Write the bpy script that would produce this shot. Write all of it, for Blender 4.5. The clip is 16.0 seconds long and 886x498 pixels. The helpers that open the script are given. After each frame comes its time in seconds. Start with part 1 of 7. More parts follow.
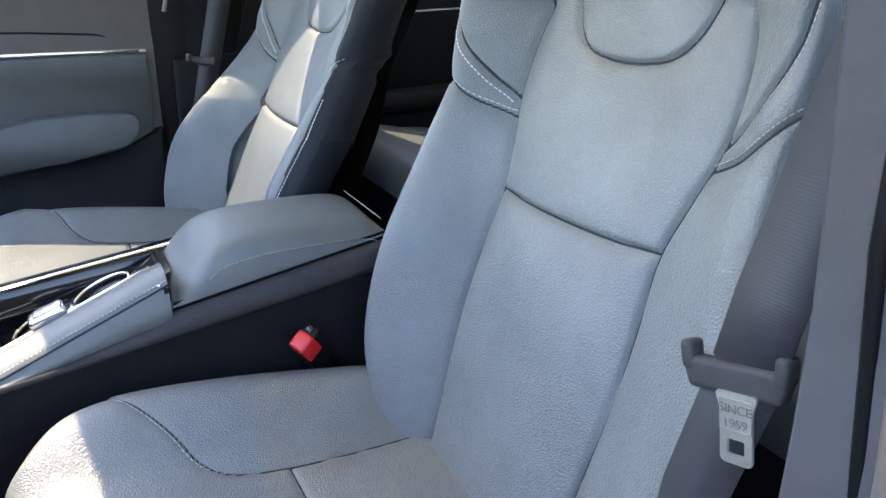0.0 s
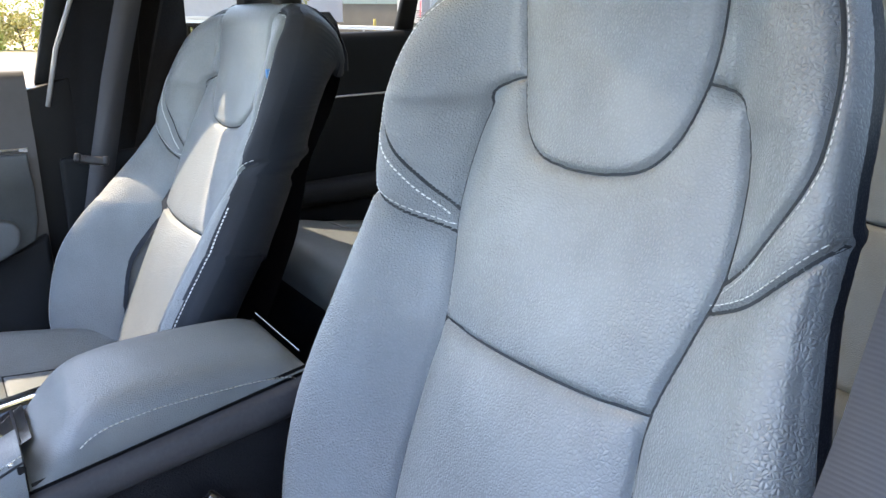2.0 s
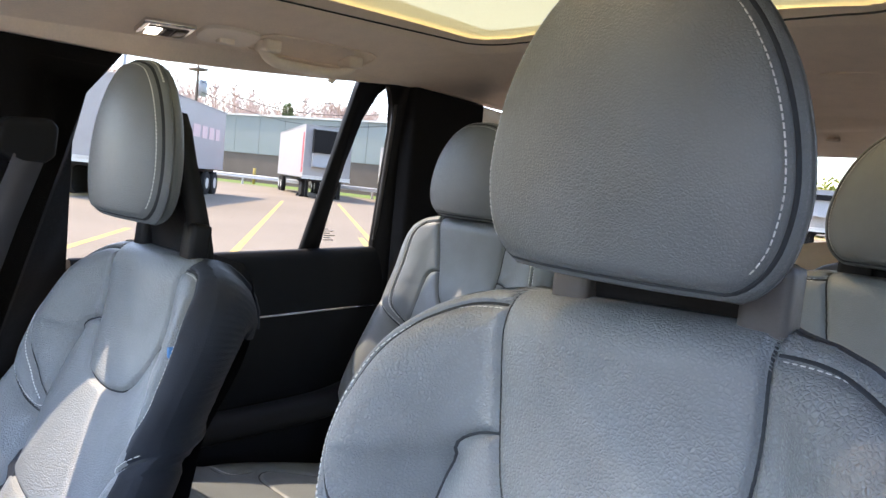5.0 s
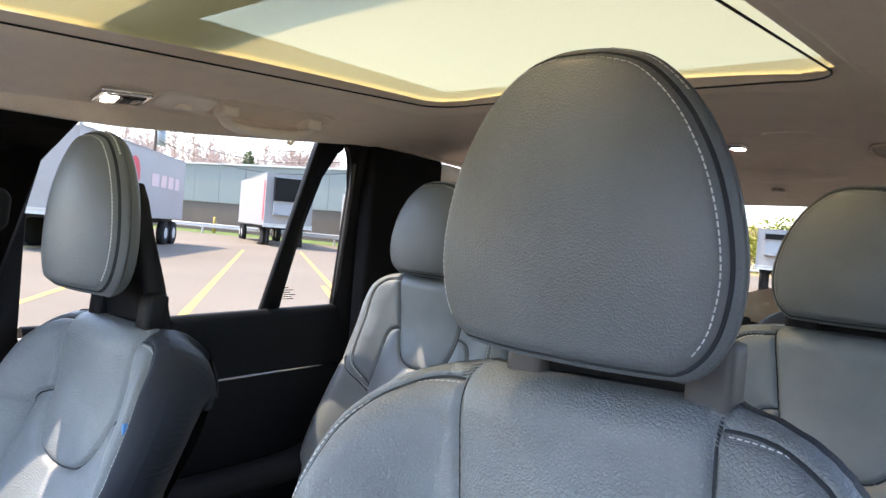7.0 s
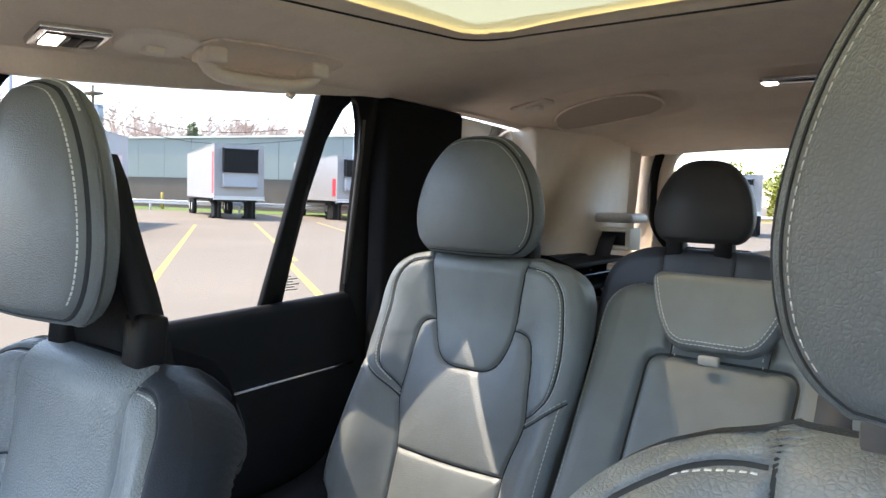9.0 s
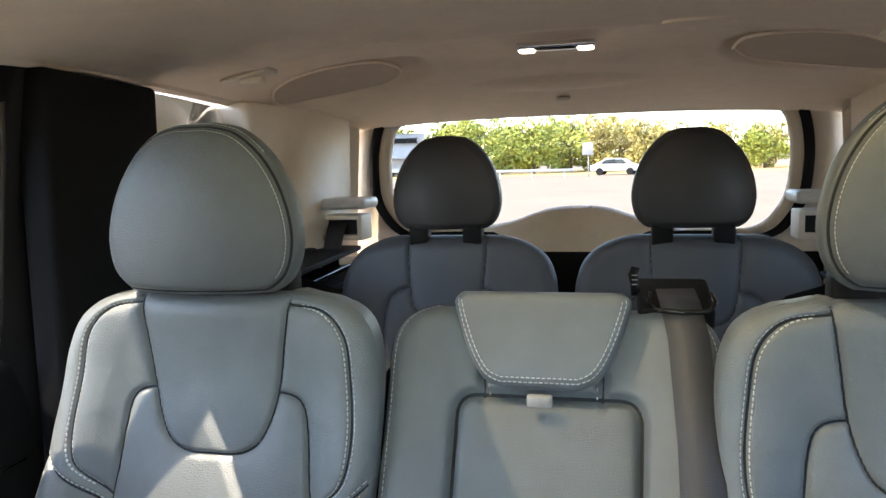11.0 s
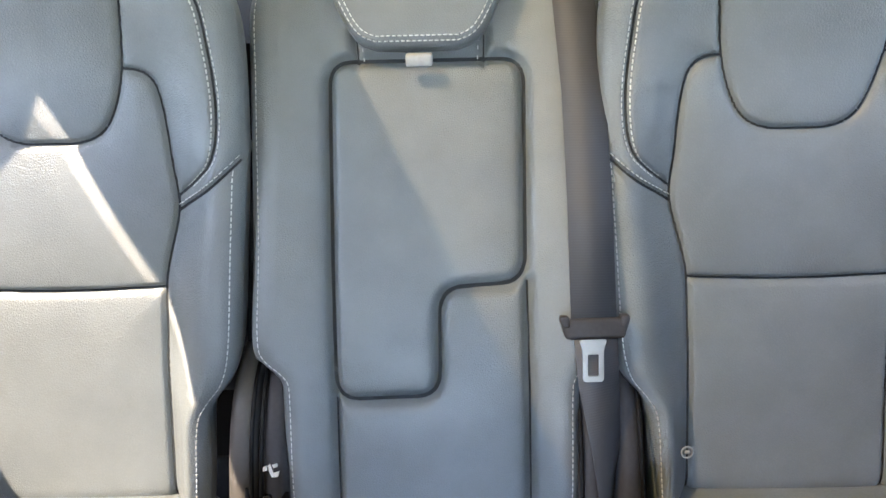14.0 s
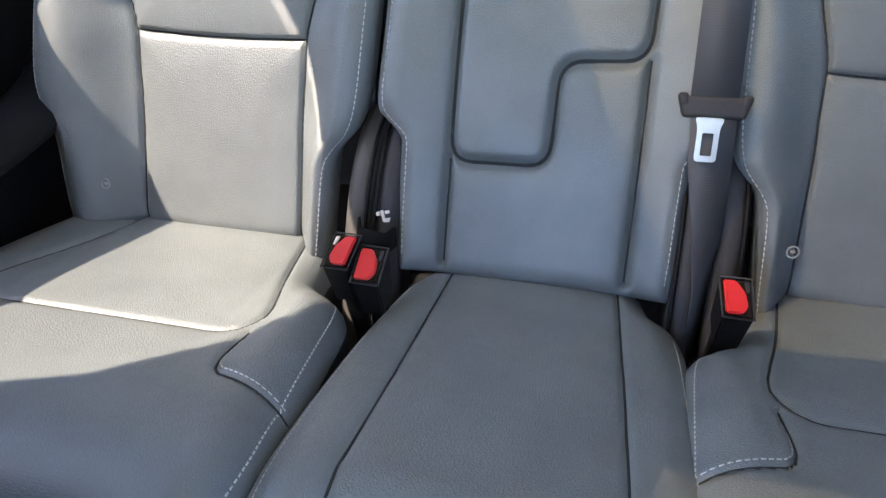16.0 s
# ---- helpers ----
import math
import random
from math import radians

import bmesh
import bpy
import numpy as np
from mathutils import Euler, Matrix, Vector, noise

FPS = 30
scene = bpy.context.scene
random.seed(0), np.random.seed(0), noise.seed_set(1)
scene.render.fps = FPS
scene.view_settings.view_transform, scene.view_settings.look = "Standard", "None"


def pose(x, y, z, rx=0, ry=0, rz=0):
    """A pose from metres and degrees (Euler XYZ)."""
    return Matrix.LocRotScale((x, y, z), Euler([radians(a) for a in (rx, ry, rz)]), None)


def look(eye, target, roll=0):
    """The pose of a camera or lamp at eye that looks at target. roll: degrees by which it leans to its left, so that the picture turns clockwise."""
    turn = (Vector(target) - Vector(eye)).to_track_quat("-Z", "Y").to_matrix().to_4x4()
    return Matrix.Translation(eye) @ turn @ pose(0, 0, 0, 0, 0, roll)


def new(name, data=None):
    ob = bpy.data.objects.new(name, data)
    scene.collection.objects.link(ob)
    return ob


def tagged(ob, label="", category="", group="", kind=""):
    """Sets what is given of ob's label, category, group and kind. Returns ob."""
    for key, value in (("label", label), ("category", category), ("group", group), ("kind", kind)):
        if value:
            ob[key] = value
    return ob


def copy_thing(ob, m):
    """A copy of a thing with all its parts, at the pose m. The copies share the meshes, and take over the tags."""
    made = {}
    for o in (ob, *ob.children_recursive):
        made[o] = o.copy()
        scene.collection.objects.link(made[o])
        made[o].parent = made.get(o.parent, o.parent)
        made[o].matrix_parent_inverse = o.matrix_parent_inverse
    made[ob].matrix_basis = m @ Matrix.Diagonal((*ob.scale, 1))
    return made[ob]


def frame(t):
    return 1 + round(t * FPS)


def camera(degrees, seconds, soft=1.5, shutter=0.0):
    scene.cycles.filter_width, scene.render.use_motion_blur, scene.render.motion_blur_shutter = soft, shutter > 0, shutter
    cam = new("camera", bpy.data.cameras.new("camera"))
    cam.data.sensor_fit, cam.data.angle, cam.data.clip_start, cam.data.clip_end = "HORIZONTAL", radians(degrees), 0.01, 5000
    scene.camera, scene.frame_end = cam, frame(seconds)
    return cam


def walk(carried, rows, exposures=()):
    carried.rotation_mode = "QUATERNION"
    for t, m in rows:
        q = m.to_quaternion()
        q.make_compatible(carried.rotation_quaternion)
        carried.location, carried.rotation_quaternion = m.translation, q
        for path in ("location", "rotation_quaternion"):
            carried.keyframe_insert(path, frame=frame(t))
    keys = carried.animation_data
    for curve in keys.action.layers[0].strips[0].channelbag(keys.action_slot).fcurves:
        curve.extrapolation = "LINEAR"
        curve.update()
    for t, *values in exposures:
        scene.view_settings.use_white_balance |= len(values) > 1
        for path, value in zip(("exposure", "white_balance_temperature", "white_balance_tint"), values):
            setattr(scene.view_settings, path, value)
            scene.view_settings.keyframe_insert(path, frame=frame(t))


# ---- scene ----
cam = camera(62.9, 16.0)
PATH = [
    (0, (0.975, 0.032, 1.254), (-0.617, 0.959, 0.476), 2.0),
    (0.5, (0.92, 0.034, 1.244), (-0.62, 1.078, 0.512), 2.1),
    (1, (0.884, 0.043, 1.235), (-0.634, 1.15, 0.55), 1.9),
    (1.5, (0.854, 0.065, 1.236), (-0.666, 1.19, 0.584), 1.4),
    (2, (0.831, 0.121, 1.269), (-0.72, 1.232, 0.668), 1.2),
    (2.5, (0.814, 0.161, 1.307), (-0.777, 1.248, 0.769), 1.0),
    (3, (0.785, 0.157, 1.348), (-0.826, 1.248, 0.883), 1.1),
    (3.5, (0.725, 0.12, 1.374), (-0.87, 1.262, 0.982), 1.8),
    (4, (0.681, 0.09, 1.387), (-0.866, 1.315, 1.057), 3.1),
    (4.5, (0.649, 0.089, 1.4), (-0.825, 1.416, 1.146), 4.8),
    (5, (0.657, 0.141, 1.425), (-0.746, 1.555, 1.252), 5.8),
    (5.2, (0.68, 0.157, 1.432), (-0.687, 1.61, 1.302), 6.1),
    (7.3, (0.66, 0.125, 1.454), (-0.691, 1.599, 1.417), 4.5),
    (7.5, (0.647, 0.119, 1.449), (-0.716, 1.582, 1.398), 4.3),
    (8, (0.582, 0.145, 1.437), (-0.78, 1.607, 1.358), 3.7),
    (8.2, (0.545, 0.159, 1.436), (-0.813, 1.625, 1.351), 3.4),
    (10.3, (0.111, 0.433, 1.499), (-0.665, 2.26, 1.256), -0.3),
    (10.5, (0.11, 0.449, 1.491), (-0.571, 2.316, 1.263), -0.3),
    (11, (0.086, 0.491, 1.513), (-0.376, 2.422, 1.275), -1.6),
    (11.5, (0.081, 0.508, 1.518), (-0.235, 2.465, 1.259), -2.4),
    (12, (0.087, 0.51, 1.527), (-0.14, 2.474, 1.221), -2.5),
    (12.5, (0.088, 0.514, 1.512), (-0.057, 2.471, 1.125), -2.2),
    (13, (0.072, 0.509, 1.475), (-0.01, 2.434, 0.939), -2.0),
    (13.5, (0.042, 0.502, 1.424), (-0.007, 2.371, 0.712), -1.7),
    (14, (0.036, 0.507, 1.386), (0.0, 2.311, 0.523), -1.6),
    (14.5, (0.051, 0.502, 1.362), (-0.037, 2.221, 0.343), -2.0),
    (15, (0.058, 0.476, 1.321), (-0.087, 2.152, 0.24), -1.7),
    (15.5, (0.067, 0.446, 1.294), (-0.183, 2.089, 0.182), -1.2),
    (16, (0.073, 0.417, 1.277), (-0.324, 2.031, 0.165), -0.9),
]
EXPOSURES = [(0.0, 3.44, 7250, 13), (2.0, 3.66, 7200, 16), (3.5, 3.36, 6950, 20), (5.0, 3.44, 6850, 21), (8.2, 3.45, 6600, 17), (10.5, 3.38, 6600, 14), (11.2, 4.04, 7000, 15), (12.0, 4.35, 7150, 18), (13.0, 4.5, 7300, 19), (14.5, 4.32, 6750, 18), (15.5, 4.03, 6600, 18), (16.0, 4.14, 6600, 20)]
walk(cam, [(t, look(eye, target, roll)) for t, eye, target, roll in PATH], EXPOSURES)

# ---- world and sun ----
SUN_WAY = Vector((-1.0, -0.50, 1.66)).normalized()      # towards the sun
world = bpy.data.worlds.new("sky")
scene.world = world
world.use_nodes = True
wn, wl_ = world.node_tree.nodes, world.node_tree.links
sky = wn.new("ShaderNodeTexSky")
sky.sky_type = 'NISHITA'
sky.sun_disc = False
sky.sun_elevation = math.asin(SUN_WAY.z)
sky.sun_rotation = math.atan2(SUN_WAY.x, SUN_WAY.y)
sky.altitude = 50
sky.air_density = 1.0
sky.dust_density = 0.8
wl_.new(sky.outputs[0], wn["Background"].inputs[0])
wn["Background"].inputs[1].default_value = 0.15
sun_data = bpy.data.lights.new("sun", 'SUN')
sun_data.energy, sun_data.angle, sun_data.color = 1.7, radians(0.53), (1.0, 0.86, 0.66)
sun = new("sun", sun_data)
sun.matrix_world = look(SUN_WAY * 30, (0, 0, 0))


# ---- materials ----
def material(name):
    m = bpy.data.materials.new(name)
    m.use_nodes = True
    return m, m.node_tree.nodes, m.node_tree.links, m.node_tree.nodes["Principled BSDF"]


def mixed(n, l, fac, a, b):
    x = n.new("ShaderNodeMix")
    x.data_type = 'RGBA'
    l.new(fac, x.inputs[0])
    x.inputs[6].default_value, x.inputs[7].default_value = (*a, 1), (*b, 1)
    return x.outputs[2]


def coords(n, l, scale=(1, 1, 1)):
    c, m = n.new("ShaderNodeTexCoord"), n.new("ShaderNodeMapping")
    l.new(c.outputs["Object"], m.inputs[0])
    m.inputs["Scale"].default_value = scale
    return m.outputs[0]


def noise_of(n, l, vec, scale, detail=4, rough=0.55):
    x = n.new("ShaderNodeTexNoise")
    l.new(vec, x.inputs["Vector"])
    x.inputs["Scale"].default_value, x.inputs["Detail"].default_value, x.inputs["Roughness"].default_value = scale, detail, rough
    return x.outputs[0]


def ramp_of(n, l, fac, lo, hi, a=0.0, b=1.0):
    x = n.new("ShaderNodeMapRange")
    l.new(fac, x.inputs[0])
    for i, v in enumerate((lo, hi, a, b)):
        x.inputs[1 + i].default_value = v
    return x.outputs[0]


def bump_of(n, l, height, strength, distance, below=None):
    x = n.new("ShaderNodeBump")
    l.new(height, x.inputs["Height"])
    x.inputs["Strength"].default_value, x.inputs["Distance"].default_value = strength, distance
    if below is not None:
        l.new(below, x.inputs["Normal"])
    return x.outputs[0]


def plain(name, color, rough=0.5, metal=0.0, spread=0.12, scale=25.0, bump=0.0, bump_scale=300.0, bump_dist=0.0006, stretch=(1, 1, 1)):
    """A surface with soft variation of tone at two scales and a fine relief."""
    m, n, l, b = material(name)
    v = coords(n, l, stretch)
    big, small = noise_of(n, l, v, scale), noise_of(n, l, v, scale * 9, 3)
    add = n.new("ShaderNodeMath")
    l.new(big, add.inputs[0]), l.new(small, add.inputs[1])
    lo, hi = [c * (1 - spread) for c in color], [min(1, c * (1 + spread)) for c in color]
    l.new(mixed(n, l, ramp_of(n, l, add.outputs[0], 0.7, 1.3), lo, hi), b.inputs["Base Color"])
    l.new(ramp_of(n, l, small, 0.3, 0.7, rough * 0.88, min(1, rough * 1.12)), b.inputs["Roughness"])
    b.inputs["Metallic"].default_value = metal
    if max(color) < 0.06 and rough > 0.3:
        b.inputs["Specular IOR Level"].default_value = 0.15
    if bump:
        l.new(bump_of(n, l, noise_of(n, l, v, bump_scale, 3), bump, bump_dist), b.inputs["Normal"])
    return m


def leather(name, color, grain=290.0, rough=0.45, depth=0.75):
    """Pebbled hide: cells of about 3 mm with creases, and soft wrinkles."""
    m, n, l, b = material(name)
    v = coords(n, l)
    warp = n.new("ShaderNodeTexNoise")
    l.new(v, warp.inputs["Vector"])
    warp.inputs["Scale"].default_value = 60
    wv = n.new("ShaderNodeMixRGB")
    wv.blend_type = 'ADD'
    wv.inputs[0].default_value = 0.006
    l.new(v, wv.inputs[1]), l.new(warp.outputs[1], wv.inputs[2])
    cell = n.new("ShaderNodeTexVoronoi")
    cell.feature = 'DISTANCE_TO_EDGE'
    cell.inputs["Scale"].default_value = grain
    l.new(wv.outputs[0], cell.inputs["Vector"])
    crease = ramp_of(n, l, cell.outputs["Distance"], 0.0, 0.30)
    wide = noise_of(n, l, v, 14, 3)
    fade = ramp_of(n, l, noise_of(n, l, v, 9, 2), 0.35, 0.62, 0.45, 1.0)
    hgt = n.new("ShaderNodeMath")
    hgt.operation = 'MULTIPLY'
    l.new(crease, hgt.inputs[0]), l.new(fade, hgt.inputs[1])
    fold = noise_of(n, l, coords(n, l, (1.0, 0.45, 0.45)), 150, 3, 0.6)
    creased = n.new("ShaderNodeMath")
    creased.operation = 'MULTIPLY'
    l.new(fold, creased.inputs[0]), l.new(ramp_of(n, l, noise_of(n, l, v, 5, 2), 0.5, 0.66), creased.inputs[1])
    soft = bump_of(n, l, creased.outputs[0], 0.08 * depth, 0.0020, bump_of(n, l, noise_of(n, l, v, 30, 2), 0.06, 0.002))
    l.new(bump_of(n, l, hgt.outputs[0], depth, 0.0009, soft), b.inputs["Normal"])
    tone = mixed(n, l, ramp_of(n, l, wide, 0.35, 0.65), [c * 0.93 for c in color], [c * 1.07 for c in color])
    # darkens the grain's creases in the colour, for their dirt and shade
    crease_shade = n.new("ShaderNodeMixRGB")
    crease_shade.blend_type = 'MULTIPLY'
    crease_shade.inputs[0].default_value = 0.12 * depth
    l.new(tone, crease_shade.inputs[1]), l.new(crease, crease_shade.inputs[2])
    l.new(crease_shade.outputs[0], b.inputs["Base Color"])
    l.new(ramp_of(n, l, crease, 0, 1, min(1, rough * 1.3), rough), b.inputs["Roughness"])
    b.inputs["Specular IOR Level"].default_value = 0.5
    b.inputs["Coat Weight"].default_value, b.inputs["Coat Roughness"].default_value = 0.15, 0.32
    return m


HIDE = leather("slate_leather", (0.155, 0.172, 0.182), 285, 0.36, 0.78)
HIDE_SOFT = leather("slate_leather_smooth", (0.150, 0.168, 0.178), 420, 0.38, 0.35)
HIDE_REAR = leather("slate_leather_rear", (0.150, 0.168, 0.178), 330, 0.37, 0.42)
# darker slate for the headrests; it also dims the strongly lit console
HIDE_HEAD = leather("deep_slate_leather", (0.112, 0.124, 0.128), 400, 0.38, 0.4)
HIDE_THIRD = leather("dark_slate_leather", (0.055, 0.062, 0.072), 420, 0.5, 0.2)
# navy side leather, darkened further to hold the shade on seat sides
HIDE_SHADED = leather("navy_charcoal_leather", (0.020, 0.024, 0.032), 420, 0.5, 0.2)
for node in HIDE_SHADED.node_tree.nodes:
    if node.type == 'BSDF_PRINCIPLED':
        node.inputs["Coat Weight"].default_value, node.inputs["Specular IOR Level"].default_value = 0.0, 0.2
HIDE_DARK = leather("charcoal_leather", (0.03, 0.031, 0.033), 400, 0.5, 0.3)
# stands in for the shade down in the leather's seams
SEAM_SHADE = plain("dark_seam_leather", (0.032, 0.036, 0.040), 0.85)
THREAD = plain("pale_thread", (0.58, 0.59, 0.58), 0.8)
BLACK = plain("black_plastic", (0.007, 0.007, 0.008), 0.5, bump=0.3, bump_scale=700)
SOFT_BLACK = plain("soft_black_trim", (0.008, 0.009, 0.0105), 0.62, bump=0.4, bump_scale=600)
CLOTH_BLACK = plain("black_pillar_cloth", (0.008, 0.008, 0.009), 0.92, bump=0.5, bump_scale=900)
TAUPE = plain("grey_plastic", (0.065, 0.061, 0.06), 0.55, bump=0.3, bump_scale=500)
LINER = plain("beige_headliner_cloth", (0.85, 0.72, 0.575), 0.95, spread=0.05, bump=0.5, bump_scale=900)
GRILLE = plain("beige_grille_cloth", (0.56, 0.46, 0.36), 0.95, spread=0.05, bump=0.5, bump_scale=900)
BEIGE = plain("beige_plastic", (0.83, 0.735, 0.61), 0.5, spread=0.05, bump=0.3, bump_scale=600)
DOOR_GREY = plain("dark_grey_door_trim", (0.075, 0.084, 0.092), 0.6, bump=0.4, bump_scale=600)
CARPET = plain("black_carpet", (0.015, 0.015, 0.017), 1.0, bump=1.0, bump_scale=500, bump_dist=0.003)
CHROME = plain("brushed_chrome", (0.75, 0.75, 0.76), 0.2, 1.0, 0.04)
STEEL = plain("stamped_steel", (0.62, 0.61, 0.59), 0.35, 0.9, 0.05)
# darker steel puts the stamped relief's shade into its colour
RELIEF_SHADE = plain("stamped_steel_relief", (0.30, 0.29, 0.28), 0.4, 0.8, 0.05)
HOLDER = plain("dark_grey_plastic", (0.045, 0.044, 0.048), 0.5, bump=0.3, bump_scale=500)
DOOR_TOP = plain("brown_grey_door_top", (0.062, 0.058, 0.058), 0.6, bump=0.4, bump_scale=600)
PILLAR = plain("grey_violet_plastic", (0.075, 0.073, 0.08), 0.6, bump=0.3, bump_scale=500)
RED = plain("red_plastic", (0.62, 0.015, 0.02), 0.38, spread=0.05)
GLOSS = plain("piano_black", (0.01, 0.01, 0.011), 0.08)
WHITE = plain("white_print", (0.75, 0.75, 0.74), 0.6)


def webbing(name, color):
    m, n, l, b = material(name)
    v = coords(n, l)
    w = n.new("ShaderNodeTexWave")
    w.bands_direction = 'Z'
    w.inputs["Scale"].default_value, w.inputs["Distortion"].default_value = 130, 0.4
    l.new(v, w.inputs["Vector"])
    l.new(mixed(n, l, w.outputs[1], [c * 0.93 for c in color], [c * 1.06 for c in color]), b.inputs["Base Color"])
    l.new(bump_of(n, l, w.outputs[1], 0.2, 0.0004), b.inputs["Normal"])
    b.inputs["Roughness"].default_value = 0.6
    return m


WEB = webbing("charcoal_webbing", (0.034, 0.035, 0.043))
WEB_PALE = webbing("grey_webbing", (0.052, 0.052, 0.057))


def glass(name, tint):
    m, n, l, b = material(name)
    n.remove(b)
    out = n["Material Output"]
    t, g, f, x = n.new("ShaderNodeBsdfTransparent"), n.new("ShaderNodeBsdfGlossy"), n.new("ShaderNodeFresnel"), n.new("ShaderNodeMixShader")
    t.inputs[0].default_value = (*tint, 1)
    g.inputs["Roughness"].default_value = 0.02
    f.inputs[0].default_value = 1.25
    l.new(f.outputs[0], x.inputs[0]), l.new(t.outputs[0], x.inputs[1]), l.new(g.outputs[0], x.inputs[2])
    l.new(x.outputs[0], out.inputs[0])
    return m


# side and rear panes are darkened to hold down the outdoor brightness
GLASS = glass("clear_window_glass", (0.68, 0.70, 0.68))
GLASS_REAR = glass("tinted_rear_glass", (0.46, 0.475, 0.46))
GLASS_FRONT = glass("clear_windscreen_glass", (0.93, 0.94, 0.93))


def shade_cloth():
    m, n, l, b = material("sunroof_blind_cloth")
    n.remove(b)
    d, t, x = n.new("ShaderNodeBsdfDiffuse"), n.new("ShaderNodeBsdfTranslucent"), n.new("ShaderNodeMixShader")
    v = coords(n, l)
    c = mixed(n, l, noise_of(n, l, v, 500, 2), (0.66, 0.60, 0.28), (0.78, 0.72, 0.36))
    l.new(c, d.inputs[0]), l.new(c, t.inputs[0])
    x.inputs[0].default_value = 0.09
    l.new(d.outputs[0], x.inputs[1]), l.new(t.outputs[0], x.inputs[2])
    # the open weave lets a little sun straight through
    p, y = n.new("ShaderNodeBsdfTransparent"), n.new("ShaderNodeMixShader")
    p.inputs[0].default_value = (1.0, 0.90, 0.58, 1)
    y.inputs[0].default_value = 0.065
    l.new(x.outputs[0], y.inputs[1]), l.new(p.outputs[0], y.inputs[2])
    l.new(y.outputs[0], n["Material Output"].inputs[0])
    return m


BLIND = shade_cloth()


def lamp_lens():
    m, n, l, b = material("lit_lamp_lens")
    b.inputs["Emission Color"].default_value = (1, 0.9, 0.75, 1)
    b.inputs["Emission Strength"].default_value = 3
    b.inputs["Base Color"].default_value = (0.9, 0.88, 0.82, 1)
    return m


LENS = lamp_lens()


# ---- mesh helpers ----
def mesh_of(name, verts, faces, smooth=True):
    me = bpy.data.meshes.new(name)
    me.from_pydata([tuple(map(float, v)) for v in verts], [], [tuple(map(int, f)) for f in faces])
    me.update()
    if smooth:
        me.shade_smooth()
    return me


def part(name, shape, mat, parent=None, label=""):
    """One mesh object, from a bmesh or a mesh, under a thing or part."""
    if isinstance(shape, bmesh.types.BMesh):
        me = bpy.data.meshes.new(name)
        bmesh.ops.recalc_face_normals(shape, faces=shape.faces)
        shape.to_mesh(me)
        shape.free()
    else:
        me = shape
    me.materials.clear()
    me.materials.append(mat)
    ob = new(name, me)
    if parent is not None:
        ob.parent = parent
        inv = Matrix.Identity(4)
        up = parent
        chain = []
        while up is not None:
            chain.append(up)
            up = up.parent
        w = Matrix.Identity(4)
        for o in reversed(chain):
            w = w @ o.matrix_parent_inverse @ o.matrix_basis
        ob.matrix_parent_inverse = w.inverted()
    if label:
        tagged(ob, label)
    return ob


def thing(name, place, label, category, group="", kind=""):
    ob = new(name)
    ob.empty_display_size = 0.05
    ob.matrix_basis = Matrix.Translation(place)
    return tagged(ob, label, category, group, kind)


def box(lo, hi, bevel=0.0, segments=2, turn=None, taper=1.0):
    """A bevelled box between two corners; taper narrows its top."""
    bm = bmesh.new()
    c, s = (Vector(lo) + Vector(hi)) / 2, Vector(hi) - Vector(lo)
    bmesh.ops.create_cube(bm, size=1.0)
    for v in bm.verts:
        k = taper if v.co.z > 0 else 1.0
        v.co = Vector((v.co.x * s.x * k, v.co.y * s.y * k, v.co.z * s.z))
    if bevel:
        bmesh.ops.bevel(bm, geom=list(bm.edges), offset=bevel, segments=segments, profile=0.6, affect='EDGES')
    if turn is not None:
        bmesh.ops.transform(bm, matrix=turn, verts=bm.verts)
    bmesh.ops.translate(bm, verts=bm.verts, vec=c)
    for f in bm.faces:
        f.smooth = bevel > 0
    return bm


def merged(*bms):
    out = bmesh.new()
    for bm in bms:
        me = bpy.data.meshes.new("tmp")
        bm.to_mesh(me)
        bm.free()
        out.from_mesh(me)
        bpy.data.meshes.remove(me)
    return out


def cylinder(a, b, r0, r1=None, segments=16, caps=True):
    r1 = r0 if r1 is None else r1
    a, b = Vector(a), Vector(b)
    bm = bmesh.new()
    bmesh.ops.create_cone(bm, cap_ends=caps, segments=segments, radius1=r0, radius2=r1, depth=(b - a).length)
    q = (b - a).to_track_quat('Z', 'Y').to_matrix().to_4x4()
    bmesh.ops.transform(bm, matrix=Matrix.Translation((a + b) / 2) @ q, verts=bm.verts)
    for f in bm.faces:
        f.smooth = len(f.verts) == 4
    return bm


def tube(points, r, segments=10, flat=1.0):
    """A round (or flattened) bar along a line of points."""
    pts = [Vector(p) for p in points]
    verts, faces = [], []
    for i, p in enumerate(pts):
        d = (pts[min(i + 1, len(pts) - 1)] - pts[max(i - 1, 0)]).normalized()
        side = d.cross(Vector((0, 0, 1)))
        side = side.normalized() if side.length > 1e-4 else Vector((1, 0, 0))
        up = side.cross(d)
        for k in range(segments):
            a = 2 * math.pi * k / segments
            verts.append(p + side * math.cos(a) * r + up * math.sin(a) * r * flat)
    m = segments
    for i in range(len(pts) - 1):
        for k in range(m):
            faces.append((i * m + k, i * m + (k + 1) % m, (i + 1) * m + (k + 1) % m, (i + 1) * m + k))
    faces += [tuple(range(m))[::-1], tuple((len(pts) - 1) * m + k for k in range(m))]
    bm = bmesh.new()
    vs = [bm.verts.new(v) for v in verts]
    for f in faces:
        bm.faces.new([vs[i] for i in f]).smooth = len(f) == 4
    return bm


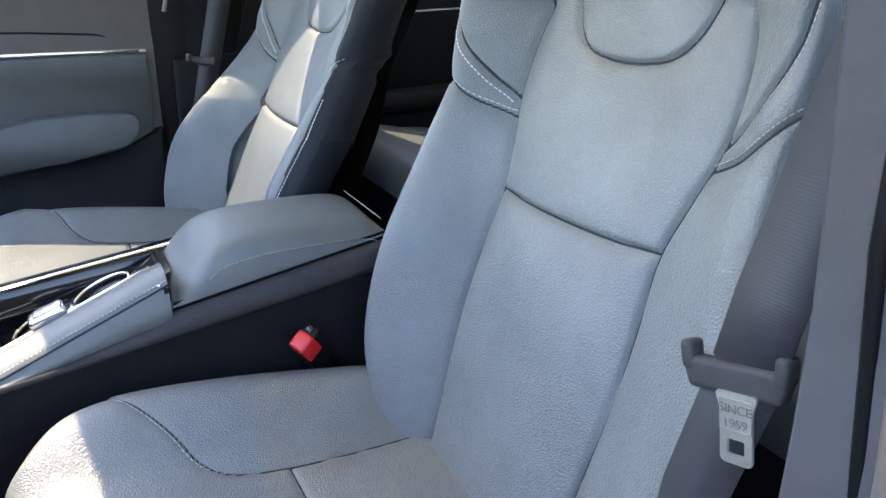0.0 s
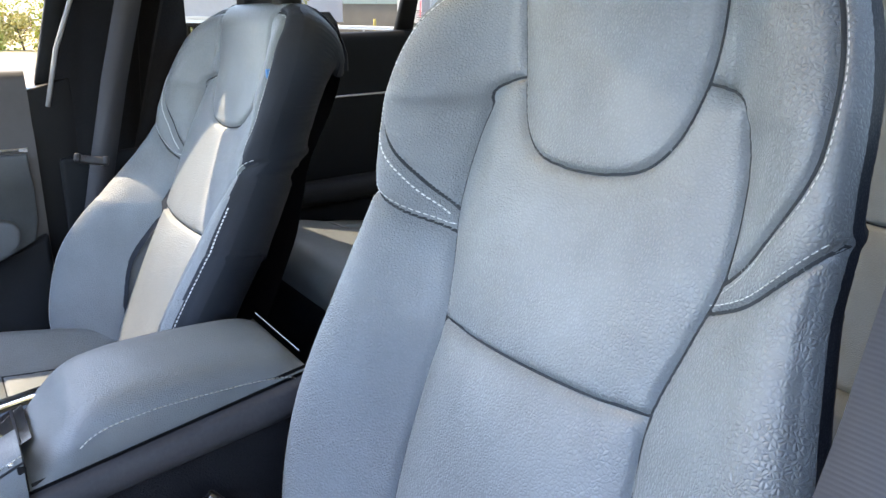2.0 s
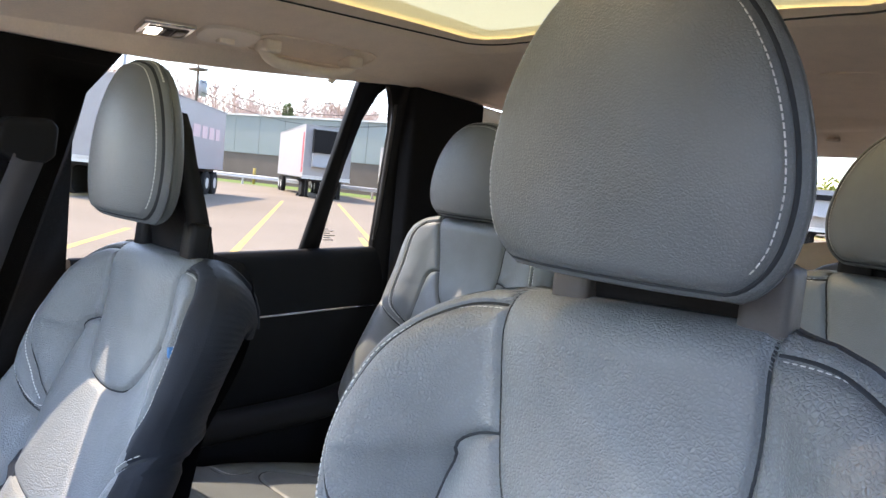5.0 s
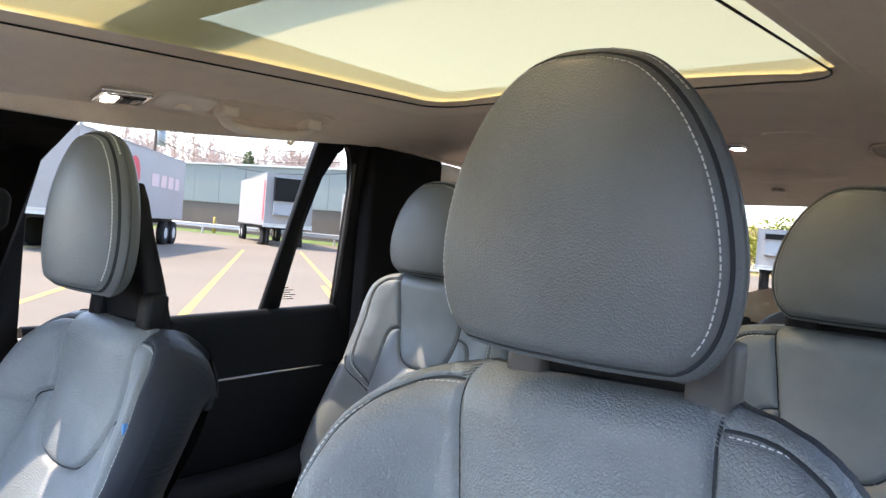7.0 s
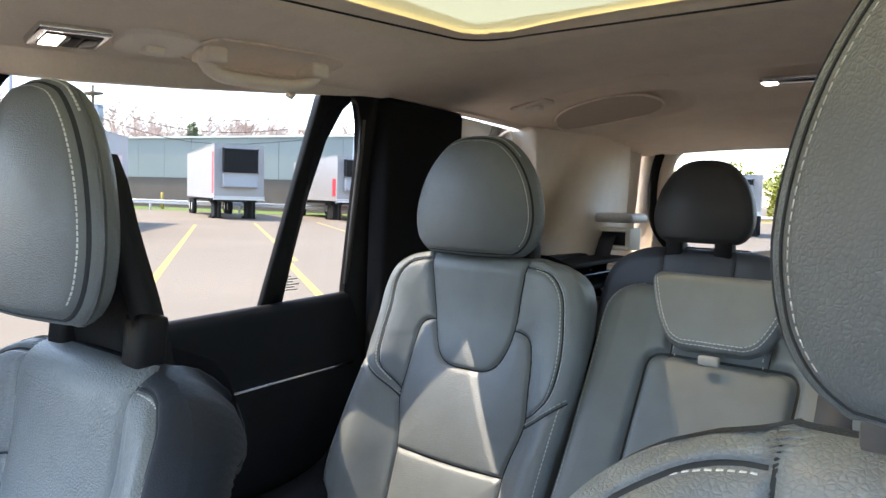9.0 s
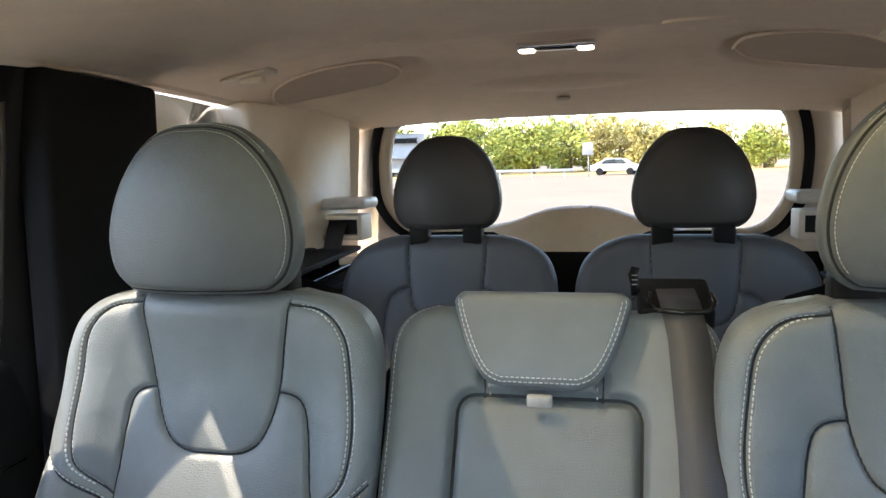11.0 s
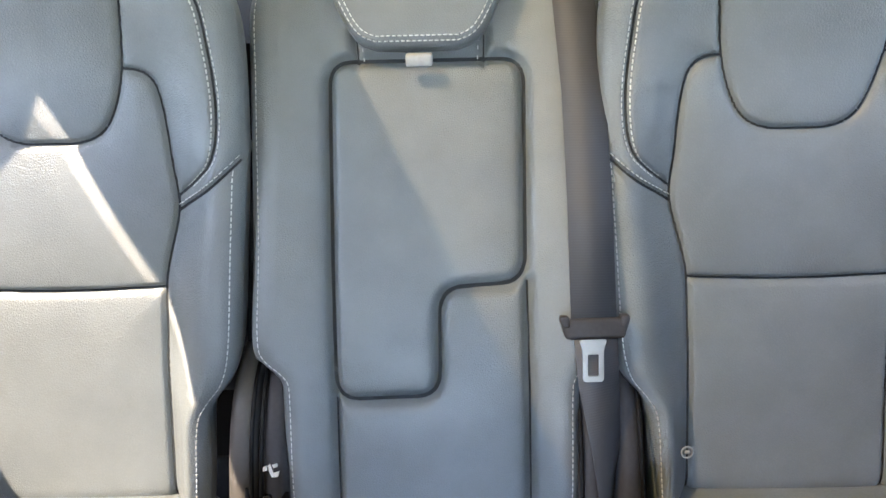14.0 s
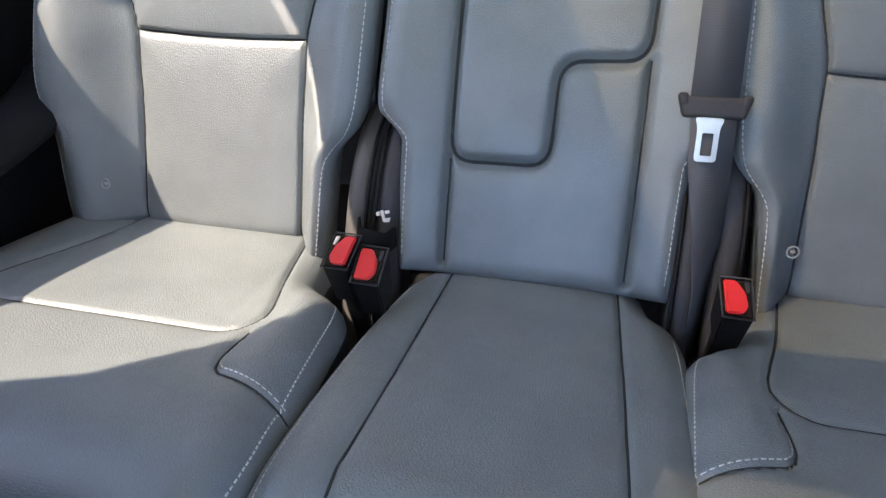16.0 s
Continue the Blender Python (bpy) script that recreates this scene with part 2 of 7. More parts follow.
def ribbon(path, width_way, width, thick=0.0014):
    """A flat strap along a path; width_way gives its breadth."""
    bm = bmesh.new()
    pts = [Vector(p) for p in path]
    rows = []
    for i, p in enumerate(pts):
        d = (pts[min(i + 1, len(pts) - 1)] - pts[max(i - 1, 0)]).normalized()
        w = Vector(width_way[i] if isinstance(width_way, list) else width_way)
        w = (w - d * w.dot(d)).normalized()
        nrm = d.cross(w).normalized()
        rows.append([bm.verts.new(p + w * (sx * width / 2) + nrm * (sn * thick / 2)) for sx, sn in ((-1, -1), (1, -1), (1, 1), (-1, 1))])
    for a, b in zip(rows, rows[1:]):
        for k in range(4):
            bm.faces.new((a[k], a[(k + 1) % 4], b[(k + 1) % 4], b[k])).smooth = True
    bm.faces.new(rows[0]), bm.faces.new(rows[-1])
    return bm


def curve_through(pts, n):
    """n points on a smooth line through pts, evenly spread."""
    p = np.array(pts, float)
    out = []
    for i in range(len(p) - 1):
        a, b = p[max(i - 1, 0)], p[min(i + 2, len(p) - 1)]
        for t in np.linspace(0, 1, 14, endpoint=False):
            h = np.array([2 * t**3 - 3 * t**2 + 1, t**3 - 2 * t**2 + t, -2 * t**3 + 3 * t**2, t**3 - t**2])
            out.append(h[0] * p[i] + h[1] * (p[i + 1] - a) / 2 + h[2] * p[i + 1] + h[3] * (b - p[i]) / 2)
    out.append(p[-1])
    out = np.array(out)
    d = np.r_[0, np.cumsum(np.linalg.norm(np.diff(out, axis=0), axis=1))]
    s = np.linspace(0, d[-1], n)
    return np.stack([np.interp(s, d, out[:, k]) for k in range(out.shape[1])], 1)


def tab(pairs):
    """A smooth function through (key, value) pairs."""
    c = curve_through(sorted(pairs), 200)
    return lambda v: np.interp(v, c[:, 0], c[:, 1])


def line_distance(U, V, lines):
    best = np.full(U.shape, 9.0)
    for ln in lines:
        ln = np.asarray(ln, float)
        for (ax, ay), (bx, by) in zip(ln[:-1], ln[1:]):
            dx, dy = bx - ax, by - ay
            t = np.clip(((U - ax) * dx + (V - ay) * dy) / (dx * dx + dy * dy + 1e-12), 0, 1)
            best = np.minimum(best, np.hypot(U - ax - t * dx, V - ay - t * dy))
    return best


def inside(U, V, poly):
    p = np.asarray(poly, float)
    hit = np.zeros(U.shape, bool)
    for (ax, ay), (bx, by) in zip(p, np.roll(p, -1, axis=0)):
        if ay == by:
            continue
        hit ^= ((ay > V) != (by > V)) & (U < (bx - ax) * (V - ay) / (by - ay) + ax)
    return hit


class Pad:
    """An upholstered face over (u, v): outline, swelling, sewn grooves and a rolled edge. frame(u, v, h) lays it into the world."""

    def __init__(self, frame_of, v0, v1, left, right, swell, seams, roll=0.035, puff=0.008, groove=0.006, sigma=0.0032, soft=0.03, low_roll=False, welts=()):
        self.frame_of, self.v0, self.v1, self.left, self.right, self.swell = frame_of, v0, v1, left, right, swell
        self.seams, self.roll, self.puff, self.groove, self.sigma, self.soft = seams, roll, puff, groove, sigma, soft
        vs = np.linspace(v0, v1, 90)
        l, r = np.stack([-left(vs), vs], 1), np.stack([right(vs), vs], 1)
        self.outline = np.vstack([l, r[::-1]])
        edge = [np.vstack([l, r[::-1]])]
        if low_roll:
            edge.append(np.vstack([r[:1], l[:1]]))
        self.edge, self.welts = edge, list(welts)

    def height(self, U, V):
        d = line_distance(U, V, self.seams)
        e = line_distance(U, V, self.edge)
        h = self.swell(U, V) + self.puff * (1 - np.exp(-d / self.soft)) - self.groove * np.exp(-(d / self.sigma) ** 2)
        if self.welts:
            w = line_distance(U, V, self.welts)
            h = h - 0.0035 * np.exp(-(w / 0.0028) ** 2)
        r = self.roll
        k = np.clip(r - e, 0, r)
        return h - (r - np.sqrt(np.maximum(r * r - k * k, 0)))

    def at(self, U, V, lift=0.0):
        return self.frame_of(U, V, self.height(U, V) + lift)

    def build(self, parent, panels, mats, nu=170, nv=210, back=0.10, side_mat=None, back_mat=None, side_name="side_panel", back_name="back_shell", bulge=0.012, tuck=0.03, shell=0.72):
        t = np.linspace(-1, 1, nu + 1)
        s = 0.62 * t + 0.38 * np.sin(np.pi / 2 * t)
        q = np.linspace(0, 1, nv + 1)
        q = 0.8 * q + 0.2 * np.sin(np.pi / 2 * q)
        vs = self.v0 + (self.v1 - self.v0) * q
        L, R = self.left(vs), self.right(vs)
        U = np.where(s[None, :] < 0, s[None, :] * L[:, None], s[None, :] * R[:, None])
        V = np.repeat(vs[:, None], nu + 1, 1)
        H = self.height(U, V)
        P = self.frame_of(U, V, H).reshape(-1, 3)
        idx = np.arange((nu + 1) * (nv + 1)).reshape(nv + 1, nu + 1)
        quads = np.stack([idx[:-1, :-1], idx[:-1, 1:], idx[1:, 1:], idx[1:, :-1]], -1).reshape(-1, 4)
        cu = (U[:-1, :-1] + U[1:, 1:]) .ravel() / 2
        cv = (V[:-1, :-1] + V[1:, 1:]).ravel() / 2
        owner = np.full(len(quads), len(panels))
        for k in reversed(range(len(panels))):
            poly = panels[k][1]
            if poly is None:
                owner[:] = k
            else:
                owner[inside(cu, cv, poly)] = k
        grid = owner.reshape(nv, nu)
        for _ in range(3):
            seen = np.zeros(grid.shape, bool)
            pieces = {}
            for i in range(nv):
                for j in range(nu):
                    if seen[i, j]:
                        continue
                    k, todo, cells = grid[i, j], [(i, j)], []
                    seen[i, j] = True
                    while todo:
                        a, b = todo.pop()
                        cells.append((a, b))
                        for c, d in ((a + 1, b), (a - 1, b), (a, b + 1), (a, b - 1)):
                            if 0 <= c < nv and 0 <= d < nu and not seen[c, d] and grid[c, d] == k:
                                seen[c, d] = True
                                todo.append((c, d))
                    pieces.setdefault(k, []).append(cells)
            for k, some in pieces.items():
                big = max(map(len, some))
                for cells in some:
                    if len(cells) < big:
                        near = [grid[c, d] for a, b in cells for c, d in ((a + 1, b), (a - 1, b), (a, b + 1), (a, b - 1)) if 0 <= c < nv and 0 <= d < nu and grid[c, d] != k]
                        if near:
                            to = max(set(near), key=near.count)
                            for a, b in cells:
                                grid[a, b] = to
        owner = grid.ravel()
        made = []
        for k, (name, poly) in enumerate(panels):
            q4 = quads[owner == k]
            if not len(q4):
                continue
            used, back_to = np.unique(q4, return_inverse=True)
            made.append(part(name, mesh_of(name, P[used], back_to.reshape(-1, 4)), mats[k] if isinstance(mats, list) else mats, parent))
        ring = np.r_[idx[:, 0], idx[-1, 1:-1], idx[::-1, -1]]
        ru, rv, rh = U.ravel()[ring], V.ravel()[ring], H.ravel()[ring]
        tu, tv = np.gradient(ru), np.gradient(rv)
        ln = np.hypot(tu, tv) + 1e-9
        nu_, nv_ = -tv / ln, tu / ln
        steps = np.array([0, 0.12, 0.3, 0.5, 0.7, 0.85, 0.95, 1.0])
        outw = np.array([0, 0.0, -0.2, -0.7, -1.4, -2.3, -3.2, -4.4]) * bulge
        rows = [self.frame_of(ru + nu_ * o, rv + nv_ * o, rh - back * k) for k, o in zip(steps, outw)]
        n = len(ring)
        faces = [(i * n + j, (i + 1) * n + j, (i + 1) * n + j + 1, i * n + j + 1) for i in range(len(rows) - 1) for j in range(n - 1)]
        if side_mat is not None:
            made.append(part(side_name, mesh_of(side_name, np.vstack(rows), faces), side_mat, parent))
        if back_mat is not None:
            m = 24
            cols = [[self.frame_of(np.array(a * -L[j] + (1 - a) * R[j]), np.array(vs[j]), np.array(-back - tuck * 0.2 - 0.02 * (1 - (2 * a - 1) ** 2))) for a in np.linspace(0.5 - 0.5 * shell, 0.5 + 0.5 * shell, m)] for j in range(0, nv + 1, 6)]
            vv = np.array(cols).reshape(-1, 3)
            fs = [(i * m + j, i * m + j + 1, (i + 1) * m + j + 1, (i + 1) * m + j) for i in range(len(cols) - 1) for j in range(m - 1)]
            made.append(part(back_name, mesh_of(back_name, vv, fs), back_mat, parent))
        return made

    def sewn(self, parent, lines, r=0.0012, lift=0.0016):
        """Dark strips along each sewn groove, painting in the shade of its crease."""
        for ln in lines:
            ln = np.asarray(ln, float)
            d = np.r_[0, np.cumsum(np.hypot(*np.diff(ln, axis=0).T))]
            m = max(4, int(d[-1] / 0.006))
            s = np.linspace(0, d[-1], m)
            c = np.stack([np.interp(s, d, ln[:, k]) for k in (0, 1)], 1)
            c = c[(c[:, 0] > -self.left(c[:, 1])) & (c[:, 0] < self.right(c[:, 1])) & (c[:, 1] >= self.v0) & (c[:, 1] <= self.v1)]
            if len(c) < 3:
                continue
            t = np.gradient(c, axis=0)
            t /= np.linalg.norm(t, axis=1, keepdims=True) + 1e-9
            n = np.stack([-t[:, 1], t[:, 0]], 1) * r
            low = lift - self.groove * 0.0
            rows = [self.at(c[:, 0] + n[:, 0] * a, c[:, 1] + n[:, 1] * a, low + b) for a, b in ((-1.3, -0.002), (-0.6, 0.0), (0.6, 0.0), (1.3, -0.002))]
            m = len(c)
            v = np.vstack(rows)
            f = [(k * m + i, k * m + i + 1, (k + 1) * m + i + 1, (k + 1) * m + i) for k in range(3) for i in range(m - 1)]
            part("seam", mesh_of("seam", v, f), SEAM_SHADE, parent)

    def stitches(self, parent, lines, gap=0.0052, long=0.0034, wide=0.0008, tall=0.0006):
        verts, faces = [], []
        for ln in lines:
            ln = np.asarray(ln, float)
            d = np.r_[0, np.cumsum(np.hypot(*np.diff(ln, axis=0).T))]
            m = max(2, int(d[-1] / gap))
            s0 = np.linspace(0, d[-1] - long, m)
            a = np.stack([np.interp(s0, d, ln[:, k]) for k in (0, 1)], 1)
            b = np.stack([np.interp(s0 + long, d, ln[:, k]) for k in (0, 1)], 1)
            ok = np.all([(p_[:, 0] > -self.left(p_[:, 1]) + 0.002) & (p_[:, 0] < self.right(p_[:, 1]) - 0.002) for p_ in (a, b)], axis=0)
            a, b = a[ok], b[ok]
            m = len(a)
            if not m:
                continue
            way = (b - a) / np.linalg.norm(b - a, axis=1, keepdims=True)
            nrm = np.stack([-way[:, 1], way[:, 0]], 1) * wide / 2
            for base, sgn, lift in ((a, -1, -0.0002), (a, 1, -0.0002), (b, 1, -0.0002), (b, -1, -0.0002), (a, -0.6, tall), (a, 0.6, tall), (b, 0.6, tall), (b, -0.6, tall)):
                p = base + nrm * sgn
                verts.append(self.at(p[:, 0], p[:, 1], lift))
            k = sum(len(v) for v in verts) - 8 * m
            for i in range(m):
                c = [k + j * m + i for j in range(8)]
                faces += [(c[4], c[5], c[6], c[7]), (c[0], c[1], c[5], c[4]), (c[1], c[2], c[6], c[5]), (c[2], c[3], c[7], c[6]), (c[3], c[0], c[4], c[7])]
        return tagged(part("stitching", mesh_of("stitching", np.vstack(verts), faces), THREAD, parent), "pale dashed thread", "", "", "stuff")


def mirror(line):
    a = np.array(line, float)
    a[:, 0] *= -1
    return a


def both(*lines):
    out = []
    for ln in lines:
        out += [np.array(ln, float), mirror(ln)]
    return out


def inset(outline, by):
    """A line that keeps a distance inside an outline."""
    o = np.asarray(outline, float)
    t = np.gradient(o, axis=0)
    t /= np.linalg.norm(t, axis=1, keepdims=True) + 1e-9
    return o + np.stack([t[:, 1], -t[:, 0]], 1) * by


# ---- ground ----
def grid_sheet(name, x0, x1, y0, y1, nx, ny, z, mat, label, category="ground"):
    xs, ys = np.linspace(x0, x1, nx + 1), np.linspace(y0, y1, ny + 1)
    v = [(x, y, z(x, y)) for y in ys for x in xs]
    f = [(j * (nx + 1) + i, j * (nx + 1) + i + 1, (j + 1) * (nx + 1) + i + 1, (j + 1) * (nx + 1) + i) for j in range(ny) for i in range(nx)]
    return tagged(part(name, mesh_of(name, v, f), mat), label, category, "", "structure")


def asphalt():
    m, n, l, b = material("worn_pale_asphalt")
    v = coords(n, l)
    big, fine = noise_of(n, l, v, 0.25, 5), noise_of(n, l, v, 60, 4)
    add = n.new("ShaderNodeMath")
    l.new(big, add.inputs[0]), l.new(fine, add.inputs[1])
    l.new(mixed(n, l, ramp_of(n, l, add.outputs[0], 0.7, 1.3), (0.160, 0.128, 0.094), (0.205, 0.167, 0.125)), b.inputs["Base Color"])
    b.inputs["Roughness"].default_value = 0.95
    l.new(bump_of(n, l, fine, 0.5, 0.01), b.inputs["Normal"])
    return m


GROUND = asphalt()
grid_sheet("ground", -1500, 1500, -1500, 1500, 20, 20, lambda x, y: 0.0, GROUND, "pale worn asphalt car park in bright sun")

# ---- the cabin's shell ----
roof_line = tab([(-0.6, 1.60), (0.0, 1.665), (0.4, 1.688), (0.9, 1.715), (1.4, 1.725), (1.8, 1.715), (2.15, 1.69), (2.4, 1.655), (2.58, 1.63)])


def roof_z(x, y):
    flat = min(1.0, max(0.0, (y - 1.95) / 0.45))
    return roof_line(y) - (0.09 - 0.062 * flat) * (abs(x) / 0.70) ** 3


SUNROOF = (-0.385, 0.385, -0.10, 1.26, 0.09)


def in_sunroof(x, y, grow=0.0):
    x0, x1, y0, y1, r = SUNROOF
    dx = max(x0 - grow + r - x, x - (x1 + grow - r), 0)
    dy = max(y0 - grow + r - y, y - (y1 + grow - r), 0)
    return math.hypot(dx, dy) < r


def headliner():
    xs = np.linspace(-0.668, 0.668, 150)
    ys = np.linspace(-0.25, 2.56, 290)
    idx = {}
    verts, faces = [], []

    def vid(i, j):
        if (i, j) not in idx:
            x, y = xs[i], ys[j]
            z = roof_z(x, y)
            e = 0.0
            for g in (0.012, 0.024, 0.036):
                e += 0.005 if in_sunroof(x, y, g) else 0.0
            # shallow stamped recess over the third row, on either side
            d = math.hypot((abs(x) - 0.44) / 0.17, (y - 1.93) / 0.15)
            z += 0.012 * max(0.0, min(1.0, (1.0 - d) * 6))
            d2 = math.hypot(x / 0.42, (y - 1.86) / 0.16)
            z += 0.010 * max(0.0, min(1.0, (1.0 - d2) * 3))
            # padded beam behind the sunroof that steps up to the rear roof
            b1 = max(0.0, min(1.0, (y - 1.30) / 0.16)) * max(0.0, min(1.0, (1.655 - y) / 0.035))
            z -= 0.016 * b1 * b1 * (3 - 2 * b1) * max(0.0, min(1.0, (0.62 - abs(x)) / 0.12))
            idx[(i, j)] = len(verts)
            verts.append((x, y, z + e))
        return idx[(i, j)]
    for j in range(len(ys) - 1):
        for i in range(len(xs) - 1):
            if in_sunroof((xs[i] + xs[i + 1]) / 2, (ys[j] + ys[j + 1]) / 2):
                continue
            faces.append((vid(i, j), vid(i, j + 1), vid(i + 1, j + 1), vid(i + 1, j)))
    return mesh_of("ceiling", verts, faces)


tagged(part("ceiling", headliner(), LINER), "beige woven headliner with a large sunroof opening", "ceiling", "", "structure")


def blind_sheet():
    xs, ys = np.linspace(-0.45, 0.45, 30), np.linspace(-0.16, 1.32, 60)
    v = [(x, y, roof_line(y) + 0.022 - 0.02 * (x / 0.45) ** 2) for y in ys for x in xs]
    f = [(j * 30 + i, j * 30 + i + 1, (j + 1) * 30 + i + 1, (j + 1) * 30 + i) for j in range(59) for i in range(29)]
    return mesh_of("blind", v, f)


blind = thing("sunroof", (0, 0.5, 1.75), "panoramic sunroof with its pale yellow blind drawn shut", "sunroof")
part("blind", blind_sheet(), BLIND, blind)
rim = []
for k in range(81):
    a = 2 * math.pi * k / 80
    x0, x1, y0, y1, r = SUNROOF
    cx_, cy_ = (x1 - r) * (1 if math.cos(a) > 0 else -1), (y1 - r if math.sin(a) > 0 else y0 + r)
    px, py = cx_ + r * math.cos(a), cy_ + r * math.sin(a)
    rim.append((px, py, roof_z(px, py) + 0.004))
part("seal", tube(rim, 0.0016), BLACK, blind, "thin dark rubber seal")
# out of sight above the blind; widened to shade the right rear cushion
part("cross_beam", box((-0.5, 0.53, 1.765), (0.5, 0.72, 1.79), 0.004), BLACK, blind)
part("roof_edge", merged(box((-0.70, -0.25, 1.765), (-0.46, 1.34, 1.775)), box((0.46, -0.25, 1.765), (0.70, 1.34, 1.775)), box((-0.70, 1.34, 1.765), (0.70, 2.7, 1.775))), BLACK, blind)


def lean_in(p):
    """The sides of the cabin lean inwards above the window sills."""
    d = 0.27 * max(0.0, p.z - 1.22)
    k = 1 - d / 1.385
    return Vector((p.x - math.copysign(d, p.x), 0.15 + k * (p.y - 0.15), 1.43 + k * (p.z - 1.43)))


def slab(poly, x0, x1, bevel=0.012, lean=False):
    """A plate with the outline poly of (y, z), from x0 to x1, its edges rounded."""
    bm = bmesh.new()
    a = [bm.verts.new((x0, y, z)) for y, z in poly]
    b = [bm.verts.new((x1, y, z)) for y, z in poly]
    n = len(poly)
    bm.faces.new(a), bm.faces.new(b[::-1])
    for i in range(n):
        bm.faces.new((a[i], b[i], b[(i + 1) % n], a[(i + 1) % n]))
    if bevel:
        bmesh.ops.bevel(bm, geom=list(bm.edges), offset=bevel, segments=3, profile=0.6, affect='EDGES', clamp_overlap=True)
    for f in bm.faces:
        f.smooth = True
    if lean:
        for v in bm.verts:
            v.co = lean_in(v.co)
    return bm


for sx, side in ((-1, "passenger"), (1, "driver")):
    # pillars between and behind the doors
    pil = [(0.310, 1.16), (0.300, 0.45), (0.62, 0.45), (0.60, 1.19), (0.575, 1.22), (0.575, 1.436), (0.595, 1.53), (0.645, 1.597), (0.72, 1.66), (0.41, 1.66), (0.438, 1.55)] if sx < 0 else [(0.341, 1.237), (0.349, 1.201), (0.358, 1.16), (0.375, 1.08), (0.385, 1.008), (0.391, 0.946), (0.402, 0.85), (0.41, 0.45), (0.72, 0.45), (0.70, 1.25), (0.72, 1.66), (0.36, 1.66), (0.33, 1.30)]
    tagged(part("wall_pillar_b", slab(pil, sx * (0.745 if sx < 0 else 0.777), sx * (0.80 if sx < 0 else 0.87), 0.012 if sx < 0 else 0.006, sx < 0), CLOTH_BLACK if sx < 0 else PILLAR), "black cloth-covered pillar between the doors", "pillar", "", "structure")
    tagged(part("wall_pillar_c", slab([(1.405, 0.5), (1.405, 1.672), (1.668, 1.664), (1.672, 0.5)], sx * 0.745, sx * 0.80, 0.014, True), CLOTH_BLACK), "black pillar behind the rear door", "pillar", "", "structure")
    tagged(part("trim_door_seal", slab([(1.328, 0.6), (1.328, 1.26), (1.342, 1.40), (1.356, 1.55), (1.358, 1.62), (1.350, 1.65), (1.330, 1.66), (1.330, 1.73), (1.45, 1.73), (1.437, 1.53), (1.437, 0.6)], sx * 0.775, sx * 0.792, 0.006, True), BLACK), "dark rubber door seal along the pillar", "trim", "", "structure")
    tagged(part("wall_rail", slab([(-0.5, 1.56), (0.3, 1.61), (0.66, 1.612), (0.76, 1.615), (0.95, 1.629), (1.2, 1.652), (1.36, 1.668), (1.51, 1.674), (1.72, 1.668), (2.0, 1.66), (2.4, 1.62), (2.4, 1.75), (1.4, 1.78), (-0.5, 1.70)], sx * 0.765, sx * 0.79, 0.006, True), LINER), "beige roof rail over the side windows", "trim", "", "structure")
    # rubber edge in lighter grey, which holds the sunlight it catches
    tagged(part("trim_window_edge", tube([lean_in(Vector((sx * 0.779, y, z))) for y, z in ((1.334, 1.27), (1.346, 1.40), (1.361, 1.55), (1.364, 1.62))], 0.006, 8), TAUPE), "rubber edge of the door window, greyed for sunlight", "trim", "", "structure")
    # rear quarter: pale trim round the small window
    tagged(part("wall_quarter", slab([(1.975, 1.665), (2.00, 1.60), (2.01, 1.55), (2.02, 1.32), (1.72, 1.30), (1.72, 0.45), (2.62, 0.45), (2.62, 1.66), (2.35, 1.68)], sx * 0.74, sx * 0.82, 0.02, True), BEIGE), "beige moulded side trim beside the third row", "wall", "", "structure")
    tagged(part("wall_quarter_front", slab([(1.70, 1.30), (1.70, 0.45), (2.0, 0.45), (2.02, 1.30)], sx * 0.69, sx * 0.80, 0.02), SOFT_BLACK), "black lower side trim beside the third row", "wall", "", "structure")
    tagged(part("window_quarter", slab([(1.70, 1.28), (1.70, 1.67), (2.05, 1.65), (2.05, 1.28)], sx * 0.81, sx * 0.814, 0, True), GLASS_REAR), "rear quarter window with dimmed glass", "window", "", "structure")
    # tail corner running in to the rear window
    bm = bmesh.new()
    lo = [(0.715, 2.02), (0.70, 2.2), (0.685, 2.40), (0.662, 2.525)]
    rows = []
    for z in (0.5, 1.0, 1.25, 1.36, 1.48, 1.58, 1.66):
        k = 1.0 - 0.035 * max(0, z - 1.3) / 0.36
        rows.append([bm.verts.new((sx * x * k, y, z)) for x, y in lo])
    for a, b in zip(rows, rows[1:]):
        for i in range(3):
            bm.faces.new((a[i], a[i + 1], b[i + 1], b[i])).smooth = True
    tagged(part("wall_tail", bm, BEIGE), "beige moulded corner trim beside the tailgate", "wall", "", "structure")

# unseen windscreen, added so its glass filters light from the front
bm = bmesh.new()
rows = [[bm.verts.new((a * w, y - 0.10 * a * a * -1 - 0.10, z)) for a in np.linspace(-1, 1, 13)] for w, y, z in ((0.80, -1.00, 1.06), (0.745, -0.66, 1.36), (0.67, -0.27, 1.60))]
for ra, rb in zip(rows, rows[1:]):
    for i in range(12):
        bm.faces.new((ra[i], ra[i + 1], rb[i + 1], rb[i])).smooth = True
tagged(part("window_windscreen", bm, GLASS_FRONT), "unseen raked windscreen, added to filter front light", "window", "", "structure")
tagged(part("floor", box((-0.82, -0.9, 0.38), (0.82, 2.7, 0.42)), CARPET), "black carpeted cabin floor", "floor", "", "structure")
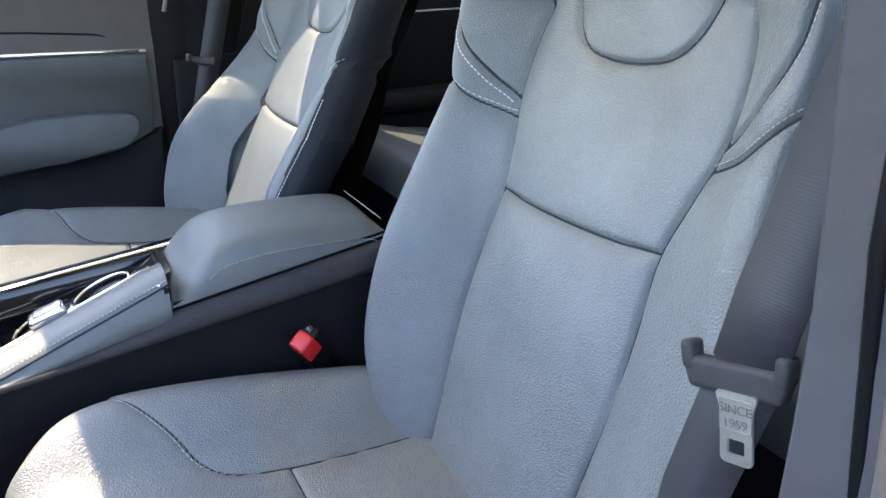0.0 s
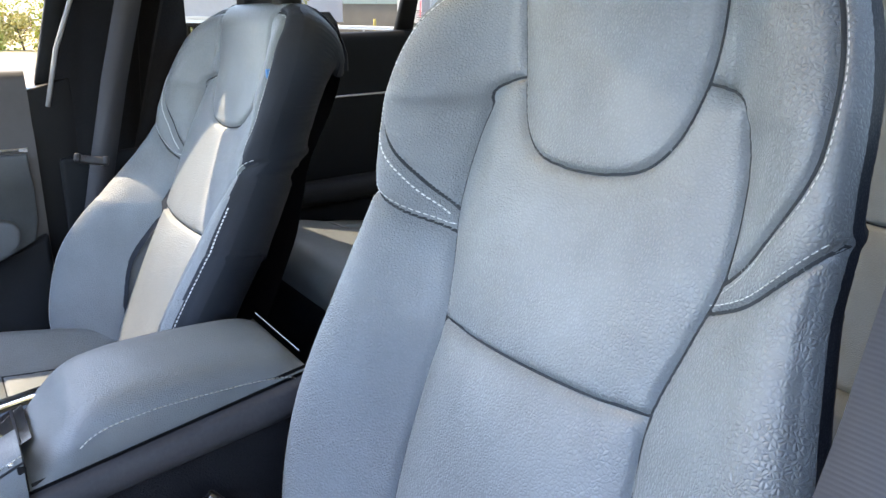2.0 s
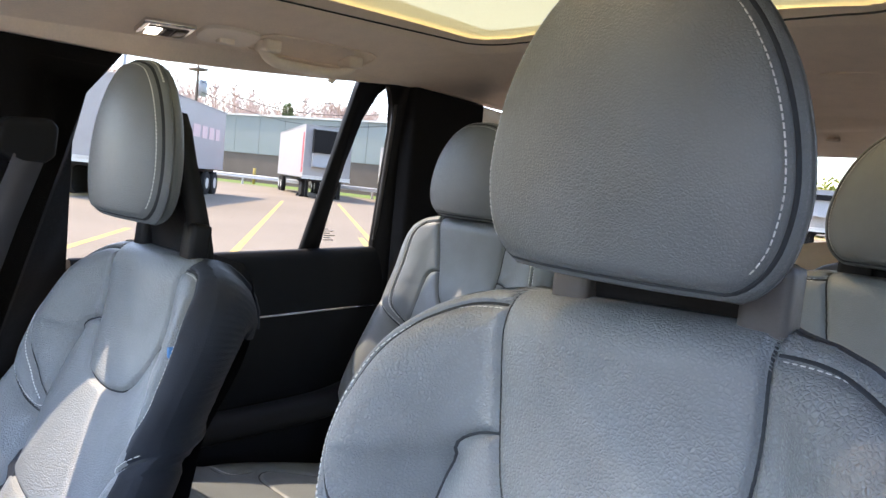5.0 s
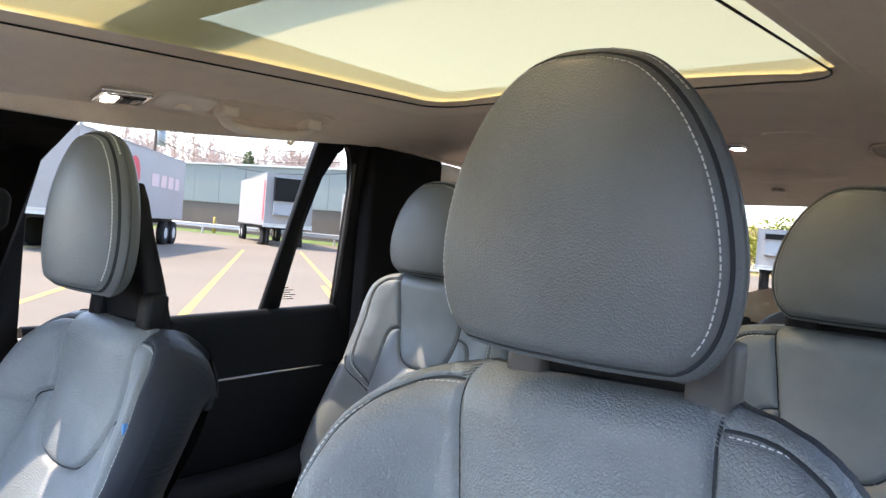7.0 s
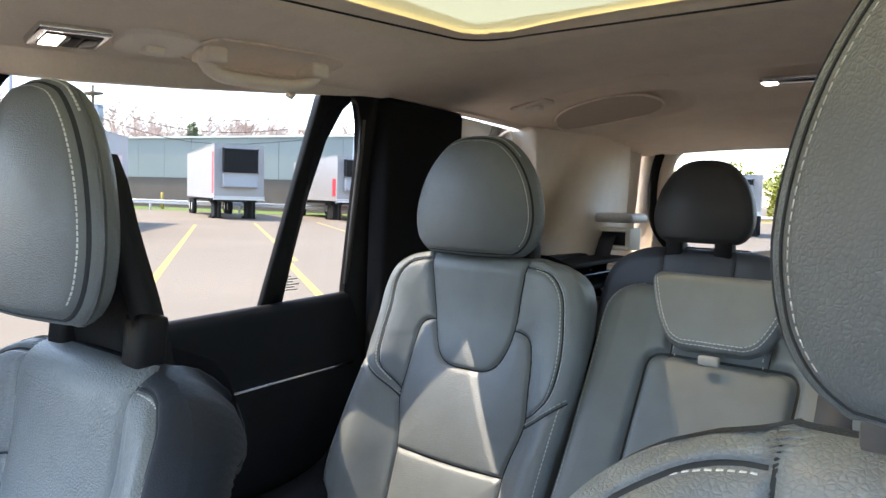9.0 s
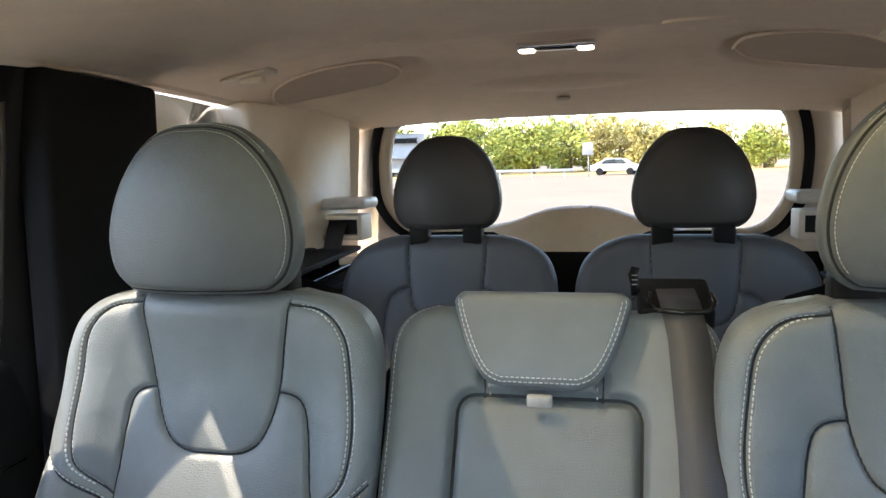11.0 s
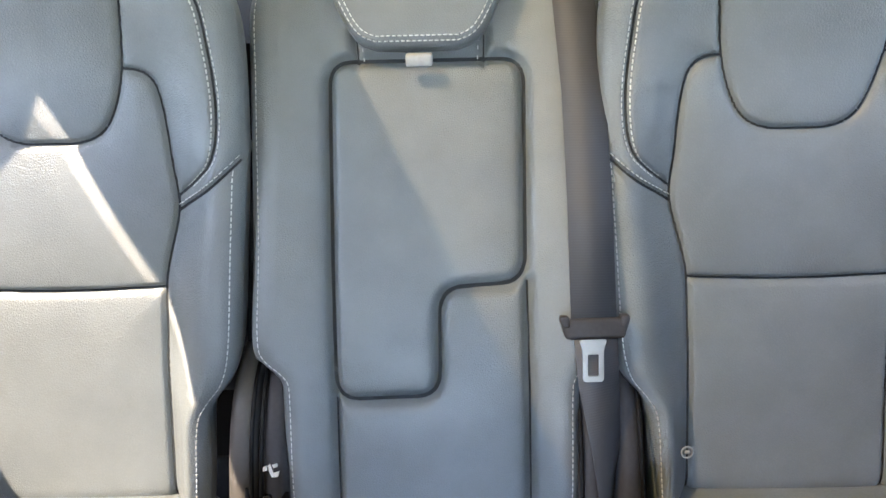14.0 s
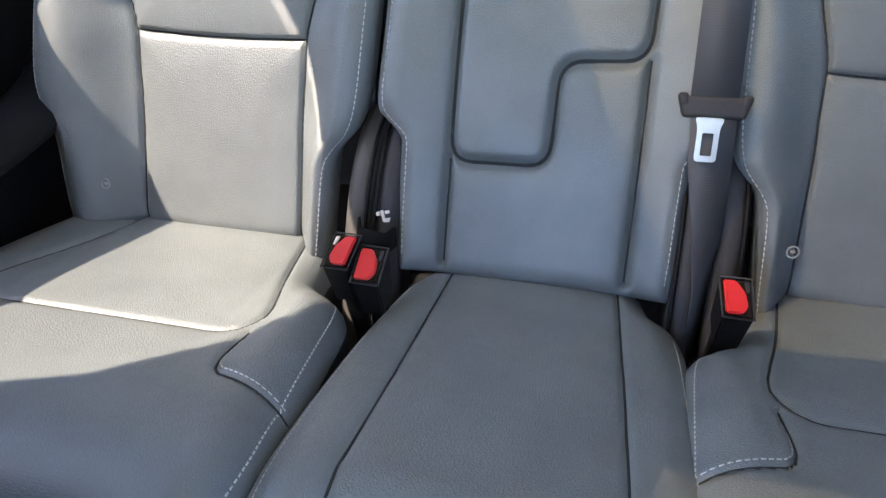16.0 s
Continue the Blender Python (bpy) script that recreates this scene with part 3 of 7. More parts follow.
tagged(part("wall_sill_driver", box((0.70, -0.6, 0.36), (0.84, 0.45, 0.50), 0.02), BLACK), "black door sill", "wall", "", "structure")
# out of view; brought nearer to shade the console and driver's cushion
tagged(part("wall_dashboard", box((-0.80, -1.1, 0.45), (0.80, -0.44, 1.05), 0.09, 5), plain("charcoal_dashboard", (0.035, 0.035, 0.037), 0.6, bump=0.4, bump_scale=500)), "unseen dashboard block that keeps front light off the seats", "wall", "", "structure")

# unseen pillars, added to cut light from the front
for sx in (-1, 1):
    tagged(part("wall_pillar_a", tube([(sx * 0.80, -1.0, 1.06), (sx * 0.74, -0.65, 1.36), (sx * 0.66, -0.26, 1.60)], 0.05, 10, 0.6), LINER), "unseen windscreen pillar, added to cut front light", "pillar", "", "structure")

# the dark groove is a black tube laid on the pillar
for pts, r, mat, words in (([(0.806, 0.351, 1.22), (0.807, 0.364, 1.13), (0.811, 0.379, 1.06), (0.818, 0.391, 0.98), (0.82, 0.402, 0.85), (0.82, 0.408, 0.5)], 0.0045, "dark", "black line laid for the dark groove down the driver's pillar"),
                           ([(0.826, 0.352, 1.20), (0.826, 0.366, 1.12), (0.829, 0.380, 1.05), (0.833, 0.390, 0.98), (0.836, 0.402, 0.85), (0.836, 0.408, 0.5)], 0.006, "pale", "brownish rubber edge of the driver's pillar")):
    tagged(part("trim_driver_groove" if mat == "dark" else "trim_driver_edge", tube(pts, r, 8), BLACK if mat == "dark" else plain("brown_grey_rubber", (0.16, 0.13, 0.115), 0.6)), words, "trim", "", "structure")

# unseen driver's door beside the camera, added to block light from that side
blocking_door = thing("door_4", (0.86, -0.62, 0.4), "unseen dark grey driver's door, added to block side light", "door", "doors", "structure")
swing = Matrix.Translation((0.86, -0.62, 0.0)) @ Matrix.Rotation(radians(-40), 4, 'Z')
for nm, lo_, hi_, mat, bv in (("panel", (-0.05, 0.0, 0.42), (0.05, 1.05, 1.14), "trim", 0.02), ("window_frame", (-0.02, 0.96, 1.10), (0.02, 1.03, 1.55), "black", 0.008), ("window_frame", (-0.02, 0.30, 1.50), (0.02, 1.0, 1.56), "black", 0.008)):
    b = box(lo_, hi_, bv, 3)
    bmesh.ops.transform(b, matrix=swing, verts=b.verts)
    part(nm, b, DOOR_GREY if mat == "trim" else BLACK, blocking_door)

# tailgate with the rear window
TY = 2.56
gate = thing("tailgate", (0, TY, 0.5), "beige lined tailgate with a wide rear window", "tailgate", "", "structure")


def frame_ring(inner, outer, y0, y1):
    bm = bmesh.new()
    n = len(inner)
    A = [bm.verts.new((x, y0, z)) for x, z in inner]
    B = [bm.verts.new((x, y0 + 0.004, z)) for x, z in outer]
    C = [bm.verts.new((x, y1, z)) for x, z in inner]
    for i in range(n):
        j = (i + 1) % n
        bm.faces.new((A[i], A[j], B[j], B[i])).smooth = True
        bm.faces.new((A[j], A[i], C[i], C[j])).smooth = True
    return bm


def rounded(pts, r, n=6):
    """The polygon pts with its corners rounded."""
    out = []
    m = len(pts)
    for i in range(m):
        p, a, b = Vector(pts[i]), Vector(pts[i - 1]), Vector(pts[(i + 1) % m])
        k = min(r, (a - p).length * 0.45, (b - p).length * 0.45)
        p0, p1 = p + (a - p).normalized() * k, p + (b - p).normalized() * k
        for t in np.linspace(0, 1, n):
            out.append(tuple((1 - t) ** 2 * p0 + 2 * t * (1 - t) * p + t * t * p1))
    return out


glass_line = rounded([(-0.575, 1.53), (-0.55, 1.632), (0.52, 1.642), (0.545, 1.53), (0.535, 1.40), (0.47, 1.31), (-0.50, 1.315), (-0.57, 1.40)], 0.06)
wide_line = [(x * 1.045, (z - 1.48) * 1.08 + 1.48) for x, z in glass_line]
wider = [(x * 1.085, (z - 1.48) * 1.14 + 1.48) for x, z in glass_line]
outer_line = [(x * 1.4, (z - 1.48) * (1.7 if z > 1.48 else 6) + 1.48) for x, z in glass_line]
part("inner_frame", frame_ring(glass_line, wide_line, TY, TY + 0.05), BEIGE, gate)
part("seal", frame_ring(wide_line, wider, TY - 0.02, TY + 0.03), BLACK, gate, "black rubber seal round the rear window")
part("panel", frame_ring(wider, outer_line, TY - 0.01, TY + 0.03), BEIGE, gate)
hump = bmesh.new()
top = curve_through([(-0.30, 1.315), (-0.20, 1.335), (-0.10, 1.368), (0.0, 1.375), (0.07, 1.368), (0.17, 1.335), (0.27, 1.31)], 30)
A = [hump.verts.new((x, TY - 0.06, z)) for x, z in top]
B = [hump.verts.new((x, TY + 0.04, z + 0.004)) for x, z in top]
C = [hump.verts.new((x * 1.10, TY - 0.09, 1.262)) for x, z in top]
for i in range(29):
    hump.faces.new((A[i], A[i + 1], B[i + 1], B[i])).smooth = True
    hump.faces.new((C[i], C[i + 1], A[i + 1], A[i])).smooth = True
part("wiper_cover", hump, BEIGE, gate, "beige raised cover over the wiper motor")
part("lower_panel", box((-0.6, TY - 0.085, 0.6), (0.6, TY - 0.07, 1.262)), BLACK, gate)
part("knob", cylinder((0.02, TY - 0.03, 1.372), (0.02, TY - 0.03, 1.382), 0.008, 0.006), BEIGE, gate)
pane = bmesh.new()
pane.faces.new([pane.verts.new((x, TY + 0.06, z)) for x, z in wide_line])
part("pane", pane, GLASS_REAR, gate)


# ---- doors ----
UNLIT_PRINT = plain("grey_glass_print", (0.35, 0.35, 0.34), 0.8)


def door_panel(sx, y0, y1, sill0, sill1, name, label, skin=None, rest=True):
    skin = skin or SOFT_BLACK
    d = thing(name, (sx * 0.76, (y0 + y1) / 2, 0.5), label, "door", "doors", "structure")
    bm = bmesh.new()
    rows = []
    sec = [(0.42, 0.70), (0.60, 0.70), (0.72, 0.715), (0.90, 0.735), (1.0, 0.735), (1.08, 0.735), (1.12, 0.745), (1.17, 0.748), (1.20, 0.752), (1.218, 0.760), (1.222, 0.770), (1.19, 0.83)]
    ys = np.linspace(y0, y1, 30)
    for z, x in sec:
        rows.append([bm.verts.new((sx * x, y, z + ((sill0 + (sill1 - sill0) * (y - y0) / (y1 - y0)) - 1.225) * max(0, (z - 0.42) / 0.8))) for y in ys])
    for a, b in zip(rows, rows[1:]):
        for i in range(len(ys) - 1):
            bm.faces.new((a[i], a[i + 1], b[i + 1], b[i])).smooth = True
    part("panel", bm, skin, d)
    sl = lambda y: (sill0 + (sill1 - sill0) * (y - y0) / (y1 - y0))
    part("chrome_strip", tube([(sx * 0.733, y, sl(y) - 0.147) for y in np.linspace(y0 + 0.02, y1 - 0.03, 12)], 0.0035), CHROME, d, "thin bright chrome strip")
    if not rest:
        return d
    # lower swell with the armrest
    pts = curve_through([(sx * 0.70, y0 + 0.05, 0.87), (sx * 0.66, y0 + 0.2, 0.885), (sx * 0.655, y1 - 0.25, 0.90), (sx * 0.685, y1 - 0.10, 0.915), (sx * 0.72, y1 - 0.05, 0.93)], 24)
    part("armrest", tube(pts, 0.05, 14, 0.55), skin, d)
    part("pocket", slab([(y0 + 0.05, 0.84), (y1 - 0.12, 0.86), (y1 - 0.07, 0.82), (y1 - 0.10, 0.72), (y0 + 0.05, 0.70)], sx * 0.685, sx * 0.72, 0.012), skin, d)
    return d


rear_l = door_panel(-1, 0.60, 1.345, 1.225, 1.258, "door_1", "black rear passenger door with a chrome strip")
rear_r = door_panel(1, 0.60, 1.345, 1.225, 1.258, "door_2", "black rear door behind the driver")
front_l = door_panel(-1, -0.55, 0.285, 1.16, 1.168, "door_3", "dark grey front passenger door with a chrome strip", DOOR_TOP, False)
part("trim_panel", slab([(-0.55, 1.010), (0.268, 1.014), (0.270, 0.95), (0.268, 0.885), (0.261, 0.847), (0.248, 0.823), (0.228, 0.806), (0.17, 0.785), (-0.052, 0.746), (-0.55, 0.68)], -0.737, -0.719, 0.006), DOOR_GREY, front_l, "grey leather-covered door panel")
part("lower_panel", slab([(-0.55, 0.72), (0.17, 0.80), (0.283, 0.86), (0.283, 0.42), (-0.55, 0.42)], -0.735, -0.708, 0.01), SOFT_BLACK, front_l)
arm_o = [(-0.55, 0.855), (-0.10, 0.872), (-0.02, 0.884), (0.03, 0.897), (0.12, 0.900), (0.205, 0.898), (0.228, 0.891), (0.236, 0.876), (0.232, 0.852), (0.215, 0.833), (0.19, 0.821), (0.081, 0.803), (-0.044, 0.794), (-0.55, 0.765)]
part("armrest", slab(arm_o, -0.725, -0.685, 0.009), DOOR_GREY, front_l, "padded grey armrest with a stitched edge")
# thin black tube stands in for the shade of the panel's crease
part("crease", tube([(-0.742, -0.5, 1.068), (-0.742, 0.05, 1.061), (-0.742, 0.17, 1.055), (-0.741, 0.235, 1.040), (-0.738, 0.27, 1.020)], 0.0022, 6), BLACK, front_l)
part("sill_strip", slab([(-0.54, 1.010), (0.270, 1.017), (0.270, 1.0245), (-0.54, 1.018)], -0.738, -0.731, 0.001), CHROME, front_l, "flat bright chrome strip")
for d, sx in ((rear_l, -1), (rear_r, 1)):
    part("window_bar", slab([(1.118, 1.235), (1.172, 1.24), (1.222, 1.46), (1.270, 1.57), (1.308, 1.64), (1.328, 1.656), (1.345, 1.662), (1.345, 1.73), (1.28, 1.73), (1.255, 1.668)], sx * 0.785, sx * 0.803, 0.006, True), BLACK, d)
    g = bmesh.new()
    g.faces.new([g.verts.new(lean_in(Vector((sx * 0.81, y, z)))) for y, z in ((0.55, 1.2), (1.37, 1.23), (1.37, 1.66), (0.6, 1.64))])
    part("pane", g, GLASS_REAR, d)
for k in range(6):
    for d, y0_, z0_ in ((rear_l, 1.195, 1.262), (front_l, 0.20, 1.185)):
        g = bmesh.new()
        w_ = (0.030, 0.022, 0.034, 0.018, 0.028, 0.012)[k]
        g.faces.new([g.verts.new(lean_in(Vector((-0.806, y0_ + a * w_, z0_ + 0.0055 * k + b * 0.0022)))) for a, b in ((0, 0), (1, 0), (1, 1), (0, 1))])
        part("print_bar", g, UNLIT_PRINT, d)
g = bmesh.new()
g.faces.new([g.verts.new(lean_in(Vector((-0.81, y, z)))) for y, z in ((-0.6, 1.13), (0.36, 1.15), (0.42, 1.62), (-0.2, 1.6))])
part("pane", g, GLASS, front_l)


# ---- front seats ----
def seat_back_front(parent, cx, side):
    prof = tab([(0.62, 0.405), (0.70, 0.430), (0.80, 0.462), (0.98, 0.530), (1.10, 0.576), (1.22, 0.616), (1.30, 0.624), (1.36, 0.624)])
    w_in = tab([(0.64, 0.17), (0.68, 0.205), (0.74, 0.240), (0.80, 0.256), (0.88, 0.262), (0.96, 0.254), (1.03, 0.240), (1.08, 0.230), (1.11, 0.227), (1.14, 0.230), (1.18, 0.237), (1.21, 0.239), (1.25, 0.235), (1.29, 0.221), (1.315, 0.201), (1.333, 0.171), (1.344, 0.132), (1.348, 0.11)])
    w_out = tab([(0.64, 0.17), (0.68, 0.21), (0.74, 0.258), (0.80, 0.278), (0.88, 0.284), (0.96, 0.272), (1.03, 0.257), (1.08, 0.248), (1.11, 0.246), (1.14, 0.244), (1.18, 0.242), (1.21, 0.239), (1.25, 0.229), (1.29, 0.213), (1.315, 0.194), (1.333, 0.166), (1.344, 0.132), (1.348, 0.11)])
    if side < 0:
        base_out = w_out
        w_out = lambda v: base_out(v) - 0.056 * np.clip((1.08 - v) / 0.10, 0, 1)
        base_in = w_in
        w_in = lambda v: base_in(v) + 0.006 + 0.034 * np.clip((1.10 - v) / 0.10, 0, 1)
    left, right = (w_in, w_out) if side > 0 else (w_out, w_in)
    S = tab([(0.62, 0.125), (0.70, 0.128), (0.83, 0.138), (0.92, 0.136), (0.98, 0.132), (1.04, 0.147), (1.09, 0.160), (1.15, 0.158), (1.19, 0.148), (1.22, 0.13), (1.35, 0.125)])
    full = 1.0 if side > 0 else 0.58
    B = tab([(0.62, 0.04), (0.70, 0.065), (0.80, 0.080), (0.90, 0.086), (1.0, 0.083 - 0.012 * (side < 0)), (1.1, 0.088 * full), (1.2, 0.098 * full), (1.27, 0.076 * full), (1.32, 0.034 * full), (1.35, 0.0)])

    tilt, rise = (-0.08, 0.045) if side > 0 else (0.0, 0.0)     # the driver's backrest is sheared sideways to fit the camera's view

    def frame_of(u, v, h):
        return np.stack(np.broadcast_arrays(cx + u + tilt * (v - 1.10), prof(v) - h, v + rise * u), -1)

    def swell(u, v):
        w = np.where(u < 0, left(v), right(v))
        q = np.clip((np.abs(u) - S(v)) / (w - S(v) + 1e-6), 0, 1)
        k = np.clip(q / 0.86, 0, 1)
        k = 0.55 * k + 0.45 * k * k * (3 - 2 * k)
        centre = 0.012 * np.exp(-((v - 0.93) / 0.10) ** 2) * (1 - np.clip(np.abs(u) / 0.14, 0, 1) ** 2)
        lean = np.where(u * side > 0, 0.6 if side > 0 else 1.2 + 0.5 * np.clip((1.09 - v) / 0.12, 0, 1), 1.0)
        k = np.where(u * side > 0, np.clip(q / 0.95, 0, 1), k)
        return B(v) * k * lean + centre

    side_line = [(S(v), v) for v in np.linspace(0.62, 1.19, 40)]
    pocket = side_line + list(map(tuple, curve_through([(S(1.19), 1.19), (0.143, 1.208), (0.128, 1.217), (0.106, 1.222)], 12)[1:]))
    ushape = curve_through([(0.112, 1.36), (0.1135, 1.30), (0.110, 1.25), (0.102, 1.21), (0.088, 1.175), (0.064, 1.152), (0.03, 1.144), (0.0, 1.142)], 40)
    ufull = np.vstack([ushape, mirror(ushape)[::-1]])
    cross = curve_through([(-S(0.98), 0.981), (-0.06, 0.977), (0.06, 0.977), (S(0.98), 0.981)], 20)
    band_hi = curve_through([(0.116, 1.331), (0.155, 1.326), (0.190, 1.297), (0.209, 1.255), (0.217, 1.21), (0.213, 1.165), (0.195, 1.128), (0.178, 1.102), (S(1.083), 1.083)], 40)
    band_hi = band_hi + np.stack([0.008 * np.clip((band_hi[:, 1] - 1.12) / 0.06, 0, 1) * np.clip((1.33 - band_hi[:, 1]) / 0.02, 0, 1), 0 * band_hi[:, 1]], 1)
    band_lo = curve_through([(0.262, 1.150), (0.225, 1.112), (0.19, 1.080), (S(1.061), 1.061)], 16)
    vv = np.linspace(0.72, 1.347, 90)
    pipes = [np.stack([-left(vv) + 0.005, vv], 1), np.stack([right(vv) - 0.005, vv], 1)]
    pipes = [p[p[:, 1] < 1.115] for p in pipes]
    pad = Pad(frame_of, 0.63, 1.348, left, right, swell, [ufull, cross] + both(pocket, band_hi, band_lo), roll=0.042, puff=0.009, welts=pipes)
    ins = np.array(pocket)
    low = [p for p in ins if p[1] < 0.981]
    high = [p for p in ins if p[1] >= 0.979]
    lower_poly = np.vstack([low, cross[::-1], mirror(low)[::-1]])
    upper_poly = np.vstack([cross[:], high, ushape[ushape[:, 1] < 1.222], mirror(ushape[ushape[:, 1] < 1.222])[::-1], mirror(high)[::-1]])
    head_poly = np.vstack([ushape, mirror(ushape)[::-1]])
    band_poly = np.vstack([band_hi[band_hi[:, 1] < 1.24], band_lo[::-1], [(0.5, 1.15), (0.5, 1.24)]])
    sh = [tuple(p) for p in band_hi] + [(0.0, 1.083), (0.0, 1.36), (0.116, 1.36)]
    panels = [("head_panel", head_poly), ("upper_insert", upper_poly), ("lower_insert", lower_poly), ("band", band_poly), ("band", mirror(band_poly)),
              ("shoulder", sh), ("shoulder", mirror(sh)), ("bolster", [(-1, 0), (0, 0), (0, 2), (-1, 2)]), ("bolster", None)]
    inner = -side
    edge_pts = [(inner * (w_in(v) - 0.012), v) for v in np.linspace(0.63, 1.10, 24)] + [(inner * x, v) for x, v in band_hi[::-1] if v > 1.15]
    flank = np.array(edge_pts + [(inner * 0.116, 1.40), (inner * 0.5, 1.40), (inner * 0.5, 0.5), (inner * 0.2, 0.5)])
    panels = [panels[0], ("inner_flank", flank)] + panels[1:]
    # only the passenger's inner flank gets the leather with shade in it
    mats = [HIDE, HIDE_SHADED if side < 0 else HIDE] + [HIDE] * (len(panels) - 2)
    pad.build(parent, panels, mats, 176, 230, 0.115 if side > 0 else 0.095, HIDE_SHADED, BLACK, bulge=0.042 if side > 0 else 0.022, shell=0.36 if side > 0 else 0.56)
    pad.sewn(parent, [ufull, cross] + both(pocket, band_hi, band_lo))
    pad.stitches(parent, [p_[p_[:, 1] < (1.2 if side > 0 and p_[0, 0] < 0 else 1.06 if (p_[0, 0] < 0) == (side > 0) else 0.96)] + (0.004 if p_[0, 0] < 0 else -0.004, 0) for p_ in pipes] + both(band_hi + (0.0045, -0.003), band_lo + (0, 0.0065)))
    return pad


def cushion(parent, cx, y_back, y_front, z0, slope, left, right, swell, seams, panels, stitch, mats=None, nu=130, nv=140, thick=0.11, round_front=0.05, names="skirt", under=None):
    def frame_of(u, v, h):
        y = -v
        z = z0 + slope * (y_back - y) - 0.10 * np.clip((y_front + 0.10 - y) / 0.10, 0, 2) ** 2 * 0.35
        return np.stack(np.broadcast_arrays(cx + u, y, z + h), -1)
    pad = Pad(frame_of, -y_back, -y_front, left, right, swell, seams, roll=round_front, puff=0.005, groove=0.004)
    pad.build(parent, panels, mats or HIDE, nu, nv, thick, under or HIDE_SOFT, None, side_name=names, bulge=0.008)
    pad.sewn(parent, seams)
    if stitch:
        pad.stitches(parent, stitch, gap=0.0062, long=0.0042, wide=0.0012)
    return pad


def headrest(parent, cx, y0, z0, w, h, thick, mat, lean=0.08, nu=90, nv=90, stitch=True):
    tabw = tab([(0.0, 0.36), (0.03, 0.405), (0.09, 0.452), (0.18, 0.485), (0.32, 0.5), (0.48, 0.482), (0.64, 0.438), (0.78, 0.372), (0.88, 0.30), (0.95, 0.225), (0.98, 0.165), (1.0, 0.08)])
    half = lambda v: tabw((v - z0) / h) * w

    def frame_of(u, v, hh):
        return np.stack(np.broadcast_arrays(cx + u, y0 + lean * (v - z0) - hh, v), -1)
    swell = lambda u, v: 0.034 * (1 - np.clip(np.abs(u) / (half(v) + 1e-6), 0, 1) ** 2.2) * (1 - np.clip(np.abs(v - z0 - h * 0.40) / (h * 0.66), 0, 1) ** 2.4) - 0.018
    vs = np.linspace(z0, z0 + h, 80)
    o = np.vstack([np.stack([-half(vs), vs], 1), np.stack([half(vs), vs], 1)[::-1]])
    welt = inset(o, 0.006)
    pad = Pad(frame_of, z0, z0 + h, half, half, swell, [[(9, 9), (9.1, 9)]], roll=0.016, puff=0.0, groove=0.0, low_roll=True, welts=[np.vstack([welt, welt[:1]])])
    body = part("cushion", _closed_pad(pad, nu, nv, thick), mat, parent)
    if stitch:
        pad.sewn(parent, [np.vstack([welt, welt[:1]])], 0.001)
        pad.stitches(parent, [inset(o, 0.0105)[5:-5], inset(o, 0.0015)[5:-5]], long=0.0038)
    return pad


def _closed_pad(pad, nu, nv, thick):
    """A pillow: the padded face, its rim and a flatter back, closed all round."""
    t = np.linspace(-1, 1, nu + 1)
    s = 0.55 * t + 0.45 * np.sin(np.pi / 2 * t)
    q = np.linspace(0, 1, nv + 1)
    q = 0.6 * q + 0.4 * (1 - np.cos(np.pi * q)) / 2
    vs = pad.v0 + (pad.v1 - pad.v0) * q
    L, R = pad.left(vs), pad.right(vs)
    U = np.where(s[None, :] < 0, s[None, :] * L[:, None], s[None, :] * R[:, None])
    V = np.repeat(vs[:, None], nu + 1, 1)
    H = pad.height(U, V)
    e = line_distance(U, V, pad.edge)
    r2 = 0.028
    k = np.clip(r2 - e, 0, r2)
    Hb = -thick + (r2 - np.sqrt(np.maximum(r2 * r2 - k * k, 0)))
    F, Bk = pad.frame_of(U, V, H).reshape(-1, 3), pad.frame_of(U, V, Hb).reshape(-1, 3)
    idx = np.arange((nu + 1) * (nv + 1)).reshape(nv + 1, nu + 1)
    n = idx.size
    quads = np.stack([idx[:-1, :-1], idx[:-1, 1:], idx[1:, 1:], idx[1:, :-1]], -1).reshape(-1, 4)
    ring = np.r_[idx[0, :-1], idx[:-1, -1], idx[-1, :0:-1], idx[:0:-1, 0]]
    nxt = np.roll(ring, -1)
    wall = np.stack([ring, ring + n, nxt + n, nxt], -1)
    return mesh_of("cushion", np.vstack([F, Bk]), np.vstack([quads, quads[:, ::-1] + n, wall]))


CX = 0.388
cs = tab([(-0.45, 0.115), (-0.23, 0.098), (-0.05, 0.12), (0.1, 0.14)])
cw = tab([(-0.45, 0.215), (-0.38, 0.245), (-0.2, 0.262), (-0.05, 0.258), (0.02, 0.245), (0.07, 0.20)])


def front_cushion_swell(u, v):
    q = np.clip((np.abs(u) - cs(v)) / (cw(v) - cs(v) + 1e-6), 0, 1)
    k = np.clip(q / 0.7, 0, 1)
    return 0.052 * k * k * (3 - 2 * k) * np.clip((0.10 - v) / 0.16, 0, 1)


edge_c = [(cs(v), v) for v in np.linspace(-0.45, -0.23, 16)]
front_c = curve_through([(0.098, -0.23), (0.105, -0.17), (0.13, -0.135), (0.17, -0.11), (0.26, -0.03)], 20)
cross_c = [(-0.098, -0.23), (0.098, -0.23)]


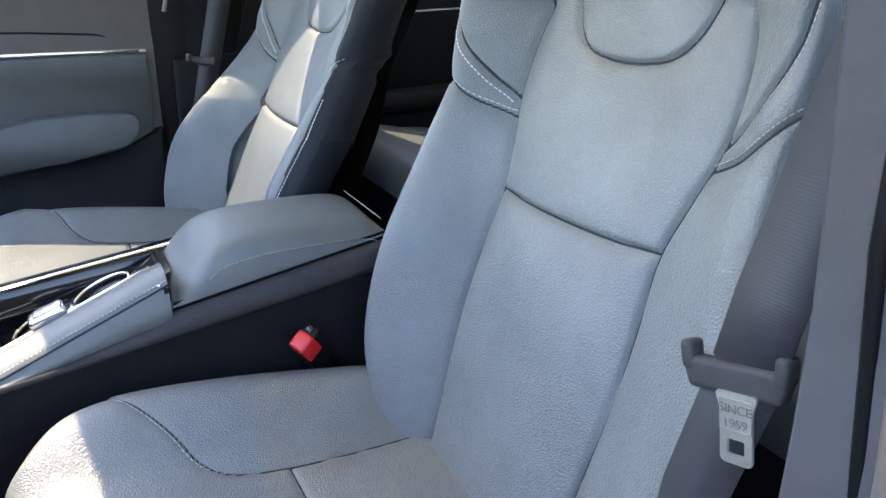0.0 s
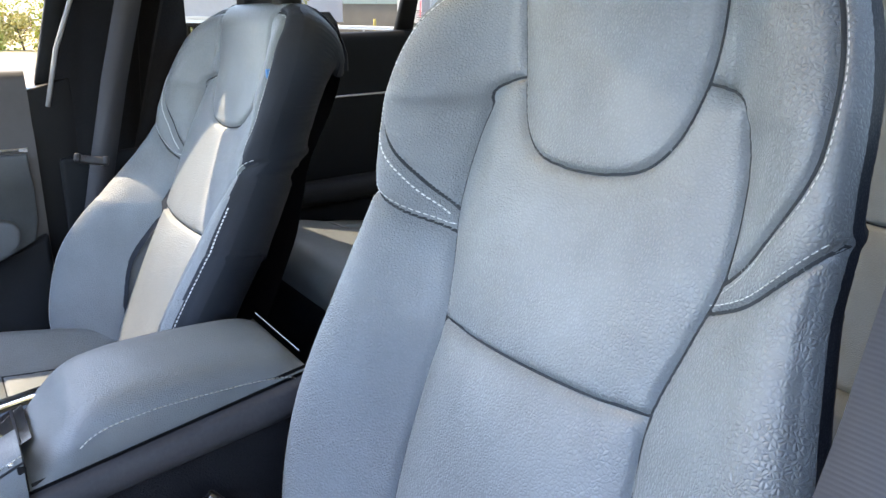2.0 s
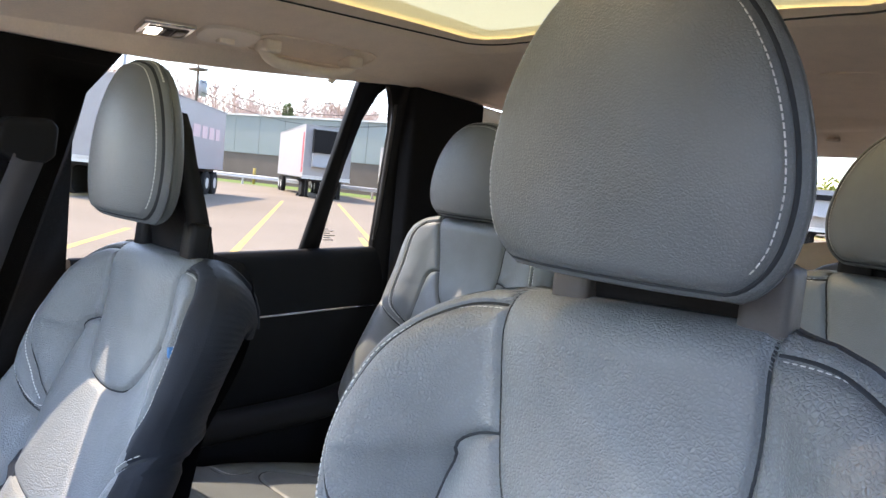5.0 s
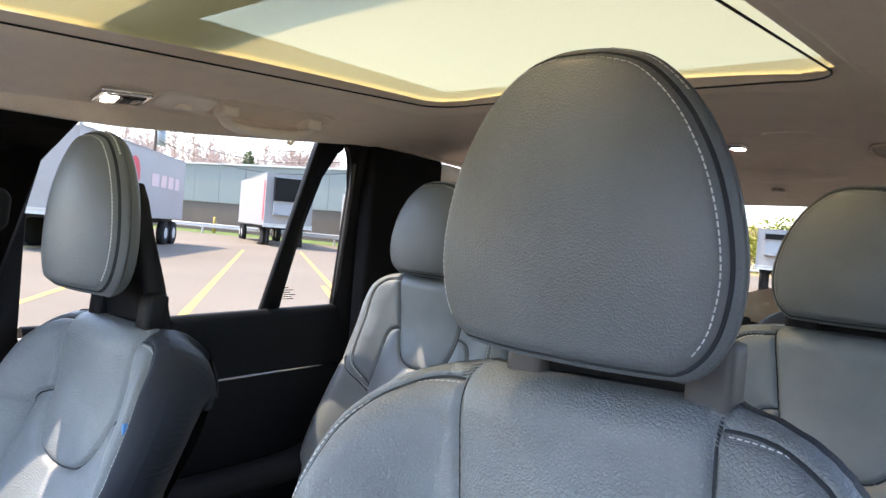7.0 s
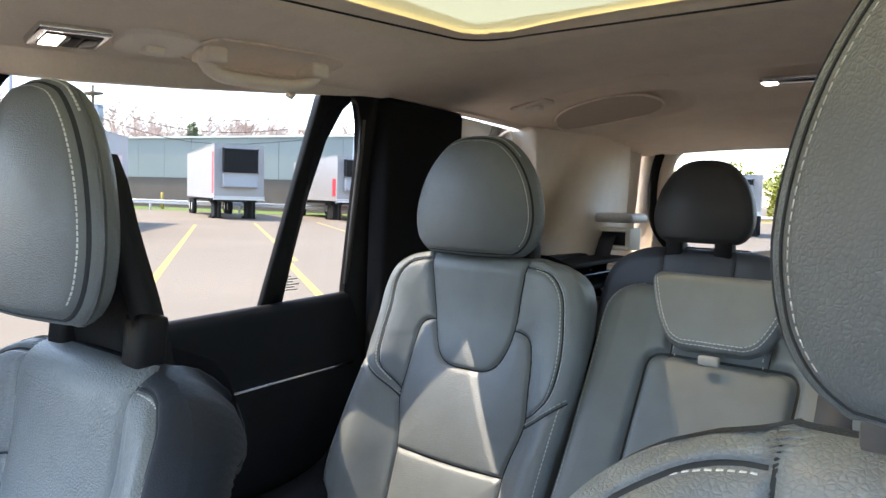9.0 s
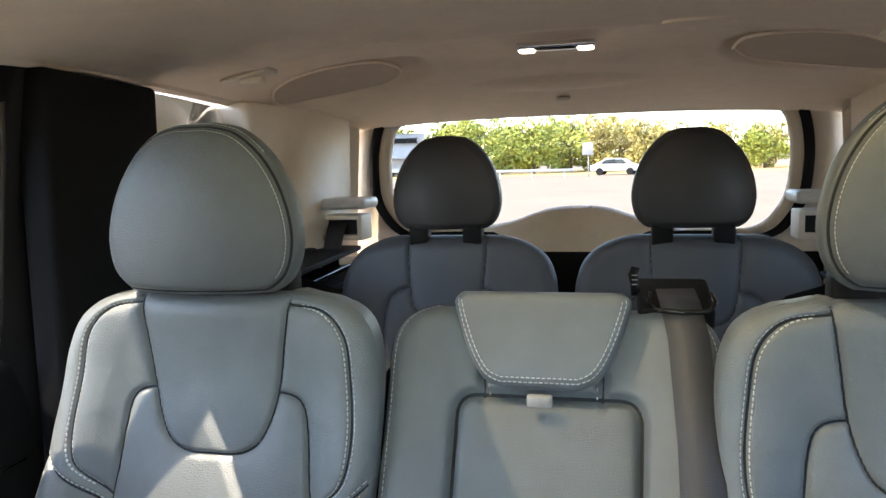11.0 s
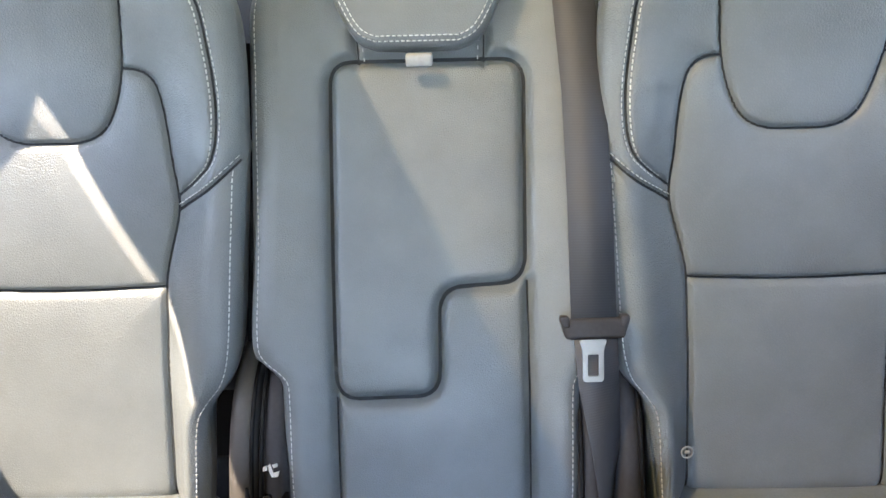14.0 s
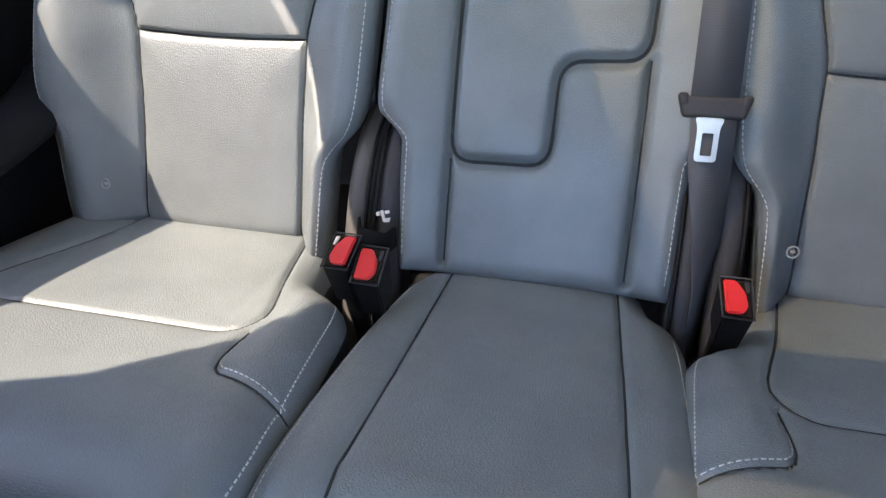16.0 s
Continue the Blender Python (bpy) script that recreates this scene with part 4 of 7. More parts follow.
def front_seat(side, words):
    cx = CX * side
    seat = thing("front_seat", (cx, 0.2, 0.42), words, "seat", "front seats")
    seat_back_front(seat, cx, side)
    slim = lambda v: cw(v) - 0.05
    cushion(seat, cx, 0.45, -0.07, 0.645 if side > 0 else 0.698, 0.13, cw if side > 0 else slim, cw, front_cushion_swell if side > 0 else lambda u, v: front_cushion_swell(np.where(u < 0, u * 1.22, u), v), [cross_c] + both(edge_c, front_c),
            [("seat_insert", np.vstack([edge_c, mirror(edge_c)[::-1]])), ("side_bolster", np.vstack([edge_c, front_c, [(0.5, -0.03), (0.5, -0.5)]])), ("side_bolster", mirror(np.vstack([edge_c, front_c, [(0.5, -0.03), (0.5, -0.5)]]))), ("thigh_support", None)],
            both(front_c[6:] + (0.003, 0.006)), nu=120, nv=130, thick=0.16)
    headrest(seat, cx - 0.004, 0.564, 1.370, 0.248, 0.224, 0.056, HIDE_HEAD, lean=-0.03)
    for sx in (-1, 1):
        # driver's posts get lighter plastic in place of the light on them
        part("headrest_post", box((cx + sx * 0.08 - 0.018, 0.645, 1.338), (cx + sx * 0.08 + 0.018, 0.675, 1.395), 0.007), TAUPE if side > 0 else BLACK, seat)
    bk = bmesh.new()
    prof_b = curve_through([(0.66, 1.20), (0.672, 1.32), (0.658, 1.40), (0.632, 1.48), (0.615, 1.545)], 16)
    rows = []
    for k, (y, z) in enumerate(prof_b):
        hw = np.interp(z, [1.2, 1.33, 1.42, 1.52, 1.565], [0.115, 0.092, 0.078, 0.068, 0.045])
        rows.append([bk.verts.new((cx + hw * a, y + 0.03 * (a * a) * -0.6, z)) for a in np.linspace(-1, 1, 15)] + [bk.verts.new((cx + hw * a, y + 0.035 - 0.018 * a * a, z)) for a in np.linspace(1, -1, 15)])
    for a, b in zip(rows, rows[1:]):
        for i in range(30):
            bk.faces.new((a[i], a[(i + 1) % 30], b[(i + 1) % 30], b[i])).smooth = True
    bk.faces.new(rows[-1])
    part("headrest_bracket", bk, BLACK, seat)
    part("seat_base", box((cx - 0.22, -0.02, 0.42), (cx + 0.22, 0.48, 0.60), 0.02), BLACK, seat)
    return seat


front_seat(1, "slate grey pebbled leather front seat with pale stitching")
passenger = front_seat(-1, "slate grey leather front seat, sunlit across its face")
passenger.matrix_basis = Matrix.Translation((0, -0.072, -0.046)) @ passenger.matrix_basis
recline = Matrix.Translation((0, 0.53, 0.98)) @ Matrix.Rotation(radians(-4.5), 4, 'X') @ Matrix.Translation((0, -0.53, -0.98))
for ob in passenger.children:
    zs = [v.co.z for v in ob.data.vertices]
    if not any(ob.name.startswith(k) for k in ("seat_insert", "side_bolster", "thigh_support", "skirt", "seat_base")) and max(zs) > 0.85:
        ob.matrix_basis = (Matrix.Translation((0.004, 0, 0.016)) if min(zs) > 1.35 else Matrix.Identity(4)) @ recline
part("tag", box((-0.172, 0.524, 1.186), (-0.167, 0.532, 1.199), 0.001), plain("blue_tag", (0.05, 0.18, 0.4), 0.7), passenger, "small blue and white sewn tag")


# ---- second row ----
def second_row_seat(side):
    cx = 0.41 * side
    st = thing("rear_seat", (cx, 1.0, 0.42), "slate grey leather second-row seat" + (" half in sun" if side < 0 else " in shade"), "seat", "second-row seats")
    prof = tab([(0.72, 1.132), (0.77, 1.145), (0.88, 1.185), (1.0, 1.227), (1.12, 1.265), (1.225, 1.294), (1.30, 1.298), (1.37, 1.298)])
    inner = tab([(0.70, 0.145), (0.77, 0.160), (0.87, 0.168), (0.895, 0.178), (0.92, 0.198), (0.96, 0.208), (1.05, 0.213), (1.14, 0.217), (1.25, 0.217), (1.29, 0.213), (1.32, 0.201), (1.338, 0.183), (1.35, 0.155), (1.357, 0.115)])
    outer = tab([(0.70, 0.165), (0.77, 0.20), (0.87, 0.215), (0.895, 0.222), (0.92, 0.235), (0.96, 0.243), (1.05, 0.240), (1.14, 0.232), (1.25, 0.224), (1.29, 0.216), (1.32, 0.203), (1.338, 0.183), (1.35, 0.155), (1.357, 0.115)])
    left, right = (inner, outer) if side > 0 else (outer, inner)
    S = tab([(0.70, 0.11), (0.77, 0.112), (0.90, 0.112), (0.95, 0.114), (1.0, 0.116), (1.03, 0.122), (1.085, 0.137), (1.13, 0.133), (1.19, 0.127), (1.22, 0.118), (1.36, 0.11)])
    B = tab([(0.70, 0.03), (0.8, 0.045), (0.95, 0.05), (1.08, 0.036), (1.2, 0.022), (1.3, 0.008), (1.36, 0.0)])

    def frame_of(u, v, h):
        return np.stack(np.broadcast_arrays(cx + u, prof(v) - h, v), -1)

    def swell(u, v):
        w = np.where(u < 0, left(v), right(v))
        q = np.clip((np.abs(u) - S(v)) / (w - S(v) + 1e-6), 0, 1)
        k = np.clip(q / 0.7, 0, 1)
        return B(v) * k * k * (3 - 2 * k)
    sl = [(S(v), v) for v in np.linspace(0.70, 1.19, 40)]
    pocket = sl + list(map(tuple, curve_through([(S(1.19), 1.19), (0.122, 1.213), (0.112, 1.226), (0.098, 1.231), (0.087, 1.232)], 12)[1:]))
    ushape = curve_through([(0.104, 1.37), (0.103, 1.345), (0.095, 1.29), (0.087, 1.235), (0.076, 1.195), (0.06, 1.168), (0.035, 1.156), (0.0, 1.155)], 40)
    ufull = np.vstack([ushape, mirror(ushape)[::-1]])
    cross = curve_through([(-0.116, 1.0), (-0.05, 0.997), (0.05, 0.997), (0.116, 1.0)], 12)
    shoulder = curve_through([(0.104, 1.343), (0.15, 1.335), (0.178, 1.305), (0.187, 1.25), (0.192, 1.19), (0.186, 1.145), (0.165, 1.12), (0.137, 1.097)], 30)
    band = curve_through([(0.25, 1.165), (0.212, 1.137), (0.17, 1.105), (0.136, 1.081)], 14)
    pad = Pad(frame_of, 0.752, 1.357, left, right, swell, [ufull, cross] + both(pocket, shoulder, band), roll=0.030, puff=0.007, low_roll=True)
    ins = np.array(pocket)
    low, high = ins[ins[:, 1] < 1.0], ins[ins[:, 1] >= 1.0]
    uin = ushape[ushape[:, 1] < 1.233]
    shp = np.vstack([shoulder, high[high[:, 1] > 1.097], [(0.088, 1.24)], ushape[(ushape[:, 1] > 1.235) & (ushape[:, 1] < 1.343)][::-1]])
    bandp = np.vstack([shoulder[shoulder[:, 1] < 1.15], [(0.136, 1.081)], band[::-1], [(0.26, 1.19)]])
    panels = [("head_panel", ufull), ("upper_insert", np.vstack([cross, high, uin, mirror(uin)[::-1], mirror(high)[::-1]])), ("lower_insert", np.vstack([low, cross[::-1], mirror(low)[::-1]])),
              ("shoulder", shp), ("shoulder", mirror(shp)), ("band", bandp), ("band", mirror(bandp)), ("bolster", [(-1, 0), (0, 0), (0, 2), (-1, 2)]), ("bolster", None)]
    pad.build(st, panels, HIDE_REAR, 160, 210, 0.10, HIDE_SOFT, BLACK)
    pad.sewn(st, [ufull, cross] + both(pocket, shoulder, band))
    vv = np.linspace(0.72, 1.13, 60)
    rim_l, rim_r = np.stack([-left(vv), vv], 1), np.stack([right(vv), vv], 1)
    pad.stitches(st, both(shoulder[1:-2] + (0.0045, 0.001), shoulder[2:-2] - (0.0040, 0.001), band + (0.0, 0.0065)) + [rim_l + (0.010, 0), rim_r - (0.010, 0)], gap=0.0062, long=0.0042, wide=0.0013, tall=0.0007)
    # cushion
    yb, yf = 1.16, 0.64
    ci, co = tab([(-1.17, 0.165), (-1.06, 0.175), (-1.03, 0.19), (-1.01, 0.215), (-0.97, 0.236), (-0.8, 0.248), (-0.72, 0.252), (-0.62, 0.238)]), tab([(-1.17, 0.215), (-1.0, 0.235), (-0.8, 0.24), (-0.62, 0.235)])
    cl, cr = (ci, co) if side > 0 else (co, ci)
    ed = curve_through([(0.118, -1.17), (0.140, -1.05), (0.165, -0.955), (0.162, -0.925), (0.145, -0.908), (0.12, -0.904)], 20)
    cr2 = [(-0.12, -0.904), (0.12, -0.904)]
    fr = curve_through([(0.165, -0.905), (0.160, -0.86), (0.166, -0.838), (0.185, -0.83), (0.25, -0.81)], 16)

    def csw(u, v):
        return 0.010 * np.clip((np.abs(u) - 0.13) / 0.06, 0, 1) * np.clip((0.0 - v - 0.72) / 0.2, 0, 1)
    insp = np.vstack([ed, mirror(ed)[::-1]])
    sb = np.vstack([ed[:-3], fr, [(0.5, -0.81), (0.5, -1.2)]])
    # the skirt's deep shade is put into its dark leather
    cushion(st, cx, yb, yf, 0.762, 0.19, cl, cr, csw, [cr2] + both(ed, fr), [("seat_insert", insp), ("side_bolster", sb), ("side_bolster", mirror(sb)), ("front_panel", None)],
            both(fr[3:] + (0.002, -0.006)) + [np.stack([s_ * (np.array([(cr if s_ > 0 else cl)(v) for v in np.linspace(-1.0, -0.70, 40)]) - 0.010), np.linspace(-1.0, -0.70, 40)], 1) for s_ in (-1, 1)], HIDE_REAR, thick=0.20, under=HIDE_SHADED)
    headrest(st, cx + (0.004 if side > 0 else -0.013), 1.275, 1.362 + (0.008 if side > 0 else -0.004), 0.244 if side > 0 else 0.266, 0.205 if side > 0 else 0.212, 0.07, HIDE_HEAD, lean=0.06)
    for k in (-1, 1):
        part("headrest_post", box((cx + k * 0.075 - 0.024, 1.325, 1.33), (cx + k * 0.075 + 0.024, 1.36, 1.385), 0.008), BLACK, st)
    part("headrest_bracket", box((cx - 0.09, 1.34, 1.25), (cx + 0.09, 1.37, 1.47), 0.012, taper=0.85), BLACK, st)
    part("seat_base", box((cx - 0.20, 0.72, 0.42), (cx + 0.20, 1.2, 0.62), 0.02), BLACK, st)
    return st


for side in (-1, 1):
    second_row_seat(side)


def centre_seat():
    st = thing("middle_seat", (0, 1.0, 0.42), "narrow slate grey leather centre seat with folded armrest panel", "seat", "second-row seats")
    prof = tab([(0.70, 1.072), (0.772, 1.10), (0.913, 1.155), (1.012, 1.21), (1.12, 1.281), (1.234, 1.357), (1.33, 1.406), (1.36, 1.42)])
    left = tab([(0.70, 0.13), (0.76, 0.148), (0.80, 0.156), (0.90, 0.157), (0.92, 0.160), (0.935, 0.178), (0.955, 0.190), (1.05, 0.190), (1.2, 0.197), (1.27, 0.199), (1.30, 0.190), (1.318, 0.17), (1.33, 0.135)])
    right = tab([(0.70, 0.14), (0.76, 0.162), (0.80, 0.167), (0.90, 0.168), (0.92, 0.172), (0.935, 0.190), (0.955, 0.205), (1.05, 0.21), (1.2, 0.213), (1.27, 0.213), (1.30, 0.205), (1.318, 0.185), (1.33, 0.15)])

    def frame_of(u, v, h):
        return np.stack(np.broadcast_arrays(u, prof(v) - h * 0.9, v + h * 0.42), -1)
    arm = rounded([(-0.098, 0.897), (0.016, 0.900), (0.0165, 1.004), (0.112, 1.009), (0.118, 1.225), (-0.107, 1.225)], 0.026, 7)
    arm = np.array(arm + arm[:1])
    swell = lambda u, v: 0.012 * np.clip((np.abs(u) - 0.11) / 0.05, 0, 1)
    seam_l = [(-0.098, v) for v in np.linspace(0.785, 0.90, 8)]
    seam_r = [(0.114, v) for v in np.linspace(0.785, 1.01, 10)]
    seam_t = [(-0.075, 1.25), (-0.073, 1.222)]
    seam_u = [(0.073, 1.25), (0.072, 1.222)]
    pad = Pad(frame_of, 0.768, 1.328, left, right, swell, [arm, seam_l, seam_r, seam_t, seam_u], roll=0.026, low_roll=True, puff=0.006, groove=0.012, sigma=0.0055, soft=0.014)
    low = np.array([(-0.098, 0.70), (0.114, 0.70), (0.114, 1.009), (0.0165, 1.004), (0.016, 0.90), (-0.098, 0.897)])
    pad.build(st, [("armrest_panel", arm), ("lower_insert", low), ("bolster", [(-1, 0), (0, 0), (0, 2), (-1, 2)]), ("bolster", None)], HIDE_SOFT, 150, 190, 0.08, HIDE_SOFT, BLACK)
    pad.sewn(st, [arm], 0.0018)
    pad.sewn(st, [seam_l, seam_r, seam_t, seam_u], 0.001)
    vv = np.linspace(0.79, 1.326, 80)
    pad.stitches(st, [np.stack([-left(vv) + 0.010, vv], 1), np.stack([right(vv) - 0.010, vv], 1), [(-0.068, 1.246), (-0.066, 1.224)], [(0.066, 1.246), (0.065, 1.224)]], gap=0.0062, long=0.0042, wide=0.0013, tall=0.0007)
    # folding head flap
    fw = tab([(1.240, 0.045), (1.246, 0.062), (1.256, 0.074), (1.275, 0.086), (1.30, 0.097), (1.33, 0.107), (1.343, 0.108), (1.352, 0.098)])
    ff = lambda u, v, h: np.stack(np.broadcast_arrays(u - 0.003, 1.335 + (v - 1.24) * 0.36 - h * 0.92, v + h * 0.35), -1)
    flap = Pad(ff, 1.240, 1.352, fw, fw, lambda u, v: 0.008 + 0 * u, [[(9, 9), (9.1, 9)]], roll=0.016, puff=0, groove=0, low_roll=True)
    part("head_flap", _closed_pad(flap, 70, 60, 0.05), HIDE_SOFT, st)
    vs = np.linspace(1.2405, 1.345, 60)
    o = np.vstack([np.stack([-fw(vs), vs], 1)[::-1], np.stack([fw(vs), vs], 1)])
    flap.stitches(st, [inset(o, -0.006), inset(o, -0.011)], gap=0.0062, long=0.0042, wide=0.0013, tall=0.0007)
    part("pull_tab", box((-0.016, 1.318, 1.222), (0.014, 1.330, 1.236), 0.003), plain("pale_webbing", (0.34, 0.34, 0.33), 0.8), st, "grey webbing pull tab")
    # cushion
    cl, cr = tab([(-1.13, 0.125), (-1.09, 0.142), (-1.0, 0.155), (-0.92, 0.162), (-0.8, 0.167), (-0.66, 0.165)]), tab([(-1.13, 0.145), (-1.09, 0.155), (-1.04, 0.183), (-0.9, 0.19), (-0.66, 0.19)])
    s1, s2 = [(-0.087, -1.13), (-0.092, -0.89), (-0.097, -0.757), (-0.09, -0.64)], [(0.109, -1.13), (0.119, -0.892), (0.123, -0.765), (0.12, -0.64)]
    # dark skirt leather again carries the shade below the cushion
    c = cushion(st, 0, 1.125, 0.66, 0.762, 0.19, cl, cr, lambda u, v: 0.0 * u, [s1, s2], [("seat_insert", np.array(s1 + s2[::-1])), ("side_bolster", [(-1, -2), (0, -2), (0, 0), (-1, 0)]), ("side_bolster", None)],
                [np.stack([-(cl(v_) - 0.016), v_], 1) for v_ in [np.linspace(-1.08, -0.68, 50)]] + [np.stack([(cr(v_) - 0.016), v_], 1) for v_ in [np.linspace(-1.03, -0.68, 50)]], HIDE_REAR, nu=110, thick=0.2, round_front=0.048, under=HIDE_SHADED)
    part("seat_base", box((-0.13, 0.75, 0.42), (0.15, 1.15, 0.62), 0.02), BLACK, st)
    # black fillers, added to stop a bright gap showing beside the seat
    for x in (-0.205, 0.215):
        part("side_plate", slab([(1.20, 0.80), (1.24, 0.95), (1.33, 1.20), (1.40, 1.24), (1.44, 1.20), (1.40, 0.80)], x - 0.008, x + 0.008, 0.003), BLACK, st)
    return st


centre_seat()


# ---- third row ----
def third_row_seat(cx, half):
    st = thing("third_row_seat", (cx, 1.9, 0.5), "slate grey leather third-row seat with a black headrest", "seat", "third-row seats")
    prof = tab([(0.75, 1.93), (1.0, 2.0), (1.25, 2.062), (1.33, 2.08), (1.36, 2.085)])
    W = tab([(0.75, half * 0.95), (1.0, half), (1.2, half), (1.27, half * 0.96), (1.31, half * 0.85), (1.335, half * 0.66), (1.345, half * 0.5)])
    frame_of = lambda u, v, h: np.stack(np.broadcast_arrays(cx + u, prof(v) - h, v), -1)
    U1 = curve_through([(0.092, 1.36), (0.09, 1.30), (0.085, 1.24), (0.074, 1.19), (0.05, 1.165), (0.0, 1.16)], 24)
    ufull = np.vstack([U1, mirror(U1)[::-1]])
    pk = curve_through([(0.084, 1.232), (0.11, 1.225), (0.135, 1.20), (0.145, 1.12), (0.145, 0.8)], 20)
    sw = lambda u, v: 0.03 * np.clip((np.abs(u) - 0.14) / 0.08, 0, 1) * np.clip((1.3 - v) / 0.2, 0, 1)
    pad = Pad(frame_of, 0.78, 1.345, W, W, sw, [ufull] + both(pk), roll=0.03, puff=0.006)
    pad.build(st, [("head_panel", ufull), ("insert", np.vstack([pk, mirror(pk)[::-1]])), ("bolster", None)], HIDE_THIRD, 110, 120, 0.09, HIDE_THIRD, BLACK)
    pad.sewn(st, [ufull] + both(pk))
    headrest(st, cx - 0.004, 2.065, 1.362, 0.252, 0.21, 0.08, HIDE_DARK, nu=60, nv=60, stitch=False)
    for k in (-1, 1):
        part("headrest_post", box((cx - 0.004 + k * 0.062 - 0.022, 2.08, 1.32), (cx - 0.004 + k * 0.062 + 0.022, 2.12, 1.39), 0.006), BLACK, st)
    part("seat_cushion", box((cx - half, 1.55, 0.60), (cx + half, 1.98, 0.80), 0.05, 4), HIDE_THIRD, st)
    part("seat_base", box((cx - half * 0.9, 1.6, 0.42), (cx + half * 0.9, 1.95, 0.62), 0.01), BLACK, st)
    return st


third_row_seat(-0.285, 0.25)
third_row_seat(0.250, 0.25)


# ---- centre console ----
con = thing("centre_console", (0, 0.1, 0.42), "grey leather-topped centre console with a gloss black tray", "console")
lid_prof = curve_through([(0.128, 0.808), (0.142, 0.814), (0.160, 0.830), (0.178, 0.847), (0.196, 0.867), (0.215, 0.880), (0.245, 0.887), (0.30, 0.891), (0.40, 0.889), (0.438, 0.880), (0.452, 0.862)], 36)
bm = bmesh.new()
rows = []
for y, z in lid_prof:
    r = []
    lo = 0.812 + (y - 0.149) * 0.17
    grow = min(1.0, max(0.0, (y - 0.12) / 0.09))
    for a in np.linspace(-1, 1, 27):
        drop = (0.024 * abs(a) ** 7 + 0.004 * a * a) * grow
        r.append(bm.verts.new((0.003 + 0.088 * a, y, max(lo + 0.002, z - drop))))
    r = [bm.verts.new((-0.087, y, lo))] + r + [bm.verts.new((0.093, y, lo))]
    rows.append(r)
for a, b in zip(rows, rows[1:]):
    for i in range(len(a) - 1):
        bm.faces.new((a[i], a[i + 1], b[i + 1], b[i])).smooth = True
bm.faces.new(rows[0][::-1]), bm.faces.new(rows[-1])
# lid leather darkened in colour to offset strong light from above
part("lid", bm, HIDE_HEAD, con, "padded slate leather lid")


def edge_stitch(points, parent, gap=0.0056, long=0.0038, r=0.0007):
    pts = np.asarray(points, float)
    d = np.r_[0, np.cumsum(np.linalg.norm(np.diff(pts, axis=0), axis=1))]
    verts, faces = [], []
    for s in np.arange(0, d[-1] - long, gap):
        a, b = (np.array([np.interp(t, d, pts[:, k]) for k in range(3)]) for t in (s, s + long))
        w = b - a
        n1 = np.cross(w, (0, 0, 1.0))
        n1 = n1 / (np.linalg.norm(n1) + 1e-9) * r
        n2 = np.cross(w, n1)
        n2 = n2 / (np.linalg.norm(n2) + 1e-9) * r
        k = len(verts)
        for p in (a, b):
            verts += [p + n1, p + n2, p - n1, p - n2]
        faces += [(k + i, k + (i + 1) % 4, k + 4 + (i + 1) % 4, k + 4 + i) for i in range(4)] + [(k, k + 1, k + 2, k + 3), (k + 4, k + 5, k + 6, k + 7)]
    return tagged(part("stitching", mesh_of("stitching", verts, faces), THREAD, parent), "pale dashed thread", "", "", "stuff")


edge_stitch([(0.0925, y, z - 0.0255) for y, z in lid_prof[9:-2]], con)
edge_stitch([(-0.06 + 0.0052 * k, 0.4475, 0.8835) for k in range(28)], con)
low_z = lambda y: 0.759 + 0.135 * y          # carpet meets the side panel
crease_z = lambda y: 0.766 + 0.24 * y       # side panel meets the leather
edge_z = lambda y: 0.786 + (0.42 if y > -0.08 else 0.30) * y + (0.0 if y > -0.08 else -0.0096)


def swept(section, ys):
    """A skin through cross-sections: section(y) gives points (x, z)."""
    bm = bmesh.new()
    rows = [[bm.verts.new((x, y, z)) for x, z in section(y)] for y in ys]
    for a, b in zip(rows, rows[1:]):
        for i in range(len(a) - 1):
            bm.faces.new((a[i], a[i + 1], b[i + 1], b[i])).smooth = True
    return bm


ys_front = np.linspace(-0.6, 0.146, 30)
leather_edge = lambda y: [(0.030, edge_z(y) - 0.022), (0.031, edge_z(y) + 0.002), (0.034, edge_z(y) + 0.006), (0.055, edge_z(y) + 0.010), (0.075, edge_z(y) + 0.009), (0.086, edge_z(y) + 0.004), (0.093, edge_z(y) - 0.004), (0.099, 0.5 * (edge_z(y) + crease_z(y)) - 0.004), (0.103, crease_z(y)), (0.096, crease_z(y) - 0.006)]
# same darkened leather, offsetting the bright light on this edge
part("padded_edge", swept(leather_edge, ys_front), HIDE_HEAD, con, "slate leather edge with pale stitching")
edge_stitch([(0.0885, y, edge_z(y) + 0.0035) for y in ys_front], con)
# dark strip along the leather's edge, in the seam-shade colour
part("piping", tube([(0.0925, y, edge_z(y) - 0.0022) for y in ys_front], 0.0013, 6), SEAM_SHADE, con)
ys_all = np.linspace(-0.6, 0.48, 60)
top_z = lambda y: crease_z(y) if y < 0.147 else 0.807 + 0.17 * (y - 0.149)
part("flank", swept(lambda y: [(0.092, top_z(y)), (0.102, top_z(y) - 0.001), (0.107, top_z(y) - 0.006), (0.111, low_z(y) + 0.010), (0.109, low_z(y)), (0.098, low_z(y) - 0.004)], ys_all), HOLDER, con, "violet-grey plastic side panel")
# black strip paints in the shade under the lid's edge
part("shadow_gap", swept(lambda y: [(0.090, 0.806 + (y - 0.149) * 0.17), (0.0915, 0.812 + (y - 0.149) * 0.17), (0.090, 0.818 + (y - 0.149) * 0.17)], np.linspace(0.15, 0.455, 10)), BLACK, con)
